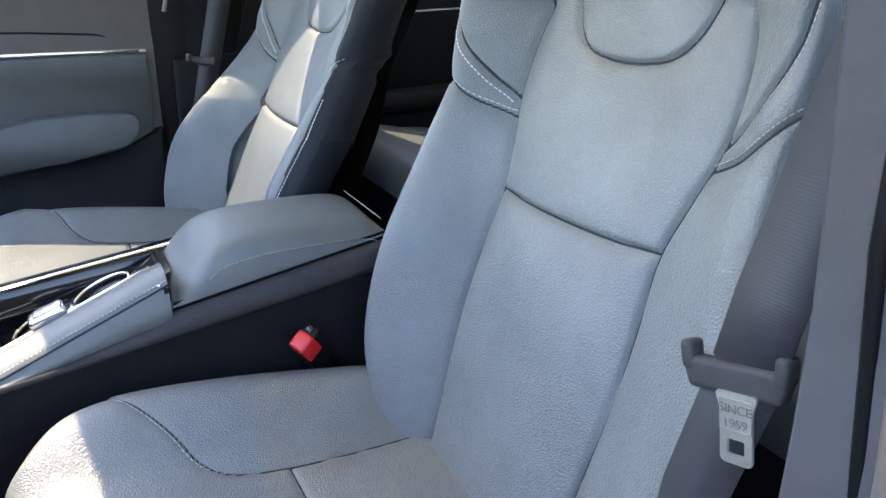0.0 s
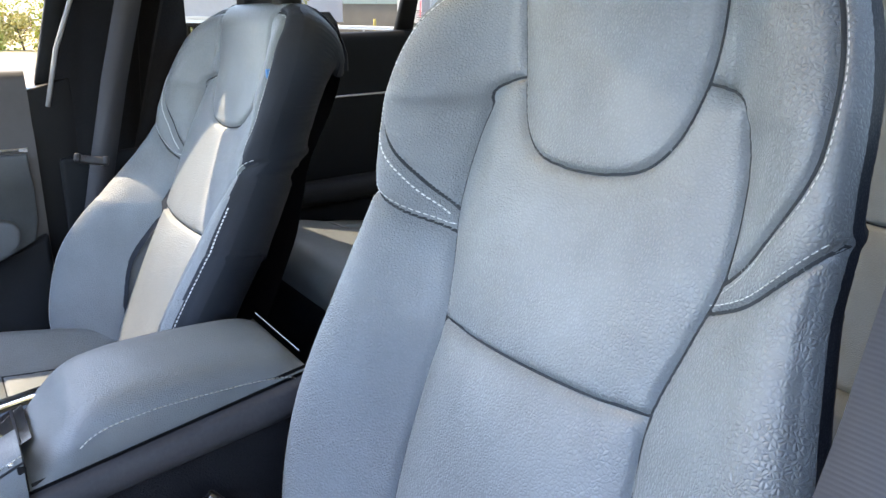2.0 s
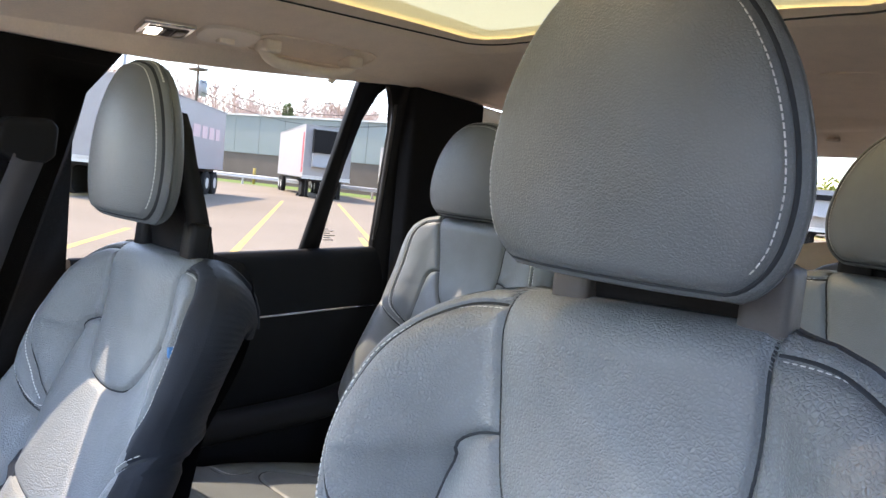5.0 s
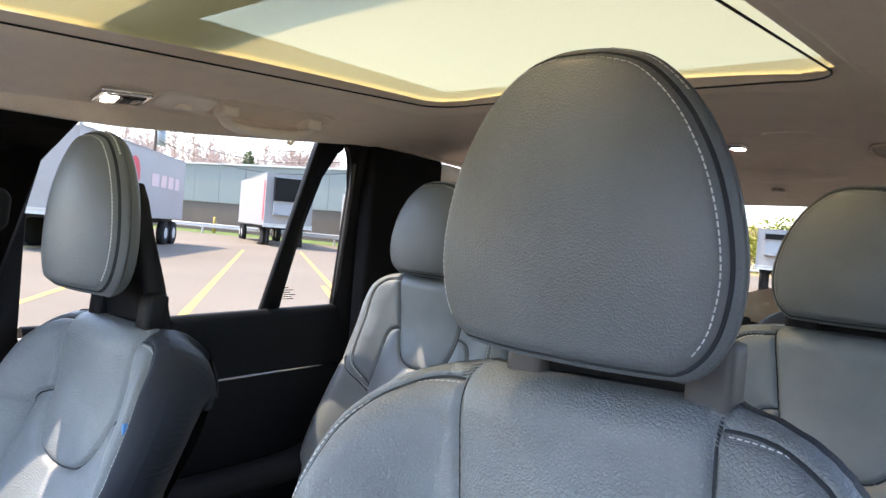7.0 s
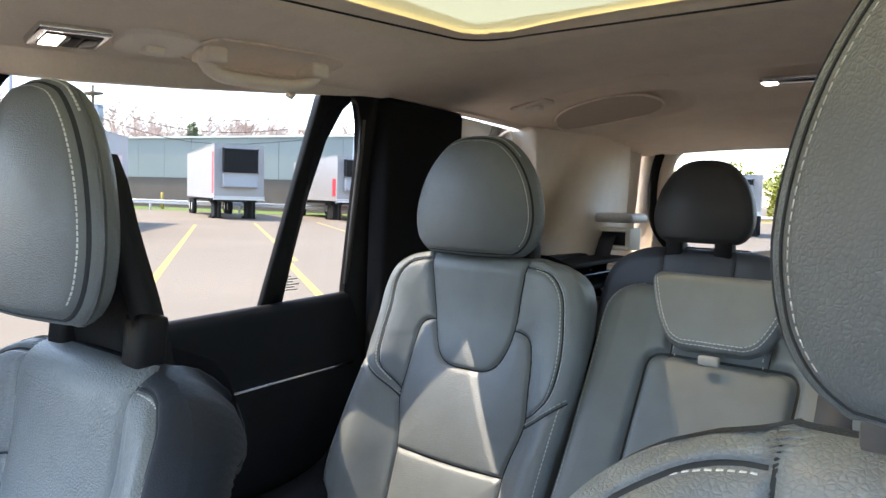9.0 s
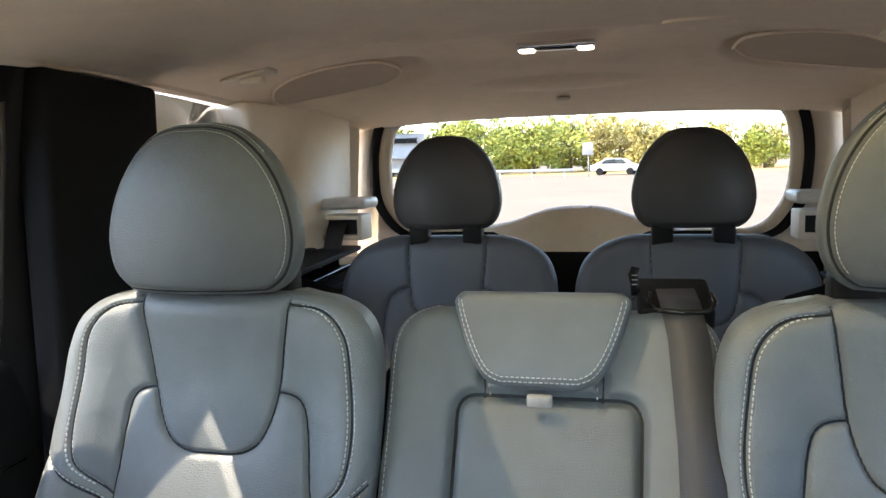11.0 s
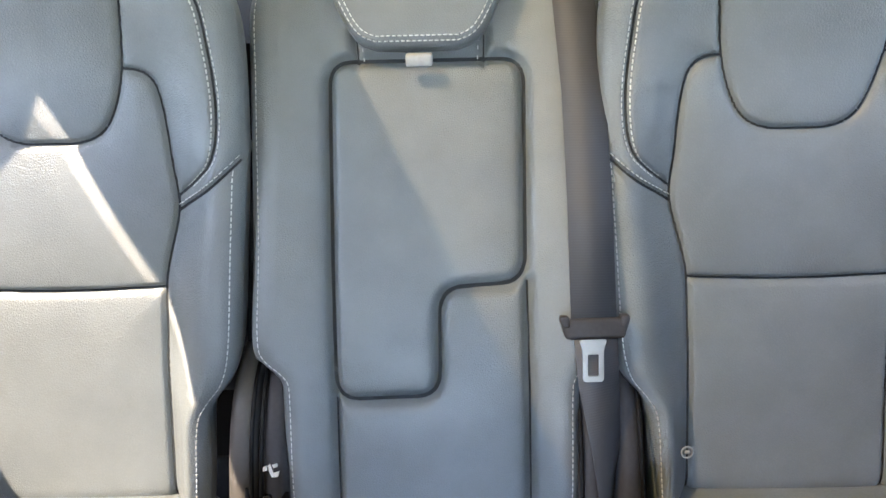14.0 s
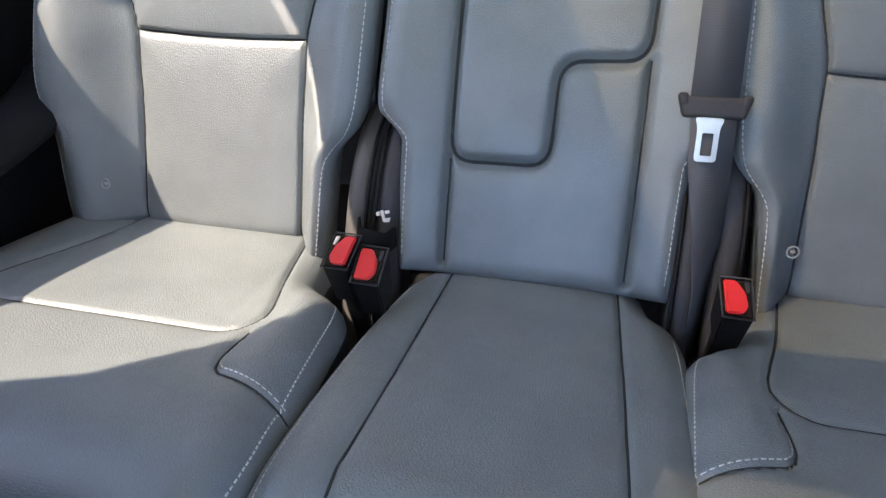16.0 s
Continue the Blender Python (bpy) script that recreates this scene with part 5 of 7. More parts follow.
for sx in (-1, 1):
    part("carpet_side", slab([(-0.60, 0.675), (0.48, 0.823), (0.48, 0.43), (-0.60, 0.43)], sx * 0.085, sx * 0.103, 0.004), CARPET, con)
rim_z = lambda y: 0.816 + 0.13 * y
part("tray_rim", swept(lambda y: [(-0.050, rim_z(y) - 0.035), (-0.052, rim_z(y) - 0.004), (-0.056, rim_z(y)), (-0.070, rim_z(y) + 0.001), (-0.092, rim_z(y) - 0.004), (-0.104, rim_z(y) - 0.05)], np.linspace(-0.6, 0.20, 24)), GLOSS, con, "gloss black tray rim")
part("chrome_trim", swept(lambda y: [(-0.0555, rim_z(y) + 0.0012), (-0.058, rim_z(y) + 0.0026), (-0.066, rim_z(y) + 0.0026), (-0.068, rim_z(y) + 0.0012)], np.linspace(-0.6, 0.195, 16)), CHROME, con)
part("chrome_trim", tube([(0.0285, y, edge_z(y) + 0.003) for y in np.linspace(-0.5, 0.135, 16)], 0.0028, 8), CHROME, con)
part("tray", swept(lambda y: [(-0.052, edge_z(y) - 0.016), (0.032, edge_z(y) - 0.016)], np.linspace(-0.6, 0.16, 12)), GLOSS, con)
part("tray_end", slab([(0.13, 0.76), (0.15, 0.76), (0.15, 0.835), (0.13, 0.815)], -0.055, 0.032, 0.003), BLACK, con)
for y in (0.075, 0.0):
    ring = [(-0.012 + 0.030 * math.cos(a), y + 0.036 * math.sin(a), edge_z(y) - 0.011 + 0.42 * 0.036 * math.sin(a)) for a in np.linspace(0, 2 * math.pi, 33)]
    part("cup_ring", tube(ring, 0.0028), CHROME, con)
part("tray_cover", box((-0.046, -0.42, 0.688), (0.026, -0.10, 0.700), 0.005, turn=Matrix.Rotation(radians(17), 4, 'X')), plain("satin_wood", (0.30, 0.27, 0.24), 0.4, stretch=(2, 30, 30)), con)
part("latch", box((0.070, 0.133, 0.836), (0.090, 0.139, 0.846), 0.002), CHROME, con, "small bright lid hinge cover")
part("latch_groove", box((0.045, 0.140, 0.812), (0.095, 0.148, 0.842), 0.002), BLACK, con)
part("start_knob", merged(box((0.004, -0.016, 0.788), (0.032, 0.032, 0.806), 0.006, 3, turn=Matrix.Rotation(radians(20), 4, 'X')), box((0.009, -0.010, 0.804), (0.027, 0.026, 0.810), 0.003, 3, turn=Matrix.Rotation(radians(20), 4, 'X'))), CHROME, con, "rounded pale chrome start knob")
part("body", box((-0.09, -0.6, 0.42), (0.09, 0.47, 0.74), 0.01), CARPET, con)


# ---- belts and buckles ----
def aligned(place, across, up):
    x = Vector(across).normalized()
    z = Vector(up)
    z = (z - x * z.dot(x)).normalized()
    y = z.cross(x)
    return Matrix.Translation(place) @ Matrix((x, y, z)).transposed().to_4x4()


def buckle(place, way, name_label, group="belt buckles", size=1.0, across=None):
    """A black buckle with a red press button; way is its long axis."""
    b = thing("belt_buckle", place, name_label, "buckle", group)
    turn = Matrix.Translation(place) @ Vector(way).to_track_quat('Z', 'Y').to_matrix().to_4x4() @ Matrix.Scale(size, 4)
    if across is not None:
        turn = aligned(place, across, way) @ Matrix.Scale(size, 4)
    sh = box((-0.019, -0.0115, -0.055), (0.019, 0.0115, 0.0), 0.004, 3)
    bmesh.ops.transform(sh, matrix=turn, verts=sh.verts)
    part("housing", sh, BLACK, b)
    rd = box((-0.0165, -0.0140, -0.026), (0.0065, 0.0095, 0.0055), 0.004, 3)
    bmesh.ops.transform(rd, matrix=turn, verts=rd.verts)
    part("button", rd, RED, b, "bright red release button")
    sl = box((0.009, -0.004, -0.001), (0.0165, 0.009, 0.002), 0.0005, 1)
    bmesh.ops.transform(sl, matrix=turn, verts=sl.verts)
    part("slot", sl, GLOSS, b)
    st = box((-0.012, -0.006, -0.30), (0.012, 0.004, -0.05), 0.003)
    bmesh.ops.transform(st, matrix=turn, verts=st.verts)
    part("stalk", st, BLACK, b)
    return b


buckle((0.148, 0.301, 0.758), (0.36, -0.50, 0.79), "black belt buckle with a red button beside the console", size=1.15, across=(-0.2, 0.75, 0.60))


def rear_buckle(corners, label, red, flip):
    """A second-row buckle seen on its slanting mouth; corners are (left, right, z) above and below, red is the button's share."""
    (xa, xb, ya, za), (xc, xd, yc, zc) = corners
    top_l, top_r, low_l, low_r = Vector((xa, ya, za)), Vector((xb, ya, za)), Vector((xc, yc, zc)), Vector((xd, yc, zc))
    b = thing("belt_buckle", (top_l + low_r) / 2, label, "buckle", "belt buckles")
    normal = (top_r - top_l).cross(top_l - low_l).normalized()
    if normal.z < 0:
        normal = -normal
    down = Vector((0.0, 0.30, -1.0)).normalized()

    def at(u, v, h=0.0):
        return top_l.lerp(top_r, u).lerp(low_l.lerp(low_r, u), v) + normal * h

    def block(outline, h0, h1, bevel, deep=None):
        bm = bmesh.new()
        hi = [bm.verts.new(at(u, v, h1)) for u, v in outline]
        lo = [bm.verts.new(at(u, v, h0) if deep is None else at(0.5 + (u - 0.5) * 0.82, 0.5 + (v - 0.5) * 0.82, h0) + down * deep) for u, v in outline]
        bm.faces.new(hi)
        bm.faces.new(lo[::-1])
        for k in range(len(hi)):
            bm.faces.new((hi[k], lo[k], lo[(k + 1) % len(hi)], hi[(k + 1) % len(hi)]))
        bmesh.ops.recalc_face_normals(bm, faces=bm.faces)
        bmesh.ops.bevel(bm, geom=list(bm.edges), offset=bevel, segments=2, affect='EDGES')
        return bm
    full = [(-0.08, -0.06), (1.08, -0.06), (1.10, 1.06), (-0.08, 1.06)]
    part("housing", block(full, 0.0, 0.0, 0.0022, 0.062), BLACK, b)
    loop = [at(u, v, 0.0006) for u, v in full + full[:1]]
    part("rim", tube(loop, 0.0011, 6), HOLDER, b, "grey edge round the buckle's mouth")
    mouth = [(0.02, 0.04), (0.98, 0.04), (1.0, 0.97), (0.02, 0.97)]
    part("mouth", block(mouth, -0.001, 0.0008, 0.0003), GLOSS, b)
    part("button", block([(1 - u, v) for u, v in red] if flip else red, -0.001, 0.0055, 0.0014), RED, b, "bright red release button")
    clip = [(0.78, 0.06), (0.96, 0.06), (0.97, 0.32), (0.86, 0.36)]
    # only the sunlit buckle's latch is bright steel, to carry its glint
    part("latch", block([(1 - u, v) for u, v in clip] if flip else clip, 0.0, 0.003, 0.0005), STEEL if flip else HOLDER, b)
    stalk = box((-0.011, -0.005, -0.26), (0.011, 0.005, 0.0), 0.003)
    bmesh.ops.transform(stalk, matrix=aligned(at(0.5, 0.5) + down * 0.05, (1, 0, 0), -down), verts=stalk.verts)
    part("stalk", stalk, BLACK, b)
    return b


RED_SHAPE = [(0.03, 0.05), (0.50, 0.05), (0.80, 0.36), (0.88, 0.72), (0.66, 0.95), (0.05, 0.95)]
rear_buckle([(-0.187, -0.163, 1.012, 0.869), (-0.194, -0.170, 0.984, 0.848)], "belt buckle with a sunlit red button", RED_SHAPE, True)
rear_buckle([(-0.160, -0.134, 1.012, 0.857), (-0.164, -0.138, 0.984, 0.833)], "belt buckle with a red button in shade", RED_SHAPE, False)
rear_buckle([(0.201, 0.227, 1.037, 0.855), (0.206, 0.231, 1.009, 0.832)], "belt buckle with a red button beside the centre seat", RED_SHAPE, False)


def tongue_plate(m, parent, words=False):
    """The stamped steel tongue: a plate with a square hole."""
    outer = rounded([(-0.017, 0.0), (-0.0125, -0.012), (-0.0125, -0.052), (0.0125, -0.052), (0.0125, -0.012), (0.017, 0.0)], 0.005, 5)
    hole = rounded([(-0.0065, -0.045), (0.0065, -0.045), (0.0065, -0.034 if words else -0.018), (-0.0065, -0.034 if words else -0.018)], 0.0015, 3)
    bm = bmesh.new()
    A = [bm.verts.new((x, 0.0, z)) for x, z in outer]
    H = [bm.verts.new((x, 0.0, z)) for x, z in hole]
    ea = [bm.edges.new((A[i], A[(i + 1) % len(A)])) for i in range(len(A))]
    eh = [bm.edges.new((H[i], H[(i + 1) % len(H)])) for i in range(len(H))]
    bmesh.ops.triangle_fill(bm, use_beauty=True, edges=ea + eh)
    ex = bmesh.ops.extrude_face_region(bm, geom=list(bm.faces))
    bmesh.ops.translate(bm, verts=[v for v in ex["geom"] if isinstance(v, bmesh.types.BMVert)], vec=(0, 0.0024, 0))
    bmesh.ops.transform(bm, matrix=m, verts=bm.verts)
    return part("tongue", bm, STEEL, parent, "bright stamped steel tongue")


def belt_holder(m, parent, half=0.038, horn=0.032):
    bm = merged(box((-half, -0.007, 0.0), (half, 0.007, 0.022), 0.005, 3), box((-half, -0.008, 0.012), (-half + 0.010, 0.008, horn), 0.004, 3), box((half - 0.010, -0.008, 0.012), (half, 0.008, horn), 0.004, 3))
    for v in bm.verts:
        v.co.x *= 1.0 - 0.16 * max(0.0, 1.0 - v.co.z / 0.02)
    bmesh.ops.transform(bm, matrix=m, verts=bm.verts)
    return part("tongue_housing", bm, HOLDER, parent)


# driver's belt
db = thing("seat_belt", (0.74, 0.42, 0.5), "dark grey woven seat belt hanging beside the driver's seat", "seat belt", "seat belts")
ACROSS = (0.955, 0.12, 0.27)
part("webbing", ribbon([(0.757, 0.50, 1.42), (0.742, 0.465, 1.30), (0.734, 0.436, 1.18), (0.733, 0.421, 1.11), (0.731, 0.409, 1.06), (0.729, 0.402, 1.008)], ACROSS, 0.049), WEB, db)
part("webbing", ribbon([(0.727, 0.408, 1.006), (0.718, 0.405, 0.95), (0.708, 0.403, 0.89), (0.70, 0.40, 0.75), (0.71, 0.40, 0.5)], ACROSS, 0.049), WEB, db)
belt_holder(aligned((0.727, 0.402, 0.989), ACROSS, (0.0, 0.1, 1)), db, 0.039)
HANG = aligned((0.731, 0.394, 0.995), ACROSS, (0.05, 0.1, 1))
tongue_plate(HANG @ Matrix.Scale(0.92, 4), db, True)
frame_pts = [HANG @ Vector((x, -0.0004, z)) for x, z in ((-0.0112, -0.0045), (0.0112, -0.0045), (0.0112, -0.0252), (-0.0112, -0.0252), (-0.0112, -0.0045))]
part("stamped_frame", tube(frame_pts, 0.0004, 4), RELIEF_SHADE, db)
for text, z in (("SINCE", -0.0135), ("1959", -0.0230)):
    cu = bpy.data.curves.new("words", 'FONT')
    cu.body, cu.size, cu.extrude, cu.align_x = text, 0.0086, 0.0003, 'CENTER'
    tx = new("embossed_words", cu)
    tx.data.materials.append(RELIEF_SHADE)
    tx.matrix_basis = HANG @ pose(0, -0.0006, z, 90, 0, 0)
    tx.parent = db
    tx.matrix_parent_inverse = db.matrix_basis.inverted()

# passenger's belt with its guide
pb = thing("seat_belt", (-0.73, 0.4, 0.5), "dark grey seat belt running down the pillar", "seat belt", "seat belts")
part("webbing", ribbon([(-0.672, 0.505, 1.425), (-0.662, 0.496, 1.400), (-0.662, 0.464, 1.30), (-0.668, 0.424, 1.15), (-0.676, 0.390, 1.0), (-0.69, 0.33, 0.72), (-0.70, 0.31, 0.6)], (-0.1, 1, 0.25), 0.047), WEB, pb)
part("guide", slab([(0.468, 1.40), (0.468, 1.458), (0.545, 1.458), (0.545, 1.392), (0.50, 1.388)], -0.745, -0.722, 0.008, True), SOFT_BLACK, pb)
part("hood", slab([(0.447, 1.412), (0.452, 1.452), (0.468, 1.466), (0.53, 1.470), (0.541, 1.455), (0.538, 1.408), (0.522, 1.394), (0.475, 1.392)], -0.712, -0.660, 0.012), SOFT_BLACK, pb, "black moulded hood over the belt")
part("guide_plate", slab([(0.418, 1.25), (0.45, 1.468), (0.565, 1.475), (0.56, 1.25)], -0.748, -0.741, 0.003, True), BLACK, pb)
mp = aligned((-0.655, 0.368, 1.0), (0.35, 0.85, -0.12), (0.9, -0.3, 0.35))
tongue_plate(mp, pb)
belt_holder(aligned((-0.668, 0.372, 1.0), (0.35, 0.85, -0.12), (0.9, -0.3, 0.35)), pb, 0.03)

# centre belt of the second row
cb = thing("seat_belt", (0.17, 1.2, 0.5), "grey seat belt over the centre seat's shoulder", "seat belt", "seat belts")
part("webbing", ribbon([(0.160, 1.44, 1.345), (0.163, 1.400, 1.335), (0.170, 1.360, 1.30), (0.176, 1.283, 1.20), (0.177, 1.215, 1.10), (0.177, 1.147, 0.985)], (1, 0.0, 0.0), 0.047), WEB_PALE, cb)
part("webbing", ribbon([(0.178, 1.150, 0.99), (0.182, 1.126, 0.93), (0.190, 1.106, 0.87), (0.196, 1.10, 0.80), (0.198, 1.09, 0.70)], [(1, 0, 0), (0.95, 0.3, 0), (0.75, 0.66, 0), (0.5, 0.86, 0), (0.4, 0.9, 0)], 0.046), WEB_PALE, cb)
belt_holder(aligned((0.178, 1.146, 0.974), (1, 0, 0.02), (0, 0.42, 1)), cb, 0.036, 0.025)
tongue_plate(aligned((0.174, 1.134, 0.980), (1, 0, 0.02), (0, 0.30, 1)) @ Matrix.Scale(0.86, 4), cb)
part("belt_outlet", box((0.113, 1.40, 1.310), (0.205, 1.50, 1.340), 0.008, 3, turn=Matrix.Rotation(radians(14), 4, 'X')), SOFT_BLACK, cb, "black belt outlet on the seat's shoulder")
part("outlet_ring", tube([(0.128, 1.412, 1.345), (0.126, 1.398, 1.337), (0.134, 1.388, 1.328), (0.165, 1.386, 1.326), (0.196, 1.388, 1.327), (0.203, 1.396, 1.336), (0.200, 1.410, 1.344)], 0.0032), GLOSS, cb)
tag = thing("care_label", (0.112, 1.44, 1.355), "small black printed fabric label standing up", "label")
part("cloth", ribbon([(0.112, 1.445, 1.335), (0.111, 1.447, 1.350), (0.108, 1.448, 1.362), (0.112, 1.447, 1.372)], (0.8, 0.6, 0), 0.014, 0.001), BLACK, tag)
for k in range(3):
    part("print_bar", box((0.107, 1.4435, 1.349 + 0.006 * k), (0.114, 1.4445, 1.3503 + 0.006 * k)), plain("grey_print", (0.25, 0.25, 0.25), 0.7), tag)

# hinge covers between the second-row seats
for x0, x1, sgn, nm in ((-0.217, -0.187, 1, "a"), (-0.181, -0.151, -1, "b"), (0.164, 0.190, -1, "c"), (0.205, 0.232, 1, "d")):
    hc = thing("hinge_cover", ((x0 + x1) / 2, 1.15, 0.6), "curved dark grey plastic hinge cover between the seats", "hinge cover", "hinge covers")
    pr = curve_through([(1.02, 0.60), (1.055, 0.70), (1.09, 0.80), (1.128, 0.87), (1.175, 0.912), (1.225, 0.925)], 22)
    bm = bmesh.new()
    rows = []
    for y, z in pr:
        rows.append([bm.verts.new((x0 + (x1 - x0) * a, y + 0.006 * (2 * a - 1) ** 2, z - 0.010 * (2 * a - 1) ** 4)) for a in np.linspace(0, 1, 9)] + [bm.verts.new((x1, y + 0.08, z)), bm.verts.new((x0, y + 0.08, z))])
    n = len(rows[0])
    for a, b in zip(rows, rows[1:]):
        for i in range(n):
            bm.faces.new((a[i], a[(i + 1) % n], b[(i + 1) % n], b[i])).smooth = True
    bm.faces.new(rows[-1]), bm.faces.new(rows[0][::-1])
    # the sunlit leftmost cover gets lighter plastic for that light
    part("cover", bm, TAUPE if nm == "a" else HOLDER, hc)
    part("lip", tube([((x0 + x1) / 2 + sgn * (x1 - x0) * 0.42, y - 0.001, z) for y, z in pr], 0.0025, 6), BLACK, hc)
    if nm == "b":
        on = aligned((-0.168, 1.1065, 0.838), (1, 0, 0.05), (0, 0.55, 1))

        def flat(outline, name, mat):
            bm = bmesh.new()
            hi, lo = [bm.verts.new((x, -0.0015, z)) for x, z in outline], [bm.verts.new((x, 0.006, z)) for x, z in outline]
            bm.faces.new(hi)
            for k in range(len(hi)):
                bm.faces.new((hi[k], lo[k], lo[(k + 1) % len(hi)], hi[(k + 1) % len(hi)]))
            bmesh.ops.transform(bm, matrix=on, verts=bm.verts)
            part(name, bm, mat, hc)
        flat([(-0.0035, 0.006), (-0.0008, 0.007), (0.0022, -0.002), (-0.0008, -0.003)], "symbol_backrest", WHITE)
        flat([(-0.0008, -0.003), (0.0085, -0.001), (0.007, -0.0065), (0.0008, -0.0065)], "symbol_cushion", WHITE)
        flat([(-0.0085, 0.0045), (-0.0045, 0.005), (-0.0045, 0.0005), (-0.0085, 0.0)], "symbol_square", WHITE)
        flat([(0.0015, 0.0065), (0.0065, 0.0075), (0.0072, 0.004), (0.003, 0.003)], "symbol_arrow", WHITE)
        on = aligned((-0.171, 1.083, 0.790), (1, 0, 0.05), (0, 0.40, 1))
        flat(rounded([(-0.0045, -0.03), (0.0045, -0.03), (0.0045, 0.028), (-0.0045, 0.028)], 0.003, 4), "slot", GLOSS)
strap = thing("pull_strap", (-0.165, 1.05, 0.87), "short black fabric pull strap", "strap")
part("loop", ribbon([(-0.176, 1.048, 0.860), (-0.171, 1.031, 0.858), (-0.156, 1.027, 0.856), (-0.141, 1.031, 0.852), (-0.136, 1.05, 0.850)], (0, 0.3, 1), 0.023, 0.003), CLOTH_BLACK, strap)

# small round airbag marks on the outer bolsters
for x, y, z in ((-0.535, 1.105, 0.841), (0.283, 1.125, 0.840)):
    mk = thing("sewn_badge", (x, y, z), "small round pale badge pressed into the bolster", "badge", "badges")
    ring = [(x + 0.006 * math.cos(a), y - 0.001 + 0.003 * math.sin(a) * 0.6, z + 0.006 * math.sin(a)) for a in np.linspace(0, 2 * math.pi, 25)]
    part("ring", tube(ring, 0.0011), plain("badge_grey", (0.24, 0.26, 0.27), 0.6), mk)
    part("figure_bar", box((x - 0.0025, y - 0.002, z - 0.0015), (x + 0.0025, y + 0.001, z + 0.0015), 0.0008), UNLIT_PRINT, mk)


# black filler, added to stop outdoor brightness showing through the gap
tagged(part("wall_door_gap", slab([(0.25, 0.42), (0.25, 1.12), (0.36, 1.15), (0.42, 0.42)], -0.80, -0.752, 0.004), BLACK), "black filler closing the gap behind the front passenger door", "wall", "", "structure")

# ---- roof fittings ----
lamp = thing("reading_lamp", (-0.597, 0.680, 1.645), "small chrome-framed reading lamp glowing on the roof rail", "lamp", "roof lamps")
lt = aligned((-0.597, 0.679, 1.644), (0.02, 1, 0.07), (-0.27, 0.0, 1))
fr = box((-0.045, -0.027, -0.005), (0.045, 0.027, 0.006), 0.005, 3)
bmesh.ops.transform(fr, matrix=lt, verts=fr.verts)
part("frame", fr, CHROME, lamp)
for x0, x1, mat, nm, lab in ((-0.034, -0.012, LENS, "lens", "small glowing lens"), (-0.035, 0.035, TAUPE, "panel", ""), (-0.006, 0.008, BLACK, "switch", ""), (0.012, 0.031, GLOSS, "rocker", "")):
    dz = 0.0 if nm == "panel" else 0.002
    b = box((x0, -0.015 - (0.003 if nm == "panel" else 0), -0.007 - dz), (x1, 0.013 + (0.004 if nm == "panel" else 0), -0.002), 0.002, 2)
    bmesh.ops.transform(b, matrix=lt, verts=b.verts)
    part(nm, b, mat, lamp, lab)
roof_lamp = thing("roof_lamp", (-0.015, 1.80, 1.715), "slim chrome roof lamp with two glowing ends", "lamp", "roof lamps")
part("frame", box((-0.083, 1.785, 1.704), (0.053, 1.822, 1.716), 0.005, 3), CHROME, roof_lamp)
part("cover", box((-0.05, 1.788, 1.702), (0.02, 1.820, 1.706), 0.003), GLOSS, roof_lamp)
for x in (-0.066, 0.036):
    part("lens", box((x - 0.013, 1.790, 1.7015), (x + 0.013, 1.818, 1.706), 0.003), LENS, roof_lamp)
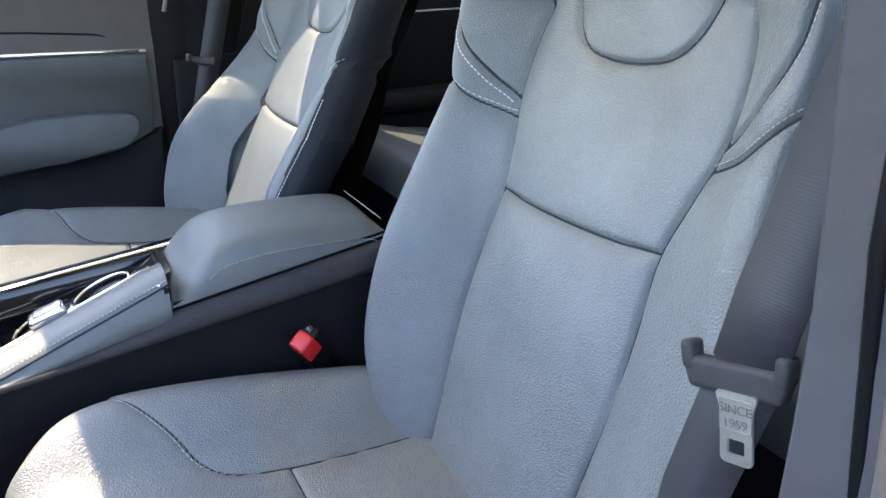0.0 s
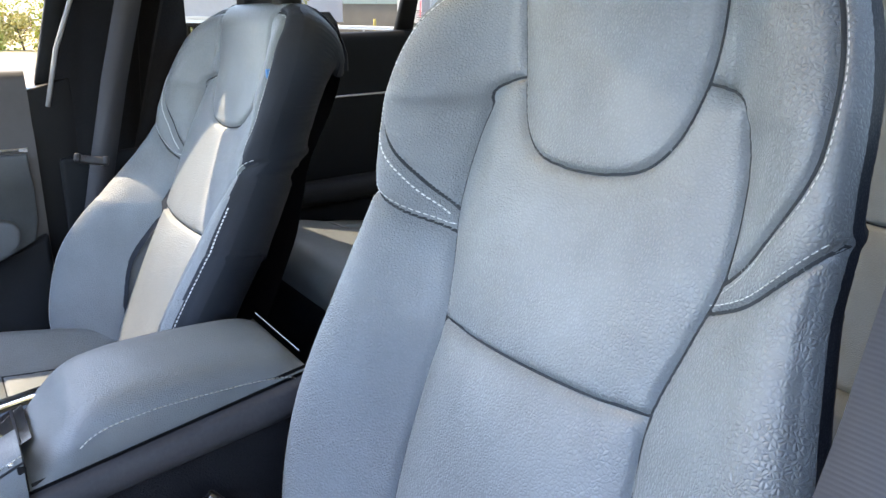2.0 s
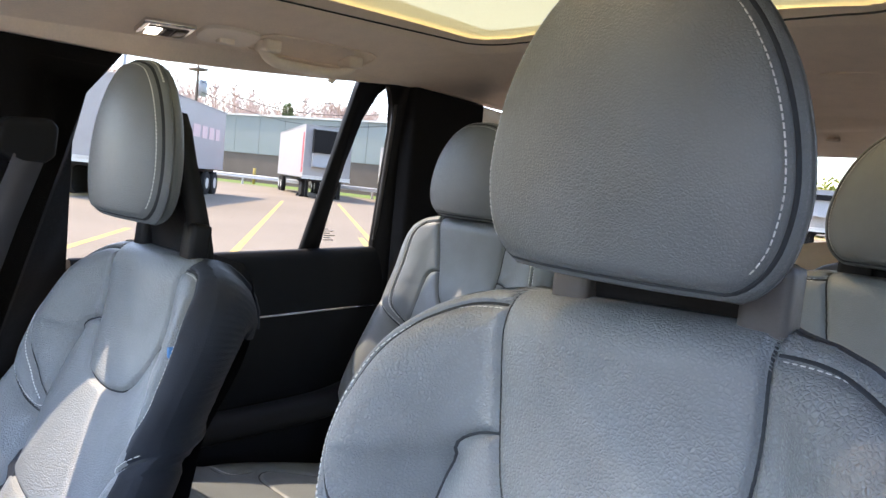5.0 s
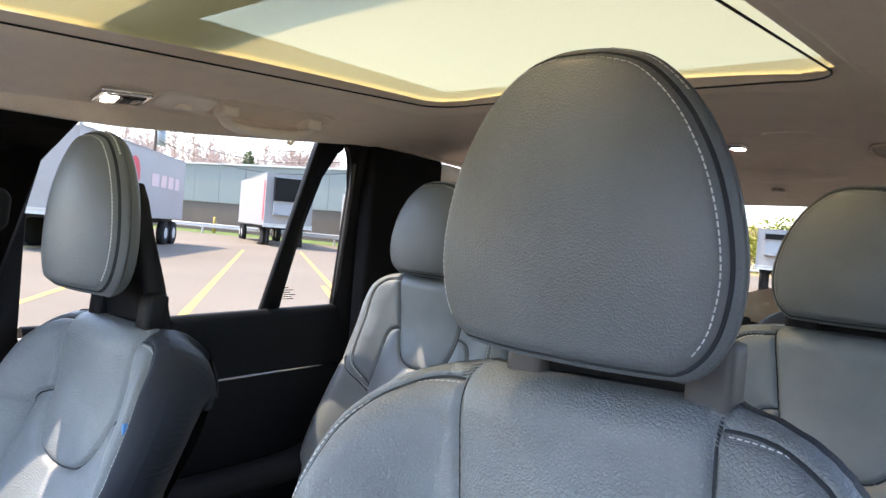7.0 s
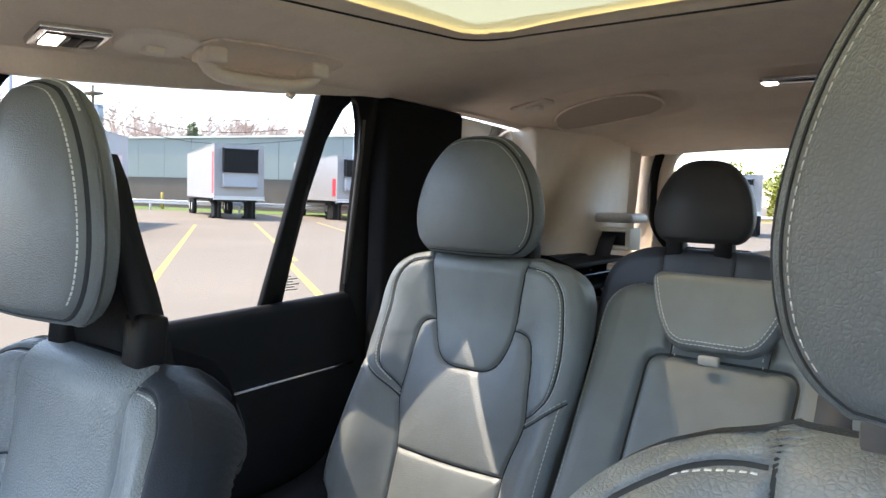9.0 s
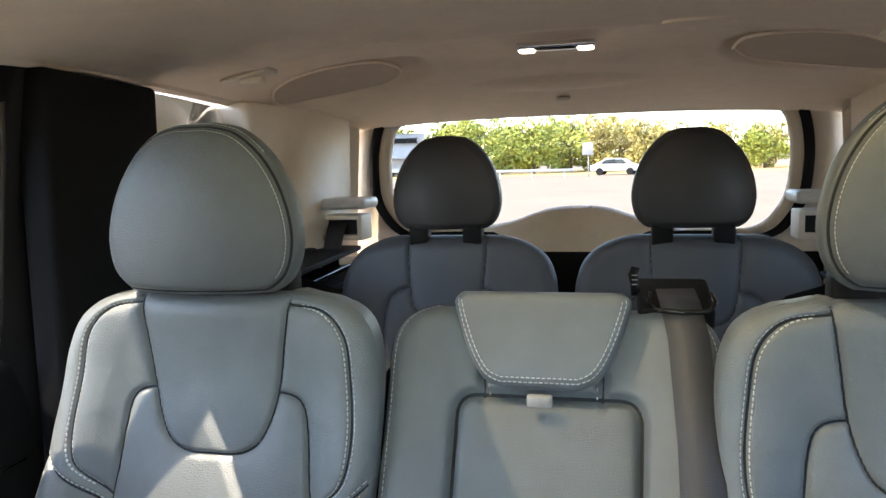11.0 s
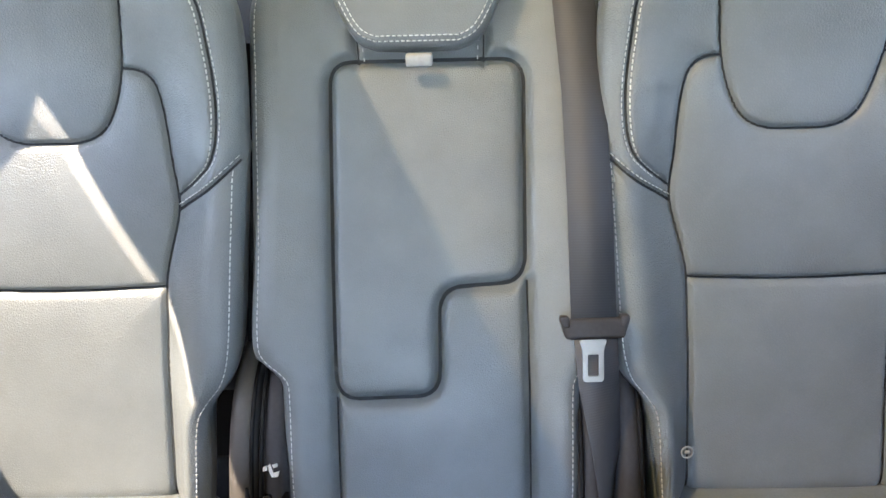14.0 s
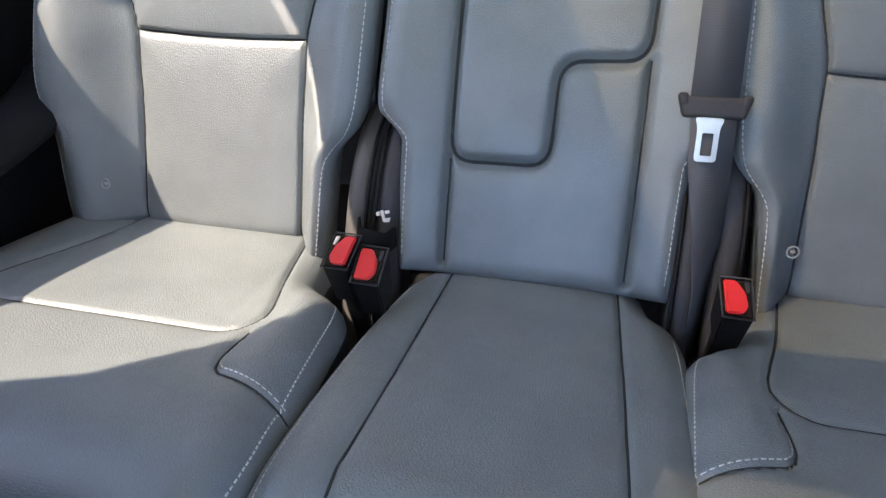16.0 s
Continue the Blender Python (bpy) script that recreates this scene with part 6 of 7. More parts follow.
for sx in (-1, 1):
    def on_liner(a, y, drop):
        x = sx * a
        return Vector((x, y, roof_z(x, y) - drop))

    gh = thing("grab_handle", on_liner(0.59, 0.97, 0.0), "beige moulded grab handle on the roof rail", "handle", "grab handles")
    pts = curve_through([on_liner(0.585, 0.862, -0.004), on_liner(0.592, 0.868, 0.014), on_liner(0.60, 0.89, 0.026), on_liner(0.603, 0.93, 0.030), on_liner(0.603, 1.02, 0.030), on_liner(0.598, 1.06, 0.025), on_liner(0.59, 1.078, 0.012), on_liner(0.585, 1.082, -0.004)], 30)
    part("bar", tube(pts, 0.0125, 14, 0.8), BEIGE, gh)
    for y in (0.874, 1.070):
        part("foot", box(on_liner(0.59, y, 0.018) - Vector((0.022, 0.018, 0)), on_liner(0.59, y, 0.018) + Vector((0.022, 0.018, 0.024)), 0.007, 3), BEIGE, gh)
    rim_ = curve_through([on_liner(0.545, 0.86, 0.0015), on_liner(0.54, 0.97, 0.0015), on_liner(0.545, 1.09, 0.0015), on_liner(0.585, 1.112, 0.0015), on_liner(0.625, 1.09, 0.0015), on_liner(0.632, 0.97, 0.0015), on_liner(0.625, 0.855, 0.0015), on_liner(0.585, 0.838, 0.0015), on_liner(0.545, 0.86, 0.0015)], 60)
    part("rim", tube(rim_, 0.0025, 6), LINER, gh)
    h0 = on_liner(0.612, 1.045, 0.024)
    part("hook", tube([h0, h0 + Vector((0, 0.004, -0.012)), h0 + Vector((0, -0.002, -0.019)), h0 + Vector((0, -0.010, -0.016))], 0.0045, 8), BEIGE, gh)
    cap = thing("screw_cover", on_liner(0.585, 0.79, 0.0), "round-ended beige cover with a small hook", "cover", "screw covers")
    o = [on_liner(0.585 + 0.034 * math.copysign(abs(math.sin(a)) ** 0.7, math.sin(a)), 0.79 + 0.055 * math.copysign(abs(math.cos(a)) ** 0.6, math.cos(a)), 0.006) for a in np.linspace(0, 2 * math.pi, 41)][:-1]
    bm = bmesh.new()
    lo_ = [bm.verts.new(p) for p in o]
    hi_ = [bm.verts.new(Vector(p) + Vector((0, 0, 0.014)) + (Vector(p) - on_liner(0.585, 0.79, 0.006)) * 0.08) for p in o]
    bm.faces.new(lo_)
    for i in range(40):
        bm.faces.new((lo_[i], lo_[(i + 1) % 40], hi_[(i + 1) % 40], hi_[i])).smooth = True
    part("plate", bm, BEIGE, cap)
    part("hook", box(on_liner(0.597, 0.79, 0.014) - Vector((0.010, 0.015, 0)), on_liner(0.597, 0.79, 0.014) + Vector((0.010, 0.015, 0.014)), 0.004, 3), BEIGE, cap)
for cx_ in (-0.53, 0.50):
    cl_ = thing("coat_clip", (cx_, 1.66, 1.675), "beige coat clip in the headliner", "clip", "coat clips")
    part("plate", box((cx_ - 0.045, 1.635, 1.664), (cx_ + 0.045, 1.685, 1.674), 0.006, 3, turn=Matrix.Rotation(radians(-12 if cx_ < 0 else 12), 4, 'Y')), BEIGE, cl_)
    part("tongue", box((cx_ - 0.012, 1.645, 1.656), (cx_ + 0.03, 1.665, 1.668), 0.004, 2), BEIGE, cl_)
for cx_, rad in ((-0.254, 0.055), (0.206, 0.055)):
    cv = thing("roof_cover", (cx_, 1.61, 1.715), "flat oval beige cap in the headliner", "cap", "roof caps")
    o = [(cx_ + rad * math.cos(a), 1.612 + 0.022 * math.sin(a), roof_z(cx_, 1.61) - 0.0185) for a in np.linspace(0, 2 * math.pi, 33)][:-1]
    bm = bmesh.new()
    a_ = [bm.verts.new(p) for p in o]
    b_ = [bm.verts.new((p[0], p[1], p[2] + 0.008)) for p in o]
    bm.faces.new(a_)
    for i in range(32):
        bm.faces.new((a_[i], a_[(i + 1) % 32], b_[(i + 1) % 32], b_[i]))
    part("cap", bm, LINER, cv)
for pts in ([(-0.61, 1.915), (-0.57, 1.84), (-0.50, 1.795), (-0.40, 1.79), (-0.34, 1.83), (-0.335, 1.93), (-0.40, 2.02), (-0.52, 2.03), (-0.60, 1.98), (-0.61, 1.915)], [(0.292, 1.91), (0.30, 1.82), (0.36, 1.765), (0.45, 1.755), (0.53, 1.82), (0.565, 1.93), (0.547, 2.0), (0.44, 2.03), (0.34, 2.0), (0.292, 1.91)]):
    sp = thing("speaker_grille", (pts[0][0], pts[0][1], 1.69), "oval recessed speaker grille of beige cloth", "speaker", "roof speakers")
    c = curve_through(pts, 60)
    part("rim", tube([(x, y, roof_z(x, y) - 0.001) for x, y in c], 0.003, 8), LINER, sp)
    bm = bmesh.new()
    mx, my = np.mean(c, axis=0)
    rings = [[bm.verts.new((mx + (x - mx) * k, my + (y - my) * k, roof_z(mx + (x - mx) * k, my + (y - my) * k) - 0.0005)) for x, y in c[:-1]] for k in (1.0, 0.66, 0.33)]
    for ra, rb in zip(rings, rings[1:]):
        for i in range(len(ra)):
            bm.faces.new((ra[i], ra[(i + 1) % len(ra)], rb[(i + 1) % len(ra)], rb[i])).smooth = True
    bm.faces.new(rings[-1]).smooth = True
    part("grille", bm, GRILLE, sp, "darker beige grille cloth")
mirror_eye = thing("roof_sensor", (-0.04, 2.33, 1.66), "tiny pale roof sensor above the rear window", "sensor")
part("cap", box((-0.055, 2.322, 1.655), (-0.02, 2.342, 1.664), 0.004, 2), BEIGE, mirror_eye)
brow = thing("headliner_brow", (-0.04, 2.2, 1.68), "soft raised brow of headliner above the rear window", "trim")
bm = bmesh.new()
rows = []
for k, a in enumerate(np.linspace(0, 1, 12)):
    hw = 0.20 * math.sin(math.pi * (0.12 + 0.76 * a)) + 0.02
    rows.append([bm.verts.new((-0.04 + hw * s, 2.10 + 0.16 * a, roof_line(2.10 + 0.16 * a) - 0.013 * (1 - s * s) * math.sin(math.pi * a) - 0.001)) for s in np.linspace(-1, 1, 21)])
for a, b in zip(rows, rows[1:]):
    for i in range(20):
        bm.faces.new((a[i], a[i + 1], b[i + 1], b[i])).smooth = True
part("pad", bm, LINER, brow)

# third-row belt guides, shelves and straps
for sx in (-1, 1):
    off = -0.62 if sx < 0 else 0.565
    g = thing("belt_guide", (off, 2.28, 1.36), "pale plastic belt guide on the tail trim", "belt guide", "belt guides")
    bm = merged(box((off - 0.07, 2.25, 1.372), (off + 0.07, 2.33, 1.384), 0.004), box((off - 0.07, 2.25, 1.318), (off + 0.07, 2.33, 1.332), 0.004), box((off - 0.078, 2.25, 1.318), (off - 0.064, 2.33, 1.384), 0.004), box((off + 0.058, 2.25, 1.318), (off + 0.072, 2.33, 1.384), 0.004))
    part("frame", bm, BEIGE, g)
    part("mouth", box((off - 0.065, 2.27, 1.33), (off + 0.06, 2.31, 1.374)), BLACK, g)
    part("ledge", box((off - 0.09, 2.22, 1.40), (off + 0.09, 2.34, 1.428), 0.012, 3), plain("pale_plastic", (0.66, 0.65, 0.63), 0.4), g)
    sb = thing("seat_belt", (off, 2.2, 1.0), "black third-row seat belt", "seat belt", "seat belts")
    part("webbing", ribbon([(off + 0.0, 2.27, 1.365), (off - 0.002 * sx, 2.245, 1.345), (off + 0.012 * sx, 2.22, 1.25), (off + 0.03 * sx, 2.18, 1.1), (off + 0.04 * sx, 2.1, 0.8)], (1, 0.2, 0), 0.046), WEB, sb)
    sh = thing("side_tray", (sx * 0.64, 2.1, 1.24), "black moulded side tray with ribbed edges", "tray", "side trays")
    for k in range(4):
        part("rib", slab([(1.80, 1.275 - 0.03 * k), (2.30, 1.288 - 0.03 * k), (2.30, 1.30 - 0.03 * k), (1.80, 1.288 - 0.03 * k)], sx * (0.57 - 0.012 * k), sx * 0.70, 0.003), GLOSS if k % 2 else SOFT_BLACK, sh)
    part("back_plate", slab([(1.78, 1.0), (2.34, 1.0), (2.34, 1.31), (1.78, 1.30)], sx * 0.665, sx * 0.70, 0.01), BLACK, sh)

# pillar trims on the passenger's side
tagged(part("trim_pillar_edge", slab([(0.298, 0.5), (0.298, 1.15), (0.352, 1.36), (0.418, 1.54), (0.428, 1.60), (0.460, 1.60), (0.450, 1.50), (0.390, 1.36), (0.342, 1.15), (0.34, 0.5)], -0.755, -0.735, 0.006, True), SOFT_BLACK), "dark rubber seal along the pillar", "trim", "", "structure")
# sunlight on the pillar's edge is put into its pale grey
tagged(part("trim_pillar_line", tube([(-0.668, 0.440, 1.50), (-0.672, 0.424, 1.456), (-0.676, 0.386, 1.346), (-0.684, 0.333, 1.209), (-0.688, 0.308, 1.108)], 0.007, 8, 0.6), plain("pale_grey_trim", (0.30, 0.30, 0.30), 0.5)), "grey pillar edge, made pale for the sunlight on it", "trim", "", "structure")
tagged(part("wall_pillar_low", slab([(0.32, 0.45), (0.32, 1.0), (0.60, 1.02), (0.62, 0.45)], -0.74, -0.72, 0.012), SOFT_BLACK), "black lower pillar trim", "wall", "", "structure")


# the trimmed pillar is scaled out from the camera's position, letting sun past it
OUT = Matrix.Translation((0.70, 0.11, 1.38)) @ Matrix.Scale(1.03, 4) @ Matrix.Translation((-0.70, -0.11, -1.38))
for ob in scene.objects:
    if ob.type == 'MESH' and (ob.name in ("wall_pillar_b", "trim_pillar_edge", "trim_pillar_line") or ob.name.startswith("guide")):
        ob.data.transform(OUT)


# ---- outside: car park, lorries, hall, trees ----
PAINT = plain("yellow_road_paint", (0.42, 0.30, 0.08), 0.85, spread=0.2, scale=6)
GRASS = plain("short_green_grass", (0.11, 0.17, 0.03), 1.0, spread=0.35, scale=1.5)
DRY = plain("dry_straw_grass", (0.33, 0.25, 0.11), 1.0, spread=0.3, scale=1.2)
CLAD = plain("pale_metal_cladding", (0.225, 0.25, 0.248), 0.6, spread=0.04, scale=0.4)
BRICKY = plain("brown_base_wall", (0.13, 0.10, 0.085), 0.85, spread=0.15, scale=0.8)
TRUCK_WHITE = plain("white_lorry_panel", (0.33, 0.32, 0.32), 0.5, spread=0.06, scale=0.8)
TRUCK_RED = plain("red_lorry_panel", (0.55, 0.03, 0.05), 0.5, spread=0.06)
FADED = plain("faded_pink_print", (0.62, 0.46, 0.46), 0.6)
RUBBER = plain("tyre_rubber", (0.02, 0.02, 0.02), 0.9)
UNIT = plain("cooler_unit_grey", (0.32, 0.34, 0.36), 0.5)
RAIL = plain("galvanised_rail", (0.6, 0.6, 0.58), 0.5, 0.3)
BARK = plain("grey_bark", (0.11, 0.085, 0.065), 0.95, spread=0.3, scale=4)
TWIG = plain("bare_twigs", (0.46, 0.36, 0.31), 1.0, spread=0.25, scale=0.3)
CONCRETE = plain("pale_concrete", (0.45, 0.38, 0.28), 0.9)


def leaf_mat(name, a, b):
    m, n, l, bs = material(name)
    g = n.new("ShaderNodeNewGeometry")
    l.new(mixed(n, l, g.outputs["Random Per Island"], a, b), bs.inputs["Base Color"])
    bs.inputs["Roughness"].default_value = 0.7
    return m


LEAF = leaf_mat("spring_leaves", (0.16, 0.20, 0.03), (0.36, 0.37, 0.07))
LEAF_GOLD = leaf_mat("golden_spring_leaves", (0.28, 0.24, 0.06), (0.46, 0.37, 0.12))
PINE = leaf_mat("pine_needles", (0.05, 0.08, 0.02), (0.10, 0.13, 0.04))

LINE_WAY = Vector((-0.826, 0.564, 0))
for x, y, n_ in ((-8.0, 4.7, 24), (-12.0, 10.6, 20), (-6.2, 6.4, 8), (-10.2, 3.5, 4), (-17.0, 18.0, 14), (-4.6, 9.0, 6)):
    a = Vector((x, y, 0.004))
    bm = bmesh.new()
    side = Vector((LINE_WAY.y, -LINE_WAY.x, 0)) * 0.065
    b = a + LINE_WAY * n_
    bm.faces.new([bm.verts.new(p) for p in (a - side, a + side, b + side, b - side)])
    tagged(part("road_marking", bm, PAINT), "worn yellow parking line on the asphalt", "road marking", "parking lines", "structure")

wall_a, wall_b = Vector((-125, 16, 0)), Vector((-30, 43, 0))
along = (wall_b - wall_a).normalized()
outw = Vector((along.y, -along.x, 0))
if outw.dot(-wall_a) < 0:
    outw = -outw


def wall_box(s0, s1, z0, z1, off, depth, mat, name, parent, joints=0):
    bm = bmesh.new()
    p = [wall_a + along * s + outw * o for s, o in ((s0, off), (s1, off), (s1, off - depth), (s0, off - depth))]
    lo = [bm.verts.new((q.x, q.y, z0)) for q in p]
    hi = [bm.verts.new((q.x, q.y, z1)) for q in p]
    bm.faces.new(hi)
    for i in range(4):
        bm.faces.new((lo[i], lo[(i + 1) % 4], hi[(i + 1) % 4], hi[i]))
    return part(name, bm, mat, parent)


hall = thing("warehouse", (-70, 34, 0), "long low warehouse, pale cladding over a dark brown base", "building")
wall_box(0, 99, 0, 2.6, 0.0, 30, BRICKY, "base_wall", hall)
for k in range(33):
    wall_box(k * 3 + 0.02, k * 3 + 2.98, 2.6, 6.0, 0.08, 0.3, CLAD, "wall_panel", hall)
wall_box(0, 99, 2.6, 5.9, 0.0, 30, CLAD, "upper_wall", hall)
wall_box(-0.3, 99.3, 6.0, 6.15, 0.25, 31, RAIL, "roof_edge", hall)
# verge with guard rail
bm = bmesh.new()
for off0, off1 in ((7.5, 0.0),):
    bm.faces.new([bm.verts.new((*(wall_a + along * s + outw * o).xy, 0.005)) for s, o in ((-20, off0), (110, off0), (110, off1), (-20, off1))])
tagged(part("ground_verge", bm, GRASS), "strip of mown green grass before the hall", "verge", "", "structure")
rail = thing("guard_rail", (-70, 26, 0), "long pale steel guard rail along the verge", "guard rail")
p0, p1 = wall_a + outw * 8.2 - along * 10, wall_a + outw * 8.2 + along * 108
for z in (0.55, 0.70):
    part("beam", tube([(p0.x, p0.y, z), (p1.x, p1.y, z)], 0.09, 6), RAIL, rail)
for k in range(30):
    q = p0 + (p1 - p0) * (k / 29)
    part("post", box((q.x - 0.06, q.y - 0.06, 0), (q.x + 0.06, q.y + 0.06, 0.72), 0.01), RAIL, rail)
for s in (52, 74):
    q = wall_a + along * s + outw * 5.5
    bo = thing("bollard", (q.x, q.y, 0), "yellow steel bollard on the verge", "bollard", "bollards")
    part("tube", cylinder((q.x, q.y, 0), (q.x, q.y, 1.3), 0.12), PAINT, bo)


def trailer(corner, axis, across_len, length, height, side_mat, label, face_unit=True, bars=(), faded=(), disc=None):
    """A box trailer: corner is its near left foot, axis points along it away from the near end."""
    ax = Vector((*axis, 0)).normalized()
    ac = Vector((ax.y, -ax.x, 0)) * across_len
    c = Vector((*corner, 0))
    t = thing("lorry_trailer", c + ax * length / 2 + ac / 2, label, "trailer", "lorry trailers")

    def rect_box(s0, s1, a0, a1, z0, z1, mat, name, bev=0.03):
        bm = bmesh.new()
        bmesh.ops.create_cube(bm, size=1)
        for v in bm.verts:
            s = s0 + (s1 - s0) * (v.co.x + 0.5)
            a = a0 + (a1 - a0) * (v.co.y + 0.5)
            p = c + ax * s + ac * a
            v.co = Vector((p.x, p.y, z0 + (z1 - z0) * (v.co.z + 0.5)))
        bmesh.ops.bevel(bm, geom=list(bm.edges), offset=bev, segments=2, affect='EDGES')
        return part(name, bm, mat, t)
    rect_box(0, length, 0, 1, 1.15, height, side_mat, "box")
    rect_box(0.1, length - 0.1, 0.15, 0.85, 0.95, 1.15, BLACK, "chassis")
    rect_box(-0.03, 0.02, -0.01, 1.01, 1.05, 1.25, RAIL, "bumper_beam")
    if face_unit:
        rect_box(-0.55, 0.0, 0.16, 0.84, 2.5, height - 0.25, BLACK, "cooler_grille")
        rect_box(-0.45, 0.0, 0.16, 0.84, 1.75, 2.5, UNIT, "cooler_unit")
    for s in (length - 1.2, length - 2.5):
        for a in (0.06, 0.94):
            p = c + ax * s + ac * a
            wv = ac.normalized() * 0.14
            wh = part("wheel", cylinder(p - wv + Vector((0, 0, 0.5)), p + wv + Vector((0, 0, 0.5)), 0.5, None, 20), RUBBER, t)
            part("rim", cylinder(p - wv * 1.05 + Vector((0, 0, 0.5)), p + wv * 1.05 + Vector((0, 0, 0.5)), 0.24, None, 14), RAIL, wh)
    for a in (0.15, 0.85):
        rect_box(0.7, 0.85, a - 0.03, a + 0.03, 0.05, 1.0, BLACK, "landing_leg", 0.01)
        rect_box(1.8, 2.8, a - 0.06, a + 0.06, 0.02, 0.95, RUBBER, "near_wheels", 0.15)
    for s0, s1, z0, z1, side in faded:
        rect_box(s0, s1, 0.99, 1.006, z0, z1, FADED, "lettering_bar", 0.003)
    if disc is not None:
        p = c + ax * disc + ac + Vector((0, 0, 2.75))
        part("emblem_disc", cylinder(p, p + ac.normalized() * 0.02, 0.62, None, 32), TRUCK_RED, t, "round red painted emblem")
    for s0, s1, z0, z1, side in bars:
        rect_box(s0, s1, -0.006 if side < 0 else 0.99, 0.01 if side < 0 else 1.006, z0, z1, TRUCK_RED, "lettering_bar", 0.003)
    return t


trailer((-33.1, 22.7), (-0.90, 0.44), 2.6, 13, 4.0, TRUCK_WHITE, "white refrigerated trailer with a dark cooling unit facing the car park", True, [(0.3, 0.8, 1.4, 3.6, -1)])
trailer((-23.3, 6.6), (-0.75, 0.66), 2.6, 12.6, 3.75, TRUCK_WHITE, "white trailer with faded red lettering along its side", False, [], [(7.4, 8.4, 2.4, 2.9, 1), (8.7, 9.5, 2.4, 2.9, 1), (9.8, 10.6, 2.4, 2.9, 1), (10.9, 11.6, 2.4, 2.9, 1)], 5.2)
trailer((-30.0, 28.6), (-0.88, 0.47), 2.4, 12, 3.7, TRUCK_WHITE, "white trailer with a dark cooling unit and a worn side", True, [(0.3, 1.0, 1.4, 2.4, -1)])
trailer((-24.6, 31.0), (-0.86, 0.51), 2.6, 12, 4.0, TRUCK_RED, "bright red trailer with a pale front", False)
trailer((-11.6, 36.0), (-0.25, 0.97), 2.3, 6, 3.0, TRUCK_WHITE, "white box lorry with a dark windscreen", True)


def crown(seed, rx, rz, count, size, flat=0.5):
    rnd = random.Random(seed)
    verts, faces = [], []
    lobes = [(rnd.uniform(-0.6, 0.6) * rx, rnd.uniform(-0.6, 0.6) * rx, rnd.uniform(-0.75, 0.6) * rz, rnd.uniform(0.22, 0.5)) for _ in range(16)]
    for _ in range(count):
        lx, ly, lz, lr = rnd.choice(lobes)
        d = Vector((rnd.gauss(0, 1), rnd.gauss(0, 1), rnd.gauss(0, 1))).normalized() * rnd.uniform(0.55, 1.0) ** 0.5
        p = Vector((lx + d.x * rx * lr, ly + d.y * rx * lr, lz + d.z * rz * lr))
        a = Vector((rnd.gauss(0, 1), rnd.gauss(0, 1), rnd.gauss(0, 1))).normalized() * size * rnd.uniform(0.6, 1.3)
        b = a.orthogonal().normalized() * size * rnd.uniform(0.4, 0.9)
        k = len(verts)
        verts += [p - a, p + b * 0.8, p + a, p - b]
        faces.append((k, k + 1, k + 2, k + 3))
    return mesh_of("crown", verts, faces, False)


def limbs(seed, height, spread, r):
    rnd = random.Random(seed)
    bms = [cylinder((0, 0, 0), (rnd.uniform(-0.2, 0.2), rnd.uniform(-0.2, 0.2), height * 0.75), r, r * 0.35, 8)]
    for _ in range(7):
        z = rnd.uniform(0.3, 0.7) * height
        a = rnd.uniform(0, 6.28)
        bms.append(cylinder((0, 0, z), (math.cos(a) * spread, math.sin(a) * spread, z + rnd.uniform(0.15, 0.35) * height), r * 0.35, r * 0.08, 6))
    return merged(*bms)


def tree(place, seed, height, mat, label, name="tree", rx=None):
    t = thing(name, place, label, "tree", "trees behind the car park")
    rx = rx or height * 0.36
    tr = part("trunk", limbs(seed, height, rx * 0.7, height * 0.022), BARK)
    cr = part("crown", crown(seed, rx, height * 0.52, 2200, height * 0.03), mat)
    for o, z in ((tr, 0), (cr, height * 0.5)):
        o.parent = t
        o.matrix_basis = Matrix.Translation((0, 0, z))
    return t


kinds = [tree((-13.5, 78, 0), 1, 6.6, LEAF, "bright green spring tree beyond the car park", rx=3.2),
         tree((-8.5, 80, 0), 2, 7.2, LEAF, "bright green spring tree beyond the car park", rx=3.4),
         tree((-1.5, 82, 0), 3, 6.4, LEAF_GOLD, "golden-green spring tree beyond the car park", rx=2.6),
         tree((3.0, 79, 0), 4, 5.6, LEAF_GOLD, "thin golden spring tree beyond the car park", rx=1.9)]
rnd = random.Random(5)
for k in range(62):
    x = -42 + k * 1.45 + rnd.uniform(-1.0, 1.0)
    gold = 0.15 if x < -6 else 0.75 if x < 9 else 0.4
    src = rnd.choice(kinds[2:]) if rnd.random() < gold else rnd.choice(kinds[:2])
    s = rnd.uniform(0.75, 1.15) * (0.85 if x > 4 else 1.0)
    c = copy_thing(src, Matrix.Translation((x, 84 + rnd.uniform(-5, 12), -0.3)) @ Matrix.Rotation(rnd.uniform(0, 6.28), 4, 'Z') @ Matrix.Scale(s, 4))
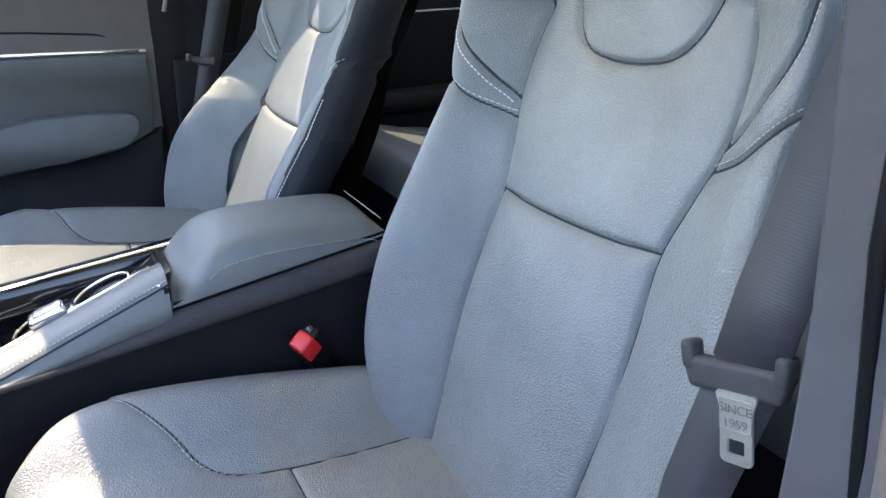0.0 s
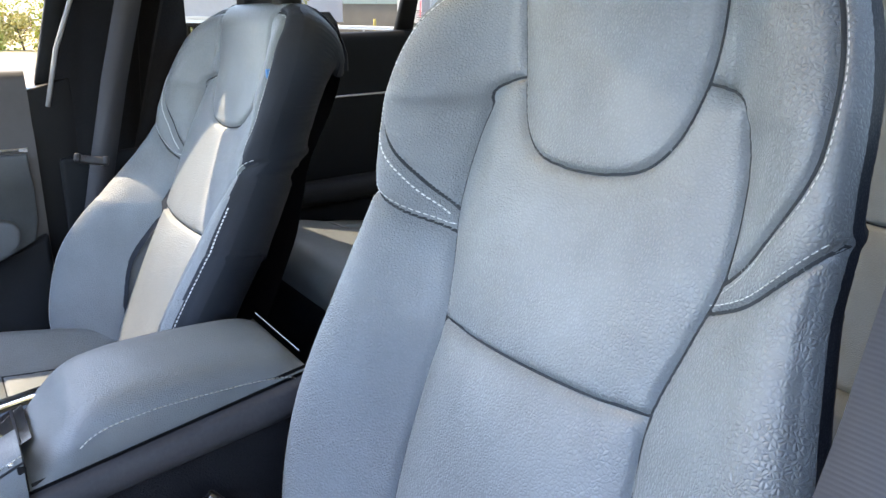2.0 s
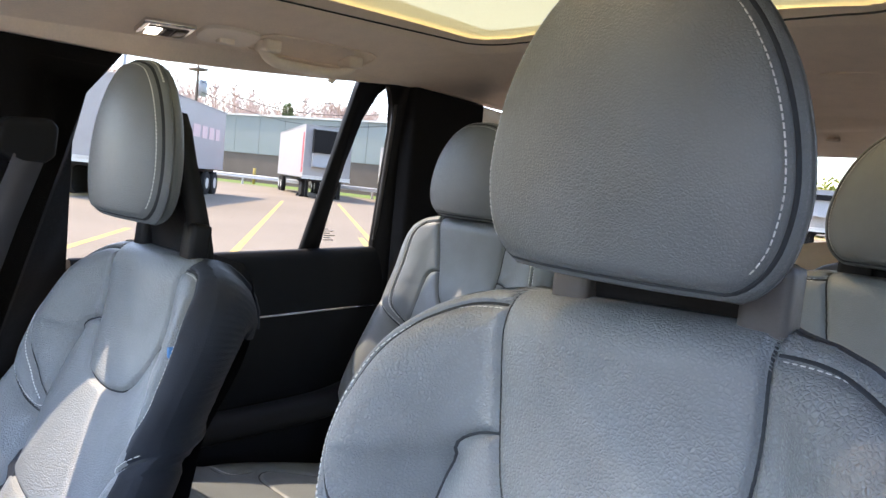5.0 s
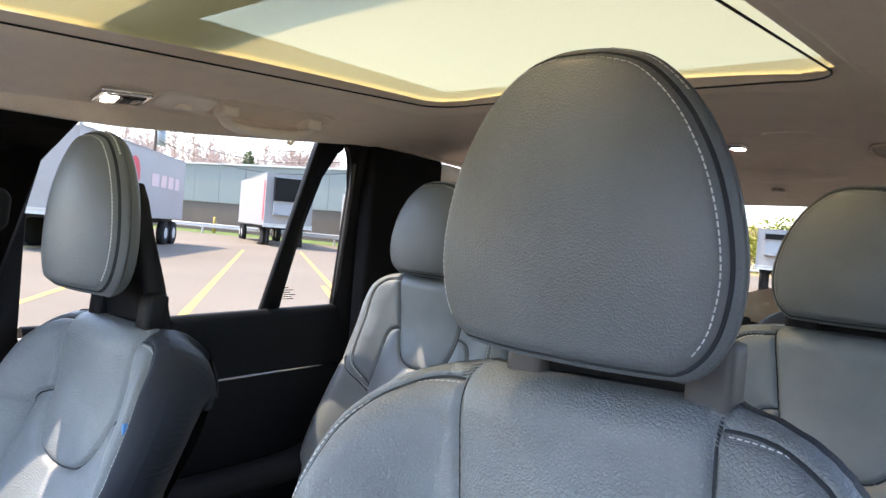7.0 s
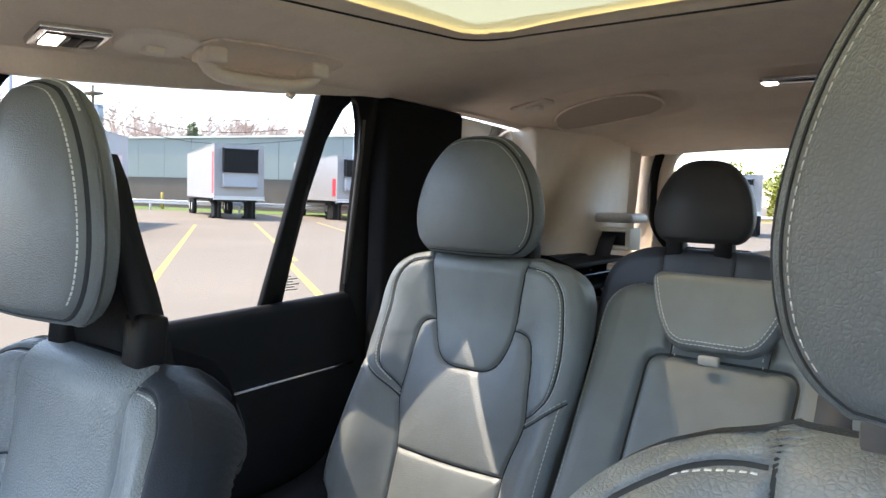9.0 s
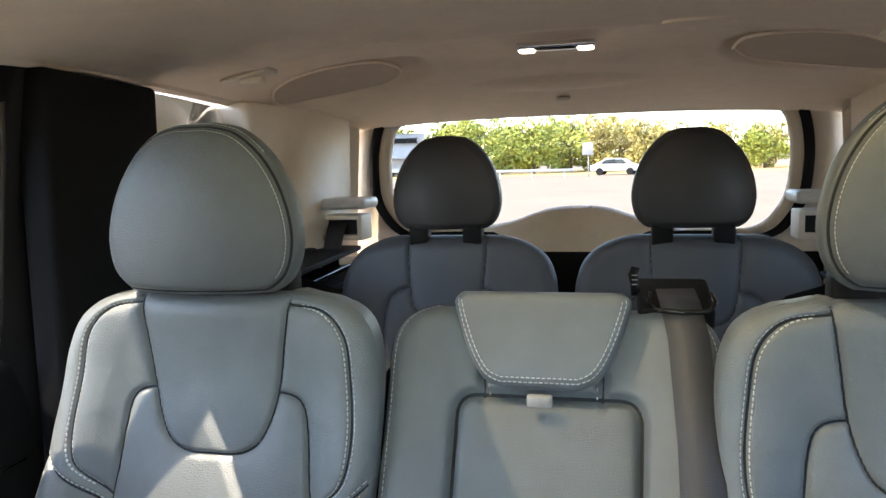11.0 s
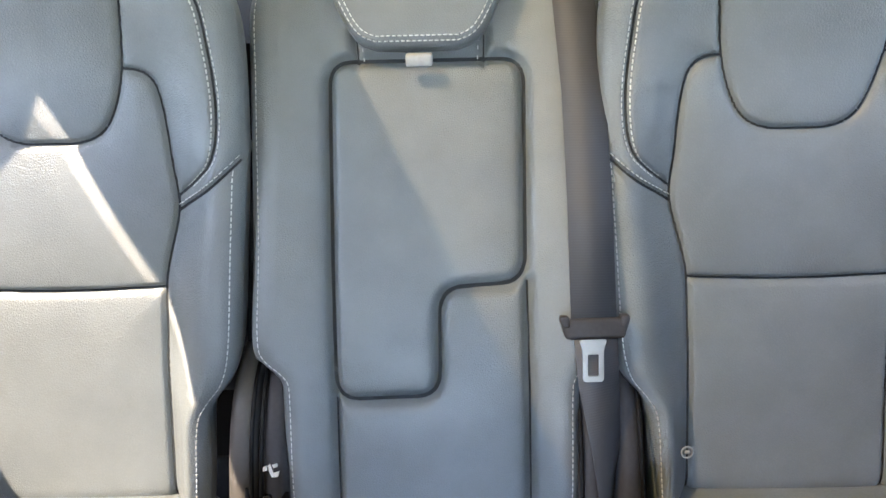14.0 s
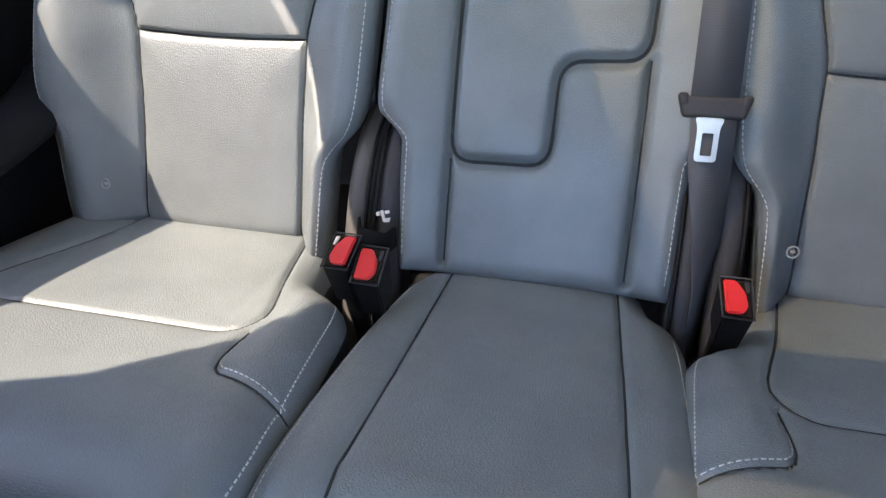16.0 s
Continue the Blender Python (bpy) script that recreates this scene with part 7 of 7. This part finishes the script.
# small parked cars, a sign and a rail at the far edge
PALE_CAR = plain("white_car_paint", (0.75, 0.75, 0.74), 0.35, spread=0.03)
CAR_GLASS = plain("dark_car_glass", (0.03, 0.035, 0.04), 0.1)
for x, y in ((0.2, 66), (4.8, 68.5), (7.4, 69)):
    cr = thing("parked_car", (x, y, 0), "white car parked at the far edge of the car park", "car", "far cars")
    body = slab([(-2.1, 0.35), (-2.15, 0.75), (-1.3, 0.92), (-0.7, 1.42), (0.8, 1.45), (1.5, 0.98), (2.1, 0.85), (2.1, 0.35)], -0.85, 0.85, 0.08)
    glass_ = slab([(-1.12, 0.95), (-0.66, 1.36), (0.76, 1.38), (1.28, 0.98)], -0.87, 0.87, 0.03)
    m_ = Matrix.Translation((x, y, 0)) @ Matrix.Rotation(radians(80), 4, 'Z')
    for b_ in (body, glass_):
        bmesh.ops.transform(b_, matrix=m_, verts=b_.verts)
    part("body", body, PALE_CAR, cr)
    part("windows", glass_, CAR_GLASS, cr)
    for wx in (-1.3, 1.3):
        for wy in (-0.8, 0.8):
            part("wheel", cylinder(m_ @ Vector((wy - 0.1, wx, 0.32)), m_ @ Vector((wy + 0.1, wx, 0.32)), 0.32), RUBBER, cr)
sg = thing("road_sign", (-2.0, 60, 0), "plain white board sign on a thin post", "sign")
part("board", box((-2.45, 59.97, 1.75), (-1.6, 60.03, 2.75), 0.01), TRUCK_WHITE, sg)
part("post", cylinder((-2.0, 60.08, 0), (-2.0, 60.08, 2.6), 0.04), RAIL, sg)
fr_ = thing("far_rail", (-12, 58, 0), "low pale guard rail at the far edge", "guard rail")
part("beam", tube([(-22, 60.5, 0.62), (-3.0, 58.5, 0.62)], 0.13, 6), RAIL, fr_)
for k in range(8):
    part("post", box((-22 + k * 2.6 - 0.06, 60.45 - k * 0.27, 0), (-22 + k * 2.6 + 0.06, 60.6 - k * 0.27, 0.6), 0.01), RAIL, fr_)
# lamp post with a lettered sign, on a concrete foot
lp = thing("lamp_post", (-24.4, 9.6, 0), "grey lamp post with a white sign on a concrete foot", "lamp post")
part("foot", box((-24.7, 9.3, 0), (-24.1, 9.9, 0.62), 0.04), CONCRETE, lp)
part("shaft", cylinder((-24.4, 9.6, 0.6), (-24.4, 9.6, 8.0), 0.07, 0.05), UNIT, lp)
face = Matrix.Translation((-24.31, 9.56, 2.22)) @ Matrix.Rotation(radians(69), 4, 'Z')
bd = box((-0.19, -0.01, -0.30), (0.19, 0.01, 0.30), 0.006)
bmesh.ops.transform(bd, matrix=face, verts=bd.verts)
part("sign_board", bd, TRUCK_WHITE, lp, "white board with a dark letter")
cu = bpy.data.curves.new("letter", 'FONT')
cu.body, cu.size, cu.extrude, cu.align_x, cu.align_y = "C", 0.42, 0.004, 'CENTER', 'CENTER'
tx = new("letter", cu)
tx.data.materials.append(SOFT_BLACK)
tx.matrix_basis = face @ pose(0, -0.014, 0, 90, 0, 0)
tx.parent = lp
tx.matrix_parent_inverse = lp.matrix_basis.inverted()
bm = bmesh.new()
bm.faces.new([bm.verts.new((x, y, 0.004)) for x, y in ((-60, 71), (60, 66), (60, 110), (-60, 110))])
tagged(part("ground_bank", bm, DRY), "dry straw-coloured verge under the trees", "verge", "", "structure")

# low yellow-green shrubs beside the front window
for k in range(16):
    s = tree((-24 - rnd.uniform(0, 9), -3 + k * 1.05 + rnd.uniform(-0.5, 0.5), 0), 30 + k, rnd.uniform(1.6, 2.6), LEAF_GOLD if k % 3 else LEAF, "yellow-green shrub coming into leaf", "shrub", 1.1) if k < 5 else None
    if s is None:
        src = bpy.data.objects["shrub"] if k % 2 else bpy.data.objects["shrub.001"]
        copy_thing(src, Matrix.Translation((-24 - rnd.uniform(0, 9), -3 + k * 1.05, 0)) @ Matrix.Rotation(rnd.uniform(0, 6), 4, 'Z') @ Matrix.Scale(rnd.uniform(0.8, 1.15), 4))
bm = bmesh.new()
bm.faces.new([bm.verts.new((x, y, 0.006)) for x, y in ((-19, -8), (-22, 7), (-29, 14), (-60, 18), (-60, -30), (-30, -30))])
tagged(part("ground_rough", bm, DRY), "rough straw-coloured grass by the shrubs", "verge", "", "structure")


def bare_woods():
    """Far leafless woods on a rise: trunks that fork into fine sprays."""
    rnd = random.Random(11)
    verts, faces = [], []

    def blade(p, q, w):
        k = len(verts)
        d = (q - p).normalized()
        s = d.cross(Vector((p.x, p.y, 0)).normalized()).normalized() * w
        verts.extend([p - s, p + s, q])
        faces.append((k, k + 1, k + 2))
    for _ in range(420):
        a = radians(rnd.uniform(112, 205))
        r = rnd.uniform(150, 210)
        base = Vector((math.cos(a) * r, math.sin(a) * r, rnd.uniform(6.0, 9.0)))
        h = rnd.uniform(8.5, 12.5)
        top = base + Vector((rnd.uniform(-0.6, 0.6), rnd.uniform(-0.6, 0.6), h))
        blade(base, top, 0.22)
        for _ in range(26):
            u = rnd.uniform(0.3, 0.95)
            p = base.lerp(top, u)
            ang = rnd.uniform(0, 6.28)
            ln = (1.15 - u) * h * rnd.uniform(0.25, 0.6)
            q = p + Vector((math.cos(ang) * ln, math.sin(ang) * ln, ln * rnd.uniform(0.5, 1.2)))
            blade(p, q, 0.10)
            for _ in range(3):
                w = p.lerp(q, rnd.uniform(0.4, 0.9))
                ang2 = rnd.uniform(0, 6.28)
                blade(w, w + Vector((math.cos(ang2), math.sin(ang2), rnd.uniform(0.3, 1.4))) * ln * 0.4, 0.07)
    return mesh_of("bare_woods", verts, faces, False)


tagged(part("bare_woods", bare_woods(), TWIG), "far leafless woods along the rise", "woods", "", "stuff")
for k, (a, r, s) in enumerate(((147.5, 150, 6), (160, 150, 4.5))):
    tree((math.cos(radians(a)) * r, math.sin(radians(a)) * r, 7.0), 60 + k, s * 1.3, PINE, "dark evergreen tree among the bare woods", "pine_tree", s * 0.32)
bm = bmesh.new()
rows = []
for r, z in ((105, 0.0), (135, 6.5), (190, 9.5), (400, 11.0)):
    rows.append([bm.verts.new((math.cos(radians(a)) * r, math.sin(radians(a)) * r, z)) for a in range(108, 212, 4)])
for a, b in zip(rows, rows[1:]):
    for i in range(len(a) - 1):
        bm.faces.new((a[i], a[i + 1], b[i + 1], b[i])).smooth = True
tagged(part("ground_rise", bm, plain("leaf_litter", (0.36, 0.28, 0.22), 1.0, spread=0.3, scale=0.5)), "low brown wooded rise behind the hall", "hill", "", "structure")

# poles and signs
pole = thing("utility_pole", (-62, 30.2, 0), "tall timber utility pole with a transformer", "pole")
part("shaft", cylinder((-62, 30.2, 0), (-62, 30.2, 10.2), 0.16, 0.11), BARK, pole)
part("crossarm", box((-62.9, 29.7, 9.4), (-61.1, 30.7, 9.6), 0.02), BARK, pole)
part("transformer", cylinder((-61.7, 30.6, 7.2), (-61.7, 30.6, 8.6), 0.35), UNIT, pole)
wires = thing("power_lines", (-62, 30.2, 9), "thin black power lines sagging from the pole", "cable")
for k in range(3):
    z = 9.5 - 0.9 * k
    part("wire", tube([(-62 + 20 * t, 30.2 + 6 * t, z - 1.2 * math.sin(math.pi * min(1, t)) - 2.2 * t) for t in np.linspace(0, 1, 9)], 0.022, 5), BLACK, wires)
